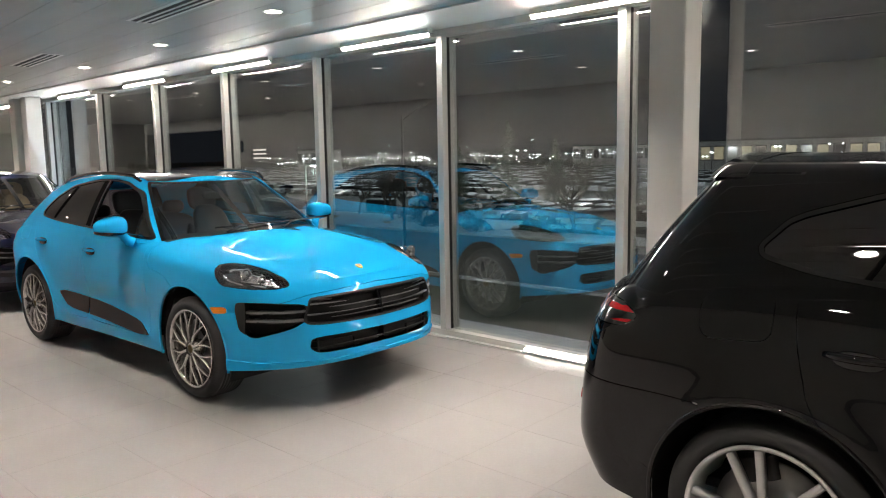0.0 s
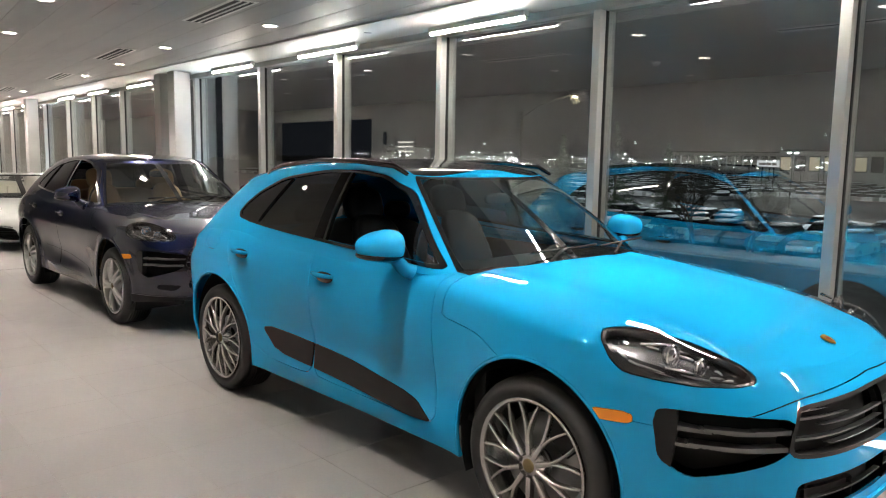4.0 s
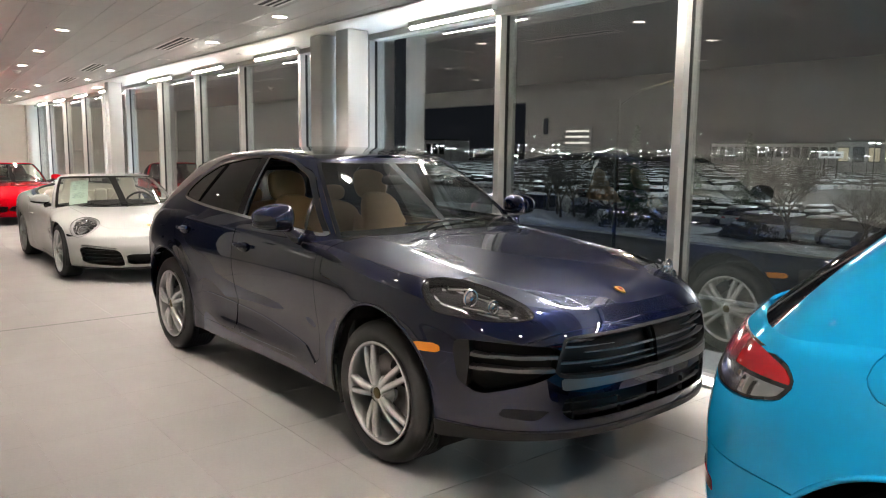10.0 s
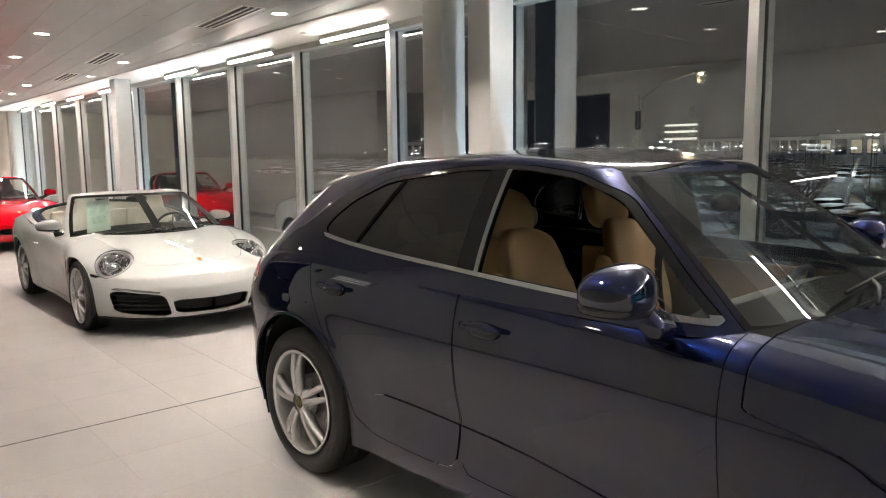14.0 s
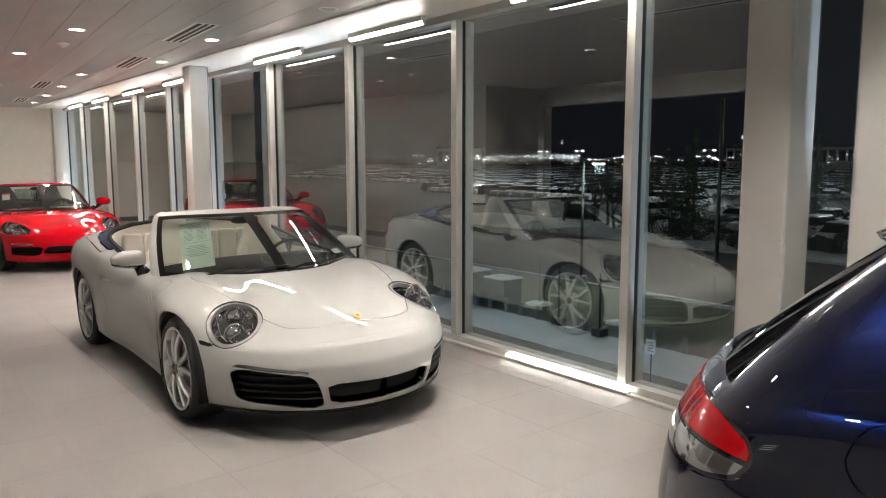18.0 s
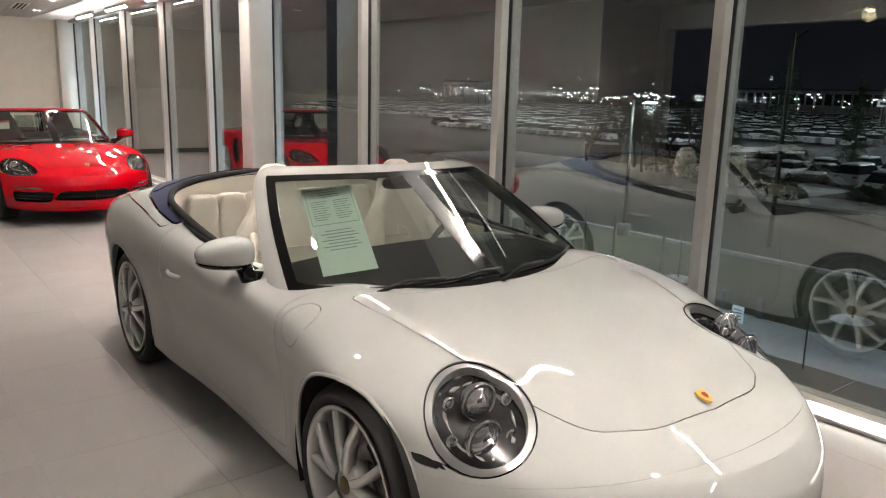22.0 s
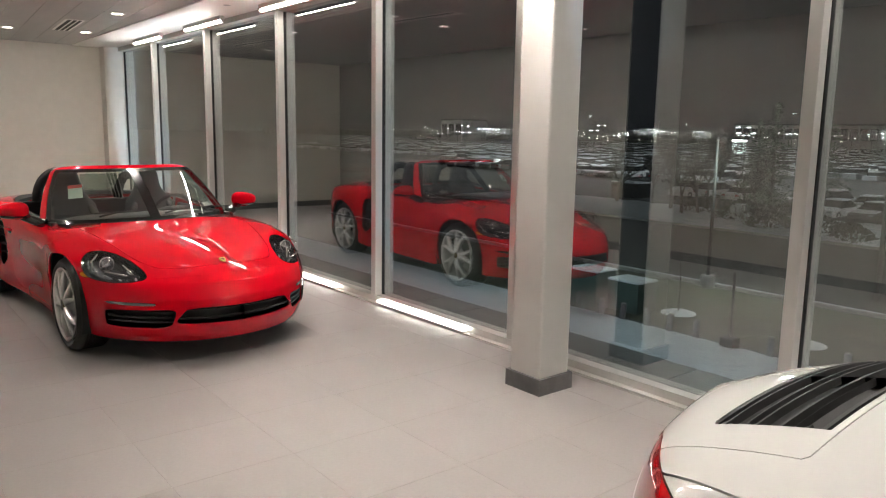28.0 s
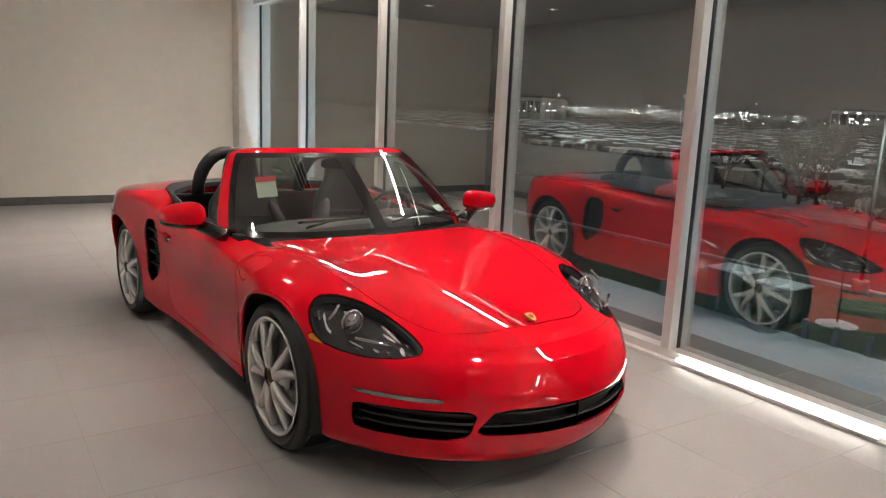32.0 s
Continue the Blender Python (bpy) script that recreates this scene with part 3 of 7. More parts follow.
def poly(px, py, pts, r=0.0, soft=2):
    """Signed distance to a closed outline whose corners are cut round."""
    p = np.array(pts, float)
    for _ in range(soft):
        q = np.roll(p, -1, 0)
        p = np.stack([0.86 * p + 0.14 * q, 0.14 * p + 0.86 * q], 1).reshape(-1, 2)
    best = np.full(px.shape, 1e9)
    inside = np.zeros(px.shape, bool)
    for (x0, y0), (x1, y1) in zip(p, np.roll(p, -1, 0)):
        ex, ey = x1 - x0, y1 - y0
        t = np.clip(((px - x0) * ex + (py - y0) * ey) / max(ex * ex + ey * ey, 1e-12), 0, 1)
        best = np.minimum(best, (px - x0 - t * ex)**2 + (py - y0 - t * ey)**2)
        cross = ((y0 <= py) != (y1 <= py)) & (px < x0 + (py - y0) * ex / (ey if abs(ey) > 1e-12 else 1e-12))
        inside ^= cross
    d = np.sqrt(best)
    return np.where(inside, -d, d) - r


def rounded(p, lo, hi, times):
    """Rounds a fold of the grid that runs between columns lo and hi."""
    p = p.copy()
    for _ in range(times):
        p[:, lo:hi] = 0.25 * p[:, lo - 1:hi - 1] + 0.5 * p[:, lo:hi] + 0.25 * p[:, lo + 1:hi + 1]
    return p


def arc_points(count, n):
    t = np.linspace(0, 1, count)
    ph = np.pi / 2 * t**(0.5 + 0.25 * n)
    return np.maximum(np.sin(ph), 0)**(2 / n), 1 - np.maximum(np.cos(ph), 0)**(2 / n)


def lower_body(c):
    """Half of a car's body up to its shoulder, with the bonnet and rear deck."""
    nf, nm, nr, nk, nt = 56, 130, 44, 40, 30
    sx, sy = arc_points(nf, c["nf"])
    rx, ry = arc_points(nr, c["nr"])
    L, bf, br = c["L"], c["bf"], c["br"]
    yref = np.concatenate([bf * sy, np.linspace(bf, L - br, nm + 2)[1:-1], (L - br * ry)[::-1]])
    a = np.concatenate([np.linspace(0, 1, nf), np.linspace(1, 2, nm + 2)[1:-1], np.linspace(2, 3, nr)])
    kk = np.linspace(0, 1, nk)
    zl, zs = c["low"](yref)[:, None], c["shoulder"](yref)[:, None]
    z = zl + (zs - zl) * kk[None, :]
    fz, rz = c["nose"](z), c["tail"](z)
    fl = np.concatenate([np.zeros(nf), np.linspace(0, 1, nm + 2)[1:-1], np.ones(nr)])[:, None]
    y0, y1 = fz + bf, rz - br
    y = y0 + (y1 - y0) * fl
    y[:nf] = fz[:nf] + bf * sy[:, None]
    y[-nr:] = rz[-nr:] - (br * ry[::-1])[:, None]
    w = c["W"] * c["side"](z) + c["plan"](y) * c["planz"](z)
    for ay, az, r, amount in c["flare"]:
        d = np.hypot(y - ay, z - az)
        w = w + amount * np.exp(-((d - r) / 0.075)**2) * (z < az + 0.55)
    w = w + c["sculpt"](y, z)
    x = w.copy()
    x[:nf] = w[:nf] * sx[:, None]
    x[-nr:] = w[-nr:] * rx[::-1][:, None]
    side = np.stack([x, y, z], -1)
    tt = np.linspace(0, 1, nt + 1)[1:]
    xo, yo, zo = x[:, -1:], y[:, -1:], z[:, -1:]
    g = 1 - (1 - tt[None, :])**c["crown"]
    xt = xo * (1 - tt[None, :])
    yt = np.repeat(yo, nt, 1)
    zt = zo + (c["top"](yo) - zo) * g + c["ridge"](xt, yt, xo)
    top = np.stack([xt, yt, zt], -1)
    p = np.concatenate([side, top], 1)
    p = rounded(p, nk - 9, nk + 9, c["round"])
    v = np.concatenate([kk, 1 + tt])
    A = np.stack(np.broadcast_arrays(a[:, None], v[None, :]), -1)
    return skin_of_grid(p, A, False)


def cabin(c):
    """Half of a closed cabin: pillars, glass and roof in one skin."""
    nf, nm, nr, nk, nt = 50, 110, 40, 36, 24
    sx, sy = arc_points(nf, 2.5)
    rx, ry = arc_points(nr, 2.6)
    a = np.concatenate([np.linspace(0, 1, nf), np.linspace(1, 2, nm + 2)[1:-1], np.linspace(2, 3, nr)])
    fl = np.linspace(0, 1, nm + 2)[1:-1]

    def ring(y0, bf, y1, br, width, height):
        y = np.concatenate([y0 + bf * sy, y0 + bf + (y1 - br - y0 - bf) * fl, (y1 - br * ry)[::-1]])
        s = np.concatenate([sx, np.ones(nm), rx[::-1]])
        return np.stack([width(y) * s, y, height(y)], -1)
    b = ring(*c["base"])
    t = ring(*c["roof"])
    q = np.linspace(0, 1, nk)
    p = b[:, None] + (t - b)[:, None] * q[None, :, None]
    tang = np.gradient(b, axis=0)
    out = np.stack([tang[:, 1], -tang[:, 0], 0 * tang[:, 0]], -1)
    out = out / np.maximum(np.linalg.norm(out, axis=1, keepdims=True), 1e-9)
    p = p + out[:, None] * (c["bulge"] * np.sin(np.pi * q))[None, :, None]
    tt = np.linspace(0, 1, nt + 1)[1:]
    g = 1 - (1 - tt)**2.2
    top = np.stack([t[:, :1] * (1 - tt), np.repeat(t[:, 1:2], nt, 1), t[:, 2:] + (c["roof_top"](t[:, 1:2]) - t[:, 2:]) * g], -1)
    p = rounded(np.concatenate([p, top], 1), nk - 8, nk + 8, 10)
    A = np.stack(np.broadcast_arrays(a[:, None], np.concatenate([q, 1 + tt])[None, :]), -1)
    return skin_of_grid(p, A, False)


def lathe(profile, segments=56, axis_x=True):
    """A ring turned about the x axis from (radius, x) pairs."""
    pr = np.array(profile, float)
    th = np.linspace(0, 2 * np.pi, segments, endpoint=False)
    v = np.stack([np.repeat(pr[:, 1][None], segments, 0), pr[:, 0][None] * np.cos(th)[:, None], pr[:, 0][None] * np.sin(th)[:, None]], -1)
    m = len(pr)
    faces = []
    for i in range(segments):
        j = (i + 1) % segments
        for k in range(m - 1):
            faces.append((i * m + k, i * m + k + 1, j * m + k + 1, j * m + k))
    return v.reshape(-1, 3), faces


def tube(points, r, sides=8, closed=False):
    """A round bar along points: (vertices, faces). r may vary along it."""
    p = [Vector(q) for q in points]
    rr = r if isinstance(r, (list, tuple, np.ndarray)) else [r] * len(p)
    verts, faces = [], []
    n = len(p)
    up = None
    for i, q in enumerate(p):
        d = (p[(i + 1) % n] - p[i - 1]) if closed else (p[min(i + 1, n - 1)] - p[max(i - 1, 0)])
        d.normalize()
        if up is None:
            up = d.orthogonal().normalized()
        up = (up - d * up.dot(d)).normalized()
        s = d.cross(up)
        for k in range(sides):
            t = 2 * math.pi * k / sides
            verts.append(q + (up * math.cos(t) + s * math.sin(t)) * rr[i])
    m = n if closed else n - 1
    for i in range(m):
        j = (i + 1) % n
        for k in range(sides):
            l = (k + 1) % sides
            faces.append((i * sides + k, i * sides + l, j * sides + l, j * sides + k))
    if not closed:
        faces += [tuple(range(sides))[::-1], tuple((n - 1) * sides + k for k in range(sides))]
    return verts, faces


def solid(name, vf, material, parent, label="", smooth=True):
    ob = new(name, mesh_of(name, vf[0], vf[1], material, smooth))
    ob.parent = parent
    return tagged(ob, label)


def merged(*vfs):
    v, f = [], []
    for a, b in vfs:
        o = len(v)
        v += [tuple(q) for q in a]
        f += [tuple(i + o for i in q) for q in b]
    return v, f


def blob(cx, cy, cz, rx, ry, rz, n=2.6, nu=18, nv=28, bend=None):
    """A superellipsoid: rounded boxes, cushions, mirror shells."""
    def sp(t, e):
        return np.sign(t) * np.abs(t)**e
    u = np.linspace(-np.pi / 2, np.pi / 2, nu)
    w = np.linspace(0, 2 * np.pi, nv, endpoint=False)
    e = 2 / n
    x = rx * sp(np.cos(u), e)[:, None] * sp(np.cos(w), e)[None]
    y = ry * sp(np.cos(u), e)[:, None] * sp(np.sin(w), e)[None]
    z = np.repeat((rz * sp(np.sin(u), e))[:, None], nv, 1)
    if bend:
        x, y, z = bend(x, y, z)
    v = np.stack([x + cx, y + cy, z + cz], -1).reshape(-1, 3)
    f = [(i * nv + k, i * nv + (k + 1) % nv, (i + 1) * nv + (k + 1) % nv, (i + 1) * nv + k) for i in range(nu - 1) for k in range(nv)]
    return v, f


# ---- car materials ----
def paint(name, colour, metal=0.0, rough=0.32, ior=1.55):
    m = mat(name, colour, rough, metal, 1.0, 0.0)
    bsdf(m).inputs["Coat Roughness"].default_value = 0.012
    bsdf(m).inputs["Coat IOR"].default_value = ior
    return m


P_BLUE = paint("bright_blue_paint", (0.008, 0.33, 0.66), 0.0, 0.32, 1.45)
P_NAVY = paint("navy_metallic_paint", (0.0005, 0.0036, 0.028), 0.8, 0.32, 1.75)
P_WHITE = paint("white_paint", (0.46, 0.465, 0.45))
P_RED = paint("red_paint", (0.55, 0.001, 0.010), 0.0, 0.32, 1.45)
P_BLACK = paint("black_paint", (0.002, 0.002, 0.0024), 0.0, 0.3, 1.5)
M_TYRE = mat("tyre_rubber", (0.022, 0.022, 0.022), 0.62)
bump(M_TYRE, 140.0, 0.15, 0.002)
M_RIM_SILVER = mat("silver_alloy", (0.72, 0.72, 0.71), 0.30, 0.65)
M_RIM_GREY = mat("machined_grey_alloy", (0.58, 0.56, 0.53), 0.24, 0.9)
M_STEEL = mat("brake_steel", (0.35, 0.34, 0.33), 0.35, 0.9)
M_CHROME = mat("chrome", (0.8, 0.8, 0.8), 0.08, 1.0)
M_SLAT = mat("satin_grey_grille_slat", (0.20, 0.20, 0.205), 0.28, 0.7)
M_GLOSSB = mat("gloss_black_trim", (0.006, 0.006, 0.006), 0.12, 0.0, 0.6)
M_LINER = mat("wheel_arch_liner", (0.008, 0.008, 0.008), 0.8)
M_AMBER = mat("amber_lens", (0.85, 0.28, 0.02), 0.12, 0.0, 0.8)
M_REDL = mat("red_lamp_lens", (0.36, 0.004, 0.007), 0.08, 0.0, 1.0)
M_LENS = mat("lamp_projector", (0.55, 0.56, 0.58), 0.06, 0.9)
M_HOUSE = mat("lamp_housing", (0.035, 0.035, 0.037), 0.25, 0.3, 0.5)
M_DISH = mat("silver_lamp_dish", (0.5, 0.5, 0.5), 0.34, 0.7)
M_HUB = mat("dark_gold_wheel_badge", (0.16, 0.12, 0.05), 0.35, 0.5)
M_PILLAR = mat("satin_black_trim", (0.004, 0.004, 0.004), 0.75, 0.0, 0.0, 0.06)
M_CLEAR = pane_glass("lamp_cover_glass", (0.93, 0.93, 0.93), 0.04)
M_SCREEN = pane_glass("windscreen_glass", (0.74, 0.80, 0.76), 0.21)
M_PRIVACY = pane_glass("privacy_glass", (0.035, 0.035, 0.035), 0.14)
M_CRESTG = mat("gold_badge_enamel", (0.75, 0.45, 0.10), 0.3, 0.7)
M_BADGER = mat("dark_red_badge_enamel", (0.30, 0.02, 0.02), 0.35)
M_TAN = mat("tan_leather", (0.42, 0.27, 0.14), 0.5)
M_CREAM = mat("cream_leather", (0.62, 0.58, 0.50), 0.5)
M_BLEATH = mat("black_leather", (0.010, 0.010, 0.011), 0.5, 0.0, 0.0, 0.3)
for lm in (M_TAN, M_CREAM, M_BLEATH):
    bump(lm, 180.0, 0.12, 0.002)
M_DASH = mat("dark_dashboard", (0.02, 0.021, 0.023), 0.55)
M_DASHT = mat("teal_grey_dashboard", (0.03, 0.045, 0.05), 0.5)
M_CLOTH = mat("navy_fabric_hood", (0.022, 0.028, 0.075), 0.85)
vary(M_CLOTH, 240.0, (0.018, 0.023, 0.062), (0.028, 0.035, 0.09), 2.0, None, 5.0)
bump(M_CLOTH, 900.0, 0.3, 0.001)
M_BCLOTH = mat("black_fabric_hood", (0.012, 0.012, 0.013), 0.85)
M_PAPER = mat("printed_paper", (0.62, 0.74, 0.66), 0.7)
M_PRINT = mat("grey_print", (0.22, 0.30, 0.28), 0.8)
M_PAPERW = mat("white_paper", (0.72, 0.74, 0.72), 0.7)
M_STICKR = mat("red_paper", (0.65, 0.05, 0.04), 0.7)


def carve(sk, f, gap=0.0018):
    return clip(sk, f + gap), clip(sk, f - gap, 1)


def two(name, sk, material, parent, thick=0.012, label=""):
    """The panel on either side of the car."""
    return sheet(name, sk, material, parent, thick, label), sheet(name, mirrored(sk), material, parent, thick, label)


# ---- wheels ----
def spoke(r0, r1, w0, w1, a0, a1, x0, x1, th=0.03, steps=7, swell=0.0):
    """One tapering bar from the hub to the rim, from angle a0 to a1."""
    v, f = [], []
    for i in range(steps):
        t = i / (steps - 1)
        r, a = r0 + (r1 - r0) * t, a0 + (a1 - a0) * t
        w = w0 + (w1 - w0) * t
        x = x0 + (x1 - x0) * t + swell * math.sin(math.pi * t)
        cy, cz = r * math.cos(a), r * math.sin(a)
        ty, tz = -math.sin(a), math.cos(a)
        for s, d in ((-0.5, 0.25), (-0.36, 0.0), (0.36, 0.0), (0.5, 0.25), (0.42, 1.0), (-0.42, 1.0)):
            v.append((x - th * d, cy + ty * w * s, cz + tz * w * s))
    for i in range(steps - 1):
        for k in range(6):
            l = (k + 1) % 6
            f.append((i * 6 + k, i * 6 + l, i * 6 + 6 + l, i * 6 + 6 + k))
    return v, f


def spokes_of(style, R):
    s = []
    T = 2 * math.pi
    if style == "lattice":
        for k in range(10):
            a = T * k / 10
            s.append(spoke(0.05, R * 0.50, 0.026, 0.022, a, a, 0.012, 0.016, 0.035))
            s.append(spoke(R * 0.44, R * 0.985, 0.016, 0.012, a, a + T / 32, 0.016, 0.0, 0.03))
            s.append(spoke(R * 0.44, R * 0.985, 0.016, 0.012, a, a - T / 32, 0.016, 0.0, 0.03))
    elif style == "twin":
        for k in range(5):
            a = T * k / 5 + 0.3
            for d in (-1, 1):
                s.append(spoke(0.045, R * 0.98, 0.036, 0.030, a + d * 0.16, a + d * 0.135, 0.016, 0.0, 0.04, 7, 0.012))
    elif style == "ten":
        for k in range(5):
            a = T * k / 5
            for d in (-1, 1):
                s.append(spoke(0.05, R * 0.98, 0.034, 0.026, a + d * 0.10, a + d * 0.30, 0.014, 0.0, 0.04, 7, 0.008))
    elif style == "vee":
        for k in range(5):
            a = T * k / 5 + 0.2
            for d in (-1, 1):
                s.append(spoke(0.04, R * 0.98, 0.050, 0.026, a + d * 0.07, a + d * 0.27, 0.018, 0.0, 0.04, 7, 0.01))
    else:
        for k in range(5):
            a = T * k / 5 + 0.5
            for d in (-1, 1):
                s.append(spoke(0.045, R * 0.98, 0.030, 0.030, a + d * 0.22, a + d * 0.20, 0.016, 0.0, 0.04))
    return s


def wheel_meshes(R, rim_r, width, style, m_rim):
    """Tyre, rim, hub cap, disc and caliper with the outer face at x = 0 and the inner side at -x."""
    g = []
    prof = [(rim_r - 0.004, -0.02), (rim_r + 0.012, -0.004), (rim_r + 0.03, 0.004), (rim_r + (R - rim_r) * 0.5, 0.009), (R - 0.03, 0.002), (R - 0.012, -0.012), (R - 0.002, -0.035)]
    for k in range(1, 8):
        x = -0.035 - (width - 0.07) * k / 8
        prof += [(R, x + 0.008), (R - 0.007, x + 0.004), (R - 0.007, x - 0.004), (R, x - 0.008)]
    prof += [(R - 0.002, -width + 0.035), (R - 0.03, -width), (rim_r, -width + 0.01)]
    tv, tf = lathe(prof, 72)
    # shallow sipes across the shoulder blocks
    out_v = np.array(tv)
    me_t = mesh_of("tyre", out_v, tf, M_TYRE, True)
    ring = lathe([(rim_r - 0.003, -0.005), (rim_r + 0.004, 0.001), (rim_r + 0.004, 0.005), (rim_r - 0.008, 0.005), (rim_r - 0.016, -0.004), (rim_r - 0.022, -0.05), (rim_r - 0.03, -width + 0.03)], 72)
    hub = lathe([(0.0, 0.004), (0.03, 0.004), (0.055, 0.0), (0.075, -0.012), (0.08, -0.05)], 40)
    vf = merged(ring, hub, *spokes_of(style, rim_r - 0.012))
    me_r = mesh_of("rim", vf[0], vf[1], m_rim, True)
    cap = lathe([(0.0, 0.010), (0.024, 0.010), (0.030, 0.007), (0.031, 0.0)], 28)
    me_c = mesh_of("hub_cap", cap[0], cap[1], M_HUB, True)
    disc = lathe([(0.06, -0.10), (0.06, -0.085), (rim_r * 0.72, -0.085), (rim_r * 0.72, -0.11)], 44)
    me_d = mesh_of("brake_disc", disc[0], disc[1], M_STEEL, True)
    cal = spoke(rim_r * 0.50, rim_r * 0.80, 0.16, 0.18, 0.5, 0.5, -0.05, -0.05, 0.07)
    me_k = mesh_of("brake_caliper", cal[0], cal[1], M_MATTB, True)
    return me_t, me_r, me_c, me_d, me_k


def add_wheels(car, c, style, m_rim):
    meshes = wheel_meshes(c["wheel_r"], c["rim_r"], c["tyre_w"], style, m_rim)
    for ax in c["axles"]:
        for s in (-1, 1):
            w = empty("wheel", s * c["track"], ax, c["wheel_r"] - 0.004)
            w.rotation_euler = (0.35 * ax, 0, 0 if s > 0 else math.pi)
            w.parent = car
            for nm, me in zip(("tyre", "rim", "hub_cap", "brake_disc", "brake_caliper"), meshes):
                part_me(nm, me, w)
            r = c["arch_r"]
            th = np.linspace(-0.42, math.pi + 0.42, 30)
            v, f = [], []
            for i, t in enumerate(th):
                for xx in (c["W"] - (0.068 if c["W"] > 0.92 else 0.038), c["W"] - 0.55):
                    v.append((s * xx, ax + (r + 0.006) * math.cos(t), c["arch_z"] + (r + 0.006) * math.sin(t)))
            for i in range(len(th) - 1):
                f.append((2 * i, 2 * i + 1, 2 * i + 3, 2 * i + 2))
            k = len(v)
            for t in th:
                v.append((s * (c["W"] - 0.55), ax + (r + 0.006) * math.cos(t), c["arch_z"] + (r + 0.006) * math.sin(t)))
            v.append((s * (c["W"] - 0.55), ax, c["arch_z"]))
            for i in range(len(th) - 1):
                f.append((k + i, k + i + 1, len(v) - 1))
            solid("arch_liner", (v, f), M_LINER, car)


def per_side(name, piece, back, material, car, depth):
    if len(piece.t) == 0:
        return
    if np.abs(piece.v[:, 0]).min() < 0.02:
        sheet(name, shifted(both(piece), -back), material, car, depth)
    else:
        two(name, shifted(piece, -back), material, car, depth)


def slats(name, sk, zs, half, material, car, depth=0.02, back=0.012):
    """Bars that follow the skin's shape across an opening."""
    for zz in zs:
        per_side(name, clip(sk, np.abs(sk.v[:, 2] - zz) - half), back, material, car, depth)


def uprights(name, sk, xs, half, material, car, depth=0.02, back=0.016):
    for xx in xs:
        per_side(name, clip(sk, np.abs(np.abs(sk.v[:, 0]) - xx) - half), back, material, car, depth)


def crest(car, x, y, z, tilt, s=0.03):
    v = []
    pts = [(-0.8, 0.9), (-0.4, 1.0), (0, 1.08), (0.4, 1.0), (0.8, 0.9), (0.85, 0.1), (0.6, -0.6), (0, -1.15), (-0.6, -0.6), (-0.85, 0.1)]
    m = pose(x, y, z, tilt, 0, 0)
    for h, k in ((0.0, 1.0), (0.006, 0.94)):
        v += [m @ Vector((px * s * k, py * s * k, h)) for px, py in pts]
    n = len(pts)
    f = [tuple(range(n, 2 * n)), tuple(range(n))[::-1]] + [(i, (i + 1) % n, n + (i + 1) % n, n + i) for i in range(n)]
    badge = solid("badge", (v, f), M_CRESTG, car, "small gold and red shield badge", False)
    w = [m @ Vector((px * s * 0.45, py * s * 0.45, 0.008)) for px, py in pts]
    solid("badge_centre", (w, [tuple(range(n))]), M_BADGER, badge, "", False)


def teardrop(sk, centre, axis, su=1.0, sv=1.0):
    """A drop seen square-on along the lamp's own axis, round end up and outwards, point down and inwards."""
    axis = np.array(axis) / np.linalg.norm(axis)
    right = np.cross(axis, [0, 0, 1.0])
    right = right / np.linalg.norm(right)
    up = np.cross(right, axis)
    d = sk.v - np.array(centre)
    drop = [(-0.225, 0.02), (-0.232, 0.09), (-0.195, 0.145), (-0.11, 0.150), (0.0, 0.115), (0.12, 0.045), (0.23, -0.05), (0.262, -0.105), (0.245, -0.13), (0.16, -0.14), (0.03, -0.125), (-0.09, -0.085), (-0.19, -0.035)]
    return np.maximum(np.maximum(poly(d @ right, d @ up, [(u * su, v * sv) for u, v in drop], 0, 2), np.abs(d @ axis) - 0.22), 0.2 - sk.v[:, 0])


def lamp_cluster(car, sk, name, c, centres, bars=(), dish=None, ring=None, wide=0.012):
    """A deep headlight: dark housing, projectors, light strips and a clear cover."""
    for half in (sk, mirrored(sk)):
        sgn = 1 if half.v[:, 0].mean() > 0 else -1
        h = empty(name)
        h.parent = car
        sheet("cover", half, M_CLEAR, h, 0.0, "clear lens")
        sheet("housing", shifted(half, -0.045), dish or M_HOUSE, h, -0.045)
        edge = band(half, 0.0)
        sheet("bezel", clip(shifted(half, -0.006), edge - wide), ring or M_HOUSE, h, 0.03)
        sheet("light_guide", clip(shifted(half, -0.030), np.abs(edge - 0.034) - 0.004), M_CHROME, h, 0.010, "bright light guide")
        sheet("inner_step", clip(shifted(half, -0.038), np.abs(edge - 0.056) - 0.006), M_DISH, h, 0.006)
        for x, y, z, r in centres:
            solid("projector", blob(sgn * x, y, z, r, r * 0.8, r, 2.0, 12, 20), M_LENS, h)
            ringv, ringf = tube([(sgn * x + 1.12 * r * math.cos(t), y - 0.3 * r, z + 1.12 * r * math.sin(t)) for t in np.linspace(0, 2 * math.pi, 20, endpoint=False)], 0.006, 6, True)
            solid("projector_ring", (ringv, ringf), M_CHROME, h)
        for x0, y0, z0, x1, y1, z1 in bars:
            solid("light_strip", tube([(sgn * x0, y0, z0), (sgn * (x0 + x1) / 2, (y0 + y1) / 2 - 0.004, (z0 + z1) / 2), (sgn * x1, y1, z1)], 0.007, 6), M_CHROME, h)


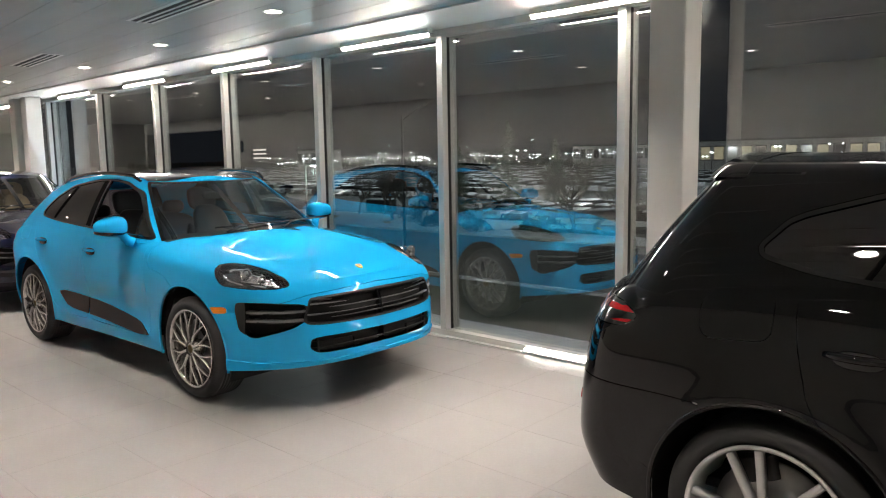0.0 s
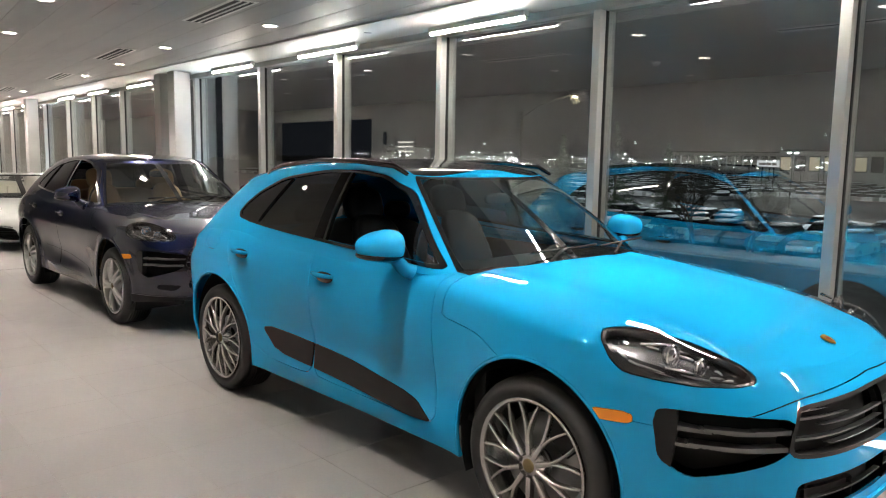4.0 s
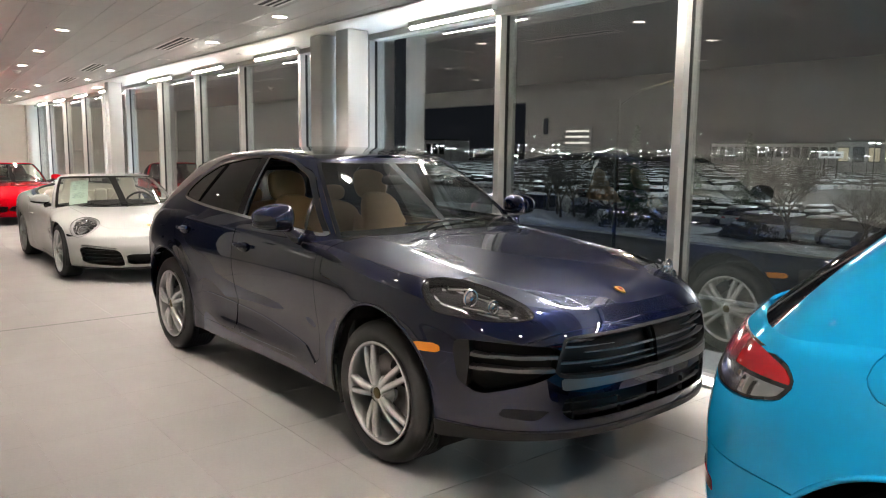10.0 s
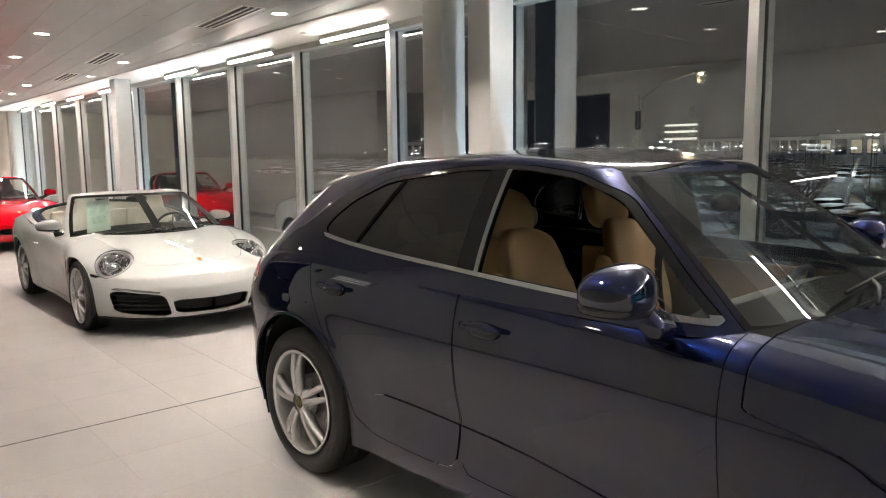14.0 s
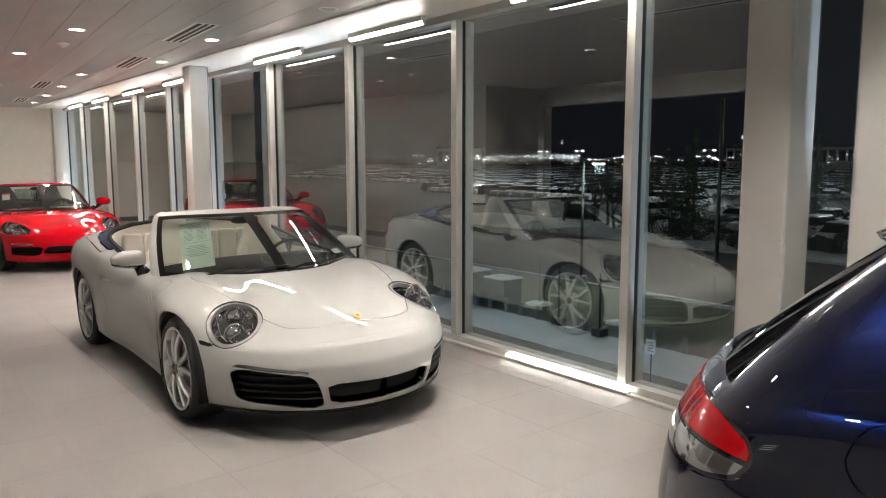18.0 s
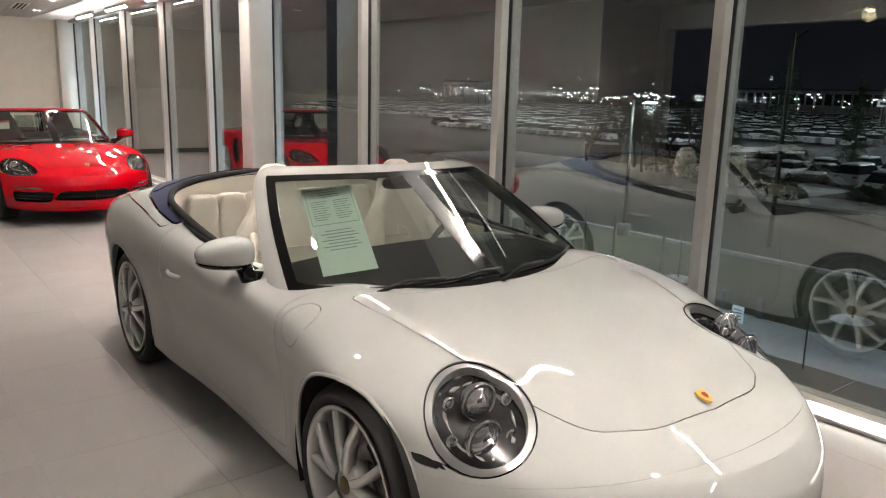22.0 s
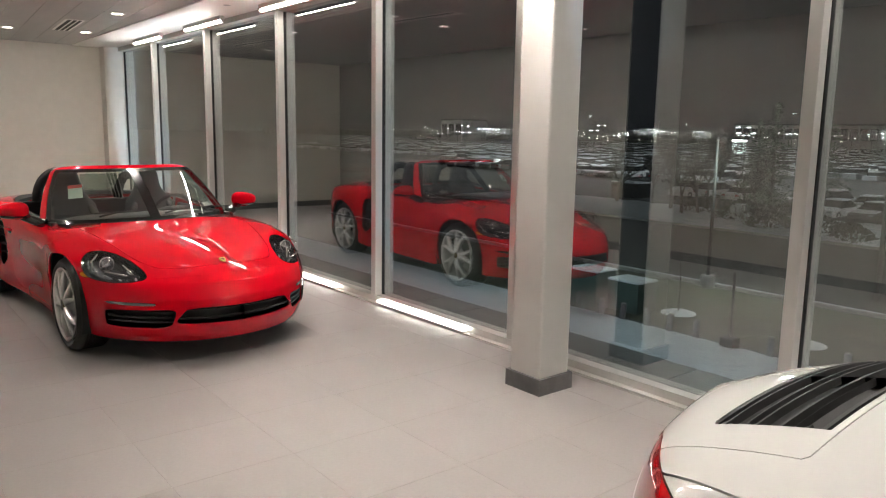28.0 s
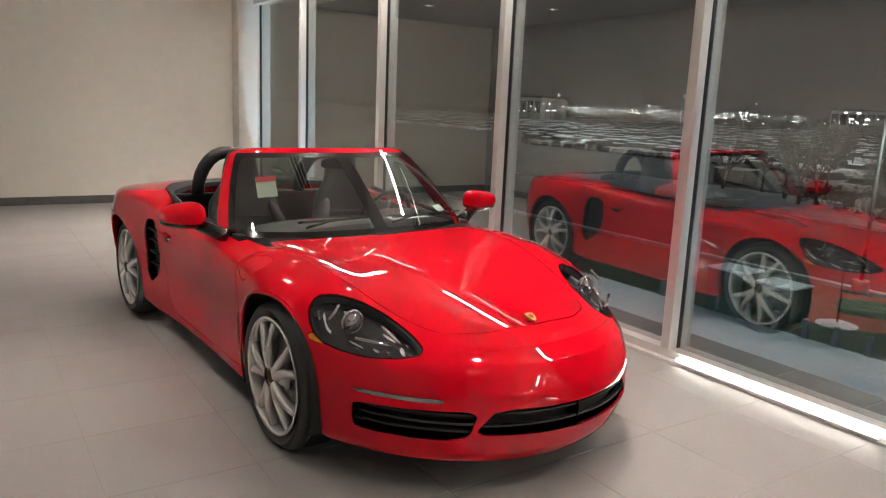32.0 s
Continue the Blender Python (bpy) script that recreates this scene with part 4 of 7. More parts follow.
def band(sk, width):
    """Negative within width of the skin's open edge."""
    e = np.concatenate([sk.t[:, [0, 1]], sk.t[:, [1, 2]], sk.t[:, [2, 0]]])
    key = np.unique(np.round(sk.v, 5), axis=0, return_inverse=True)[1].reshape(-1)
    ek = np.sort(key[e], axis=1)
    _, ix, cnt = np.unique(ek, axis=0, return_index=True, return_counts=True)
    pts = sk.v[np.unique(e[ix[cnt == 1]])]
    d = np.full(len(sk.v), 9.0)
    for i in range(0, len(sk.v), 2000):
        q = sk.v[i:i + 2000]
        d[i:i + 2000] = np.sqrt(((q[:, None] - pts[None])**2).sum(2).min(1))
    return d - width


def seat(car, x, y, z, material, head=True, tall=0.58, name="seat"):
    s = empty(name, x, y, z)
    s.parent = car

    def lean(px, py, pz):
        return px * (1 - 0.12 * (pz > 0.1)), py + 0.28 * (pz + tall / 2) + 0.05 * np.cos(px * 9), pz
    solid("cushion", blob(0, 0, 0.06, 0.25, 0.27, 0.085, 3.2), material, s)
    for d in (-1, 1):
        solid("side_bolster", blob(d * 0.225, 0.0, 0.09, 0.055, 0.25, 0.085, 2.6), material, s)
        solid("back_bolster", blob(d * 0.20, 0.225, 0.07 + tall / 2, 0.052, 0.07, tall / 2 - 0.10, 2.4, 16, 20, lean), material, s)
    solid("backrest", blob(0, 0.26, 0.12 + tall / 2, 0.215, 0.065, tall / 2 + 0.02, 3.2, 20, 26, lean), material, s)
    if head:
        solid("headrest", blob(0, 0.26 + 0.30 * tall, 0.20 + tall, 0.145, 0.062, 0.118, 3.0, 16, 22, lean), material, s)
    return s


def sports_seat(car, x, y, z, material):
    """A low seat whose back tapers into the headrest in one piece."""
    s = empty("seat", x, y, z)
    s.parent = car

    def form(px, py, pz):
        t = (pz + 0.40) / 0.80
        return px * (1 - 0.50 * smoothstep(t, 0.50, 0.78)), py + 0.30 * (pz + 0.40) - 0.05 * smoothstep(t, 0.75, 1.0), pz
    solid("cushion", blob(0, 0, 0.06, 0.24, 0.27, 0.085, 3.2), material, s)
    solid("backrest", blob(0, 0.20, 0.46, 0.245, 0.06, 0.40, 3.2, 30, 30, form), material, s)
    for d in (-1, 1):
        solid("side_bolster", blob(d * 0.225, 0.0, 0.09, 0.055, 0.25, 0.085, 2.6), material, s)
        solid("back_bolster", blob(d * 0.205, 0.265, 0.34, 0.05, 0.075, 0.20, 2.4, 16, 20, lambda px, py, pz: (px - d * 0.05 * smoothstep(pz, 0.05, 0.2), py + 0.30 * pz, pz)), material, s)
    for h in (0.16, 0.30, 0.44):
        yy = 0.20 + 0.30 * (h - 0.06) - 0.061
        solid("seat_seam", tube([(-0.15, yy, h), (0, yy - 0.004, h), (0.15, yy, h)], 0.004, 5), material, s)
    return s


def steering_wheel(car, x, y, z, tilt=-62):
    w = empty("steering_wheel")
    w.parent = car
    m = pose(x, y, z, tilt, 0, 0)
    ring = [m @ Vector((0.18 * math.cos(t), 0.18 * math.sin(t), 0)) for t in np.linspace(0, 2 * math.pi, 32, endpoint=False)]
    solid("rim", tube(ring, 0.015, 8, True), M_BLEATH, w)
    hub = blob(0, 0, 0, 0.065, 0.06, 0.035, 2.6)
    solid("hub", ([m @ Vector(q) for q in hub[0]], hub[1]), M_BLEATH, w)
    for a in (0, math.pi, -math.pi / 2):
        solid("spoke", tube([m @ Vector((0.05 * math.cos(a), 0.05 * math.sin(a), 0)), m @ Vector((0.17 * math.cos(a), 0.17 * math.sin(a), 0))], 0.013, 6), M_CHROME, w)


def door_mirror(car, s, x, y, z, m_paint, size=(0.115, 0.085, 0.072), foot=(0.90, -0.10, -0.10), m_arm=None):
    m = empty("door_mirror")
    m.parent = car
    rx, ry, rz = size

    def form(px, py, pz):
        return px, py + 0.35 * np.abs(px / rx)**2 * ry * 0.5, pz * (1 - 0.22 * (s * px / rx))
    sh = blob(s * x, y, z, rx, ry, rz, 2.5, 20, 30, form)
    solid("shell", sh, m_paint, m)
    solid("lower_trim", blob(s * x, y + 0.004, z - rz * 0.50, rx * 0.97, ry * 0.96, rz * 0.42, 2.5, 14, 26, form), M_GLOSSB, m, "gloss black underside")
    solid("mirror_glass", blob(s * x, y + ry * 0.80, z, rx * 0.60, 0.016, rz * 0.58, 3.0, 12, 22), M_CHROME, m)
    solid("arm", tube([(s * foot[0], y + foot[1], z + foot[2]), (s * (foot[0] + 0.04), y + foot[1] * 0.7, z + foot[2] * 0.85), (s * (x - rx * 0.45), y + foot[1] * 0.2, z - rz * 0.6)], [0.042, 0.037, 0.032], 12), m_arm or m_paint, m)


def handle(car, s, y, z, x, m_paint, length=0.2):
    h = empty("door_handle")
    h.parent = car
    solid("recess", blob(s * (x - 0.012), y, z - 0.004, 0.016, length * 0.40, 0.032, 2.4, 12, 20), M_GLOSSB, h)
    pts = [(s * (x + 0.004 + 0.020 * math.sin(math.pi * t)), y + length * (t - 0.5), z + 0.010) for t in np.linspace(0, 1, 9)]
    solid("grip", tube(pts, [0.010, 0.013, 0.014, 0.014, 0.014, 0.014, 0.014, 0.013, 0.010], 10), m_paint, h)


def wipers(car, pts):
    for a, b, d in pts:
        w = empty("wiper")
        w.parent = car
        solid("arm", tube([a, ((Vector(a) + Vector(b)) / 2 + Vector((0, -0.012, 0.016))), b], 0.008, 6), M_MATTB, w)
        solid("blade", tube([Vector(b) + Vector(d) * -0.5, b, Vector(b) + Vector(d) * 0.5], 0.007, 6), M_MATTB, w)


def box_part(name, x0, x1, y0, y1, z0, z1, m, car, bev=0.02, label=""):
    return part(name, box_bm(x0, x1, y0, y1, z0, z1, bev), m, car, label)


def smoothstep(v, a, b):
    t = np.clip((v - a) / (b - a), 0, 1)
    return t * t * (3 - 2 * t)


# ---- the tall cars ----
def suv_spec():
    c = dict(L=4.88, W=0.955, nf=2.7, nr=2.5, bf=0.80, br=0.60, crown=2.2, round=16)
    c["low"] = curve((0, 0.345), (0.3, 0.325), (0.6, 0.295), (1.05, 0.29), (1.6, 0.26), (3.3, 0.26), (4.0, 0.30), (4.4, 0.31), (4.87, 0.34))
    c["shoulder"] = curve((0, 0.895), (0.15, 0.915), (0.5, 0.985), (0.9, 1.03), (1.3, 1.07), (1.6, 1.10), (2.6, 1.15), (3.3, 1.185), (3.9, 1.20), (4.3, 1.175), (4.7, 1.13), (5.0, 1.09))
    c["nose"] = curve((0.2, 0.07), (0.3, 0.025), (0.42, 0.0), (0.6, 0.005), (0.72, 0.02), (0.82, 0.055), (0.9, 0.15), (1.0, 0.21), (1.2, 0.25))
    c["tail"] = curve((0.25, 4.74), (0.5, 4.86), (0.7, 4.86), (0.85, 4.84), (1.0, 4.80), (1.1, 4.74), (1.2, 4.63))
    c["side"] = curve((0.2, 0.93), (0.3, 0.955), (0.45, 0.965), (0.6, 0.975), (0.75, 0.99), (0.88, 1.0), (1.0, 0.988), (1.1, 0.962), (1.2, 0.93))
    c["plan"] = curve((0, 0), (1.05, 0.0), (1.6, -0.012), (2.4, -0.022), (3.2, -0.008), (3.98, 0.006), (4.84, -0.01))
    c["planz"] = lambda z: 1.0 + 0 * z
    c["flare"] = [(1.05, 0.37, 0.465, 0.016), (3.955, 0.37, 0.465, 0.018)]
    c["sculpt"] = lambda y, z: (-0.020 * np.exp(-((z - 0.56) / 0.11)**2) + 0.012 * np.exp(-((z - 0.36) / 0.06)**2)) * smoothstep(y, 1.5, 1.9) * (1 - smoothstep(y, 3.0, 3.4))
    c["top"] = curve((0.14, 0.895), (0.3, 0.95), (0.6, 1.02), (1.0, 1.08), (1.4, 1.125), (1.7, 1.14), (4.84, 1.14))
    c["ridge"] = lambda x, y, xo: 0.010 * np.exp(-((x - 0.60) / 0.11)**2) * smoothstep(y, 0.30, 0.75) * smoothstep(xo, 0.6, 0.85)
    c.update(axles=(1.065, 3.955), wheel_r=0.379, rim_r=0.288, tyre_w=0.27, track=0.932, arch_r=0.462, arch_z=0.385)
    c["base"] = (1.52, 0.40, 4.755, 0.59, curve((1.42, 0.85), (1.8, 0.878), (2.6, 0.890), (3.3, 0.910), (3.9, 0.917), (4.3, 0.918), (4.9, 0.905)), curve((1.42, 1.10), (1.8, 1.095), (2.6, 1.09), (3.3, 1.095), (3.9, 1.10), (4.3, 1.07), (4.9, 1.02)))
    c["roof"] = (2.25, 0.17, 4.25, 0.20, curve((2.2, 0.605), (2.6, 0.63), (3.2, 0.615), (3.7, 0.59), (4.3, 0.545)), curve((2.2, 1.565), (2.6, 1.610), (2.9, 1.625), (3.5, 1.60), (3.9, 1.555), (4.3, 1.485)))
    c["roof_top"] = curve((2.2, 1.593), (2.6, 1.645), (2.9, 1.660), (3.5, 1.635), (3.9, 1.590), (4.3, 1.518))
    c["bulge"] = 0.028
    c["intake_bar"] = 0.885
    c["GR"] = [(-0.1, 0.812), (0.50, 0.806), (0.575, 0.796), (0.615, 0.70), (0.628, 0.645), (0.60, 0.622), (0.5, 0.612), (-0.1, 0.602)]
    c["IN"] = [(0.60, 0.762), (0.80, 0.782), (0.905, 0.785), (0.918, 0.75), (0.90, 0.585), (0.865, 0.535), (0.80, 0.565), (0.68, 0.610), (0.615, 0.650), (0.585, 0.715)]
    c["LO"] = [(-0.1, 0.53), (0.50, 0.535), (0.585, 0.525), (0.60, 0.46), (0.54, 0.418), (-0.1, 0.418)]
    c["HL"] = (0.80, 0.475, 0.985)
    c["AM"] = [(0.575, 0.742), (0.755, 0.727), (0.755, 0.683), (0.575, 0.695)]
    c["TL"] = [(4.33, 1.00), (4.36, 1.045), (4.46, 1.075), (4.61, 1.085), (5.1, 1.085), (5.1, 0.93), (4.66, 0.905), (4.48, 0.915), (4.37, 0.945)]
    c["FD"] = [(1.692, 1.30), (1.695, 0.9), (1.688, 0.42), (1.74, 0.365), (2.73, 0.365), (2.785, 0.42), (2.79, 0.9), (2.79, 1.30)]
    c["RD"] = [(2.795, 1.30), (2.795, 0.42), (2.85, 0.365), (3.34, 0.365), (3.47, 0.43), (3.53, 0.60), (3.67, 0.80), (3.77, 0.95), (3.83, 1.10), (3.82, 1.30)]
    c["FU"] = [(3.95, 1.05), (3.955, 1.13), (4.04, 1.155), (4.13, 1.13), (4.155, 1.06), (4.12, 1.01), (4.00, 1.005)]
    c["DLO"] = [(1.73, 1.118), (2.0, 1.138), (2.6, 1.160), (3.3, 1.195), (3.62, 1.217), (3.81, 1.237), (3.865, 1.275), (3.83, 1.345), (3.73, 1.43), (3.50, 1.527), (3.0, 1.588), (2.65, 1.592), (2.40, 1.564), (2.20, 1.49), (2.03, 1.36), (1.86, 1.22)]
    c["SB"] = [(3.38, 0.585), (2.5, 0.545), (1.86, 0.47), (1.72, 0.375), (1.75, 0.357), (2.5, 0.400), (3.20, 0.43)]
    c["handles"] = ((2.63, 0.985, 0.944), (3.60, 1.02, 0.958))
    c["split"] = (3.55, 1.215)
    c["mirror"] = (1.045, 1.95, 1.232)
    c["bumper_z"] = 0.70
    c["bumper_y"] = 4.30
    c["spoiler"] = 0.05
    c["post"] = 2.785
    return c


def large_spec():
    """The same build, longer and taller, for the black car."""
    c = suv_spec()
    k = 1.045

    def stretch(f, ky, kz):
        return lambda y: f(y / ky) * kz
    for key in ("low", "shoulder", "top", "roof_top"):
        c[key] = stretch(c[key], k, 1.055)
    c["L"], c["W"], c["br"], c["nr"] = 4.93, 0.985, 0.45, 3.2
    c["post"] = 2.80
    nose, side = c["nose"], c["side"]
    tail = curve((0.25, 4.61), (0.5, 4.72), (0.7, 4.70), (0.85, 4.67), (1.0, 4.63), (1.2, 4.50))
    c["nose"] = lambda z: nose(z / 1.055)
    c["tail"] = lambda z: tail(z / 1.055) * k
    c["side"] = lambda z: side(z / 1.055)
    y0, bf, y1, br, w, h = c["base"]
    c["base"] = (y0 * k, bf, 4.80, 0.45, lambda y: w(y / k) * 1.03, lambda y: h(y / k) * 1.055)
    y0, bf, y1, br, w2, h2 = c["roof"]
    c["roof"] = (y0 * k, bf, 4.34, 0.14, lambda y: w2(y / k) * 1.08, lambda y: h2(np.minimum(y / k, 3.3)) * 1.043)
    rt = c["roof_top"]
    c["roof_top"] = lambda y: rt(np.minimum(y, 3.45)) * 0.991
    c["HL"] = (0.80, 0.42, 1.01)
    for key in ("GR", "IN", "LO"):
        c[key] = [(x * 1.03, z * 1.055) for x, z in c[key]]
    for key in ("AM", "FD", "RD", "SB", "DLO"):
        c[key] = [(y * k, z * 1.055) for y, z in c[key]]
    c["DLO"] = c["DLO"][:4] + [(3.85, 1.30), (4.04, 1.345), (4.06, 1.39), (3.96, 1.50), (3.62, 1.60)] + c["DLO"][10:]
    c["RD"] = [(2.785, 1.40), (2.785, 0.44), (2.84, 0.385), (3.42, 0.385), (3.56, 0.46), (3.66, 0.66), (3.82, 0.86), (3.875, 1.10), (3.90, 1.40)]
    c["TL"] = [(4.46, 1.09), (4.56, 1.145), (5.2, 1.155), (5.2, 1.065), (4.70, 1.035), (4.53, 1.045)]
    c["spoiler"] = 0.025
    c["strip"] = True
    c["FU"] = [(3.955, 1.065), (3.955, 1.235), (4.22, 1.20), (4.21, 1.05)]
    c["handles"] = ((2.62, 1.04, 0.97), (3.68, 1.05, 0.985))
    c["split"] = (3.70, 1.28)
    c["mirror"] = (1.06, 1.98, 1.26)
    c.update(axles=(1.06, 3.96), wheel_r=0.385, rim_r=0.295, track=0.955, arch_r=0.45, arch_z=0.39, bumper_z=0.80, bumper_y=4.2)
    c["flare"] = [(1.06, 0.38, 0.45, 0.014), (3.96, 0.38, 0.46, 0.018)]
    c["intake_bar"] = 0.90
    return c



def suv(name, at, m_paint, label, style, m_rim, m_seat, m_inner, trim, blade, rails, wheel=None, spec=None):
    c = spec or suv_spec()
    car = tagged(empty(name, *at), label, "car", "cars in the showroom")
    B = lower_body(c)
    for ax in c["axles"]:
        v = B.v
        B = clip(B, np.hypot(v[:, 1] - ax, v[:, 2] - c["arch_z"]) - c["arch_r"], 1)
    # rolled lips round the arches
    for ax in c["axles"]:
        for s in (-1, 1):
            th = np.linspace(-0.25, math.pi + 0.25, 40)
            pts = []
            for t in th:
                yy, zz = ax + c["arch_r"] * math.cos(t), c["arch_z"] + c["arch_r"] * math.sin(t)
                near = np.argmin((B.v[:, 1] - yy)**2 + (B.v[:, 2] - zz)**2 + 9.0 * (B.v[:, 0] < 0.6))
                pts.append((s * (B.v[near, 0] - 0.006), yy, zz))
            solid("arch_lip", tube(pts, 0.011, 8), m_paint, car)

    def xz(sk):
        return np.abs(sk.v[:, 0]), sk.v[:, 2]

    def front(sk, f, lim=1.0):
        return np.maximum(f, sk.v[:, 1] - lim)

    def yz(sk):
        return sk.v[:, 1], sk.v[:, 2]

    def flank(sk, f):
        return np.maximum(f, 0.6 - sk.v[:, 0])
    # front openings
    GR = c["GR"]
    g, B = carve(B, front(B, poly(*xz(B), GR, 0, 1), 0.5), 0.0)
    IN = c["IN"]
    i, B = carve(B, front(B, poly(*xz(B), IN), 0.50), 0.0)
    LO = c["LO"]
    lo, B = carve(B, front(B, poly(*xz(B), LO), 0.6), 0.0)
    hl, B = carve(B, teardrop(B, c["HL"], (0.42, -0.66, 0.62), 1.0, 1.22), 0.002)
    AM = c["AM"]
    am, B = carve(B, flank(B, poly(*yz(B), AM, 0, 1)), 0.001)
    TL = c["TL"]
    tl, B = carve(B, poly(*yz(B), TL), 0.002)
    # panels
    seam = curve((0, 0.845), (0.5, 0.825), (0.78, 0.765), (0.9, 0.71), (1.1, 0.70))
    bum, B = carve(B, np.maximum(B.v[:, 2] - seam(np.abs(B.v[:, 0])), B.v[:, 1] - 0.72))
    line = curve((0.0, 0.60), (0.7, 0.68), (1.1, 0.76), (1.25, 0.83), (1.4, 0.895), (1.63, 0.93))
    hood, B = carve(B, np.maximum(line(B.v[:, 1]) - B.v[:, 2], np.maximum(B.v[:, 1] - 1.56 - 0.10 * (B.v[:, 0] / 0.9)**2, 0.6 * (B.v[:, 1] - 1.625))))
    cowl, B = carve(B, np.maximum(np.maximum(1.001 - B.a[:, 1], B.v[:, 1] - 1.85), np.abs(B.v[:, 0]) - 0.76), 0.0)
    B = clip(B, B.a[:, 1] - 1.17)
    FD = c["FD"]
    fd, B = carve(B, flank(B, poly(*yz(B), FD, 0, 1)))
    RD = c["RD"]
    rd, B = carve(B, flank(B, poly(*yz(B), RD, 0, 1)))
    FU = c["FU"]
    rb, B = carve(B, np.maximum(B.v[:, 2] - c["bumper_z"], c["bumper_y"] - B.v[:, 1]))
    M = mirrored(B)
    fu, M = carve(M, poly(*yz(M), FU))
    sheet("body_side", B, m_paint, car)
    sheet("body_side", M, m_paint, car)
    sheet("fuel_flap", fu, m_paint, car)
    sheet("front_bumper", both(bum), m_paint, car)
    sheet("bonnet", both(hood), m_paint, car)
    sheet("scuttle", both(cowl), M_PILLAR, car, 0.01, "black plastic scuttle under the windscreen")
    sheet("rear_bumper", both(rb), m_paint, car)
    two("front_door", fd, m_paint, car)
    two("rear_door", rd, m_paint, car)
    # grille
    sheet("grille_back", shifted(both(g), -0.07), M_LINER, car, -0.07)
    slats("grille_slat", g, (0.652, 0.688, 0.724, 0.760, 0.79), 0.005, M_SLAT, car, 0.03, 0.006)
    uprights("grille_upright", g, (0.0, 0.15, 0.45), 0.005, M_MATTB, car, 0.02, 0.02)
    uprights("grille_strut", g, (0.31,) if blade == "black" else (), 0.009, M_GLOSSB, car, 0.04, 0.004)
    sheet("grille_frame", both(clip(g, band(both(g), 0.016)[:len(g.v)])), M_MATTB, car, 0.05)
    two("intake_back", shifted(i, -0.075), M_LINER, car, -0.075)
    slats("intake_blade", clip(i, i.v[:, 0] - c["intake_bar"]), (0.655, 0.715), 0.009, M_SLAT, car, 0.05, 0.008)
    two("intake_frame", clip(i, c["intake_bar"] - i.v[:, 0]), M_MATTB, car, 0.05, "matt black vertical intake frame")
    chin = clip(bum, np.maximum(np.abs(bum.v[:, 2] - 0.592) - 0.017 - 0.03 * bum.v[:, 0]**2, np.maximum(np.abs(bum.v[:, 0]) - 0.60, bum.v[:, 1] - 0.5)))
    if blade == "body" and len(chin.t):
        sheet("grille_chin", shifted(both(chin), 0.006), M_SLAT, car, 0.014, "grey textured strip under the grille")
    vent = clip(bum, np.maximum(poly(np.abs(bum.v[:, 0]), bum.v[:, 2], [(0.64, 0.475), (0.80, 0.485), (0.815, 0.44), (0.70, 0.425)], 0, 1), bum.v[:, 1] - 0.6))
    if blade == "body" and len(vent.t):
        two("bumper_vent", shifted(vent, 0.002), M_LINER, car, 0.02, "small black vent in the bumper")
    sheet("lower_grille_back", shifted(both(lo), -0.06), M_LINER, car, -0.06)
    slats("lower_grille_slat", lo, (0.46, 0.495), 0.005, M_MATTB, car, 0.02)
    uprights("lower_grille_upright", lo, (0.12, 0.26, 0.40, 0.54), 0.006, M_MATTB, car, 0.02)
    lip = clip(bum, bum.v[:, 2] - 0.372)
    if len(lip.t):
        sheet("front_lip", shifted(both(lip), 0.012), m_paint if blade == "black" else M_MATTB, car, 0.02)
    lamp_cluster(car, hl, "headlight", c, [(0.815, 0.50, 0.955, 0.036), (0.745, 0.42, 0.915, 0.028)], [(0.67, 0.335, 0.872, 0.75, 0.375, 0.885), (0.76, 0.40, 0.89, 0.85, 0.50, 0.915), (0.78, 0.52, 0.985, 0.86, 0.60, 0.985)], M_HOUSE)
    two("side_marker", am, M_AMBER, car, 0.01, "amber side marker lens")
    for half in (tl, mirrored(tl)):
        if "strip" in c:
            lamp = sheet("tail_light", shifted(half, -0.002), M_GLOSSB, car, 0.03, "smoked tail light housing")
            sheet("red_strip", shifted(clip(half, np.abs(half.v[:, 2] - 1.112) - 0.012), 0.002), M_REDL, lamp, 0.004)
            sheet("red_strip", shifted(clip(half, np.abs(half.v[:, 2] - 1.066) - 0.007), 0.002), M_REDL, lamp, 0.004)
        else:
            lamp = sheet("tail_light", shifted(half, -0.004), M_HOUSE, car, 0.03, "dark tail light housing")
            inner = clip(half, band(half, 0.010), 1)
            sheet("red_lens", shifted(clip(inner, 0.995 - inner.v[:, 2]), 0.001), M_REDL, lamp, 0.006, "red upper lens")
            sheet("clear_lens", shifted(clip(inner, inner.v[:, 2] - 0.983), 0.001), M_LENS, lamp, 0.006, "clear lower lens")
    refl = clip(rb, np.maximum(np.abs(rb.v[:, 2] - (c["bumper_z"] - 0.14)) - 0.02, np.maximum(0.42 - np.abs(rb.v[:, 0]), np.abs(rb.v[:, 0]) - 0.80)))
    refl = clip(refl, c["L"] - 0.35 - refl.v[:, 1])
    if len(refl.t):
        two("rear_reflector", shifted(refl, 0.003), M_REDL, car, 0.008, "slim red reflector")
    if blade:
        SB = c["SB"]
        full = joined(fd, rd)
        sb = clip(full, poly(full.v[:, 1], full.v[:, 2], SB, 0, 1))
        for half in (sb, mirrored(sb)):
            sheet("door_blade", shifted(half, 0.007), M_MATTB if blade == "black" else m_paint, car, 0.012, "dark door blade" if blade == "black" else "")
    # cabin
    K = cabin(c)
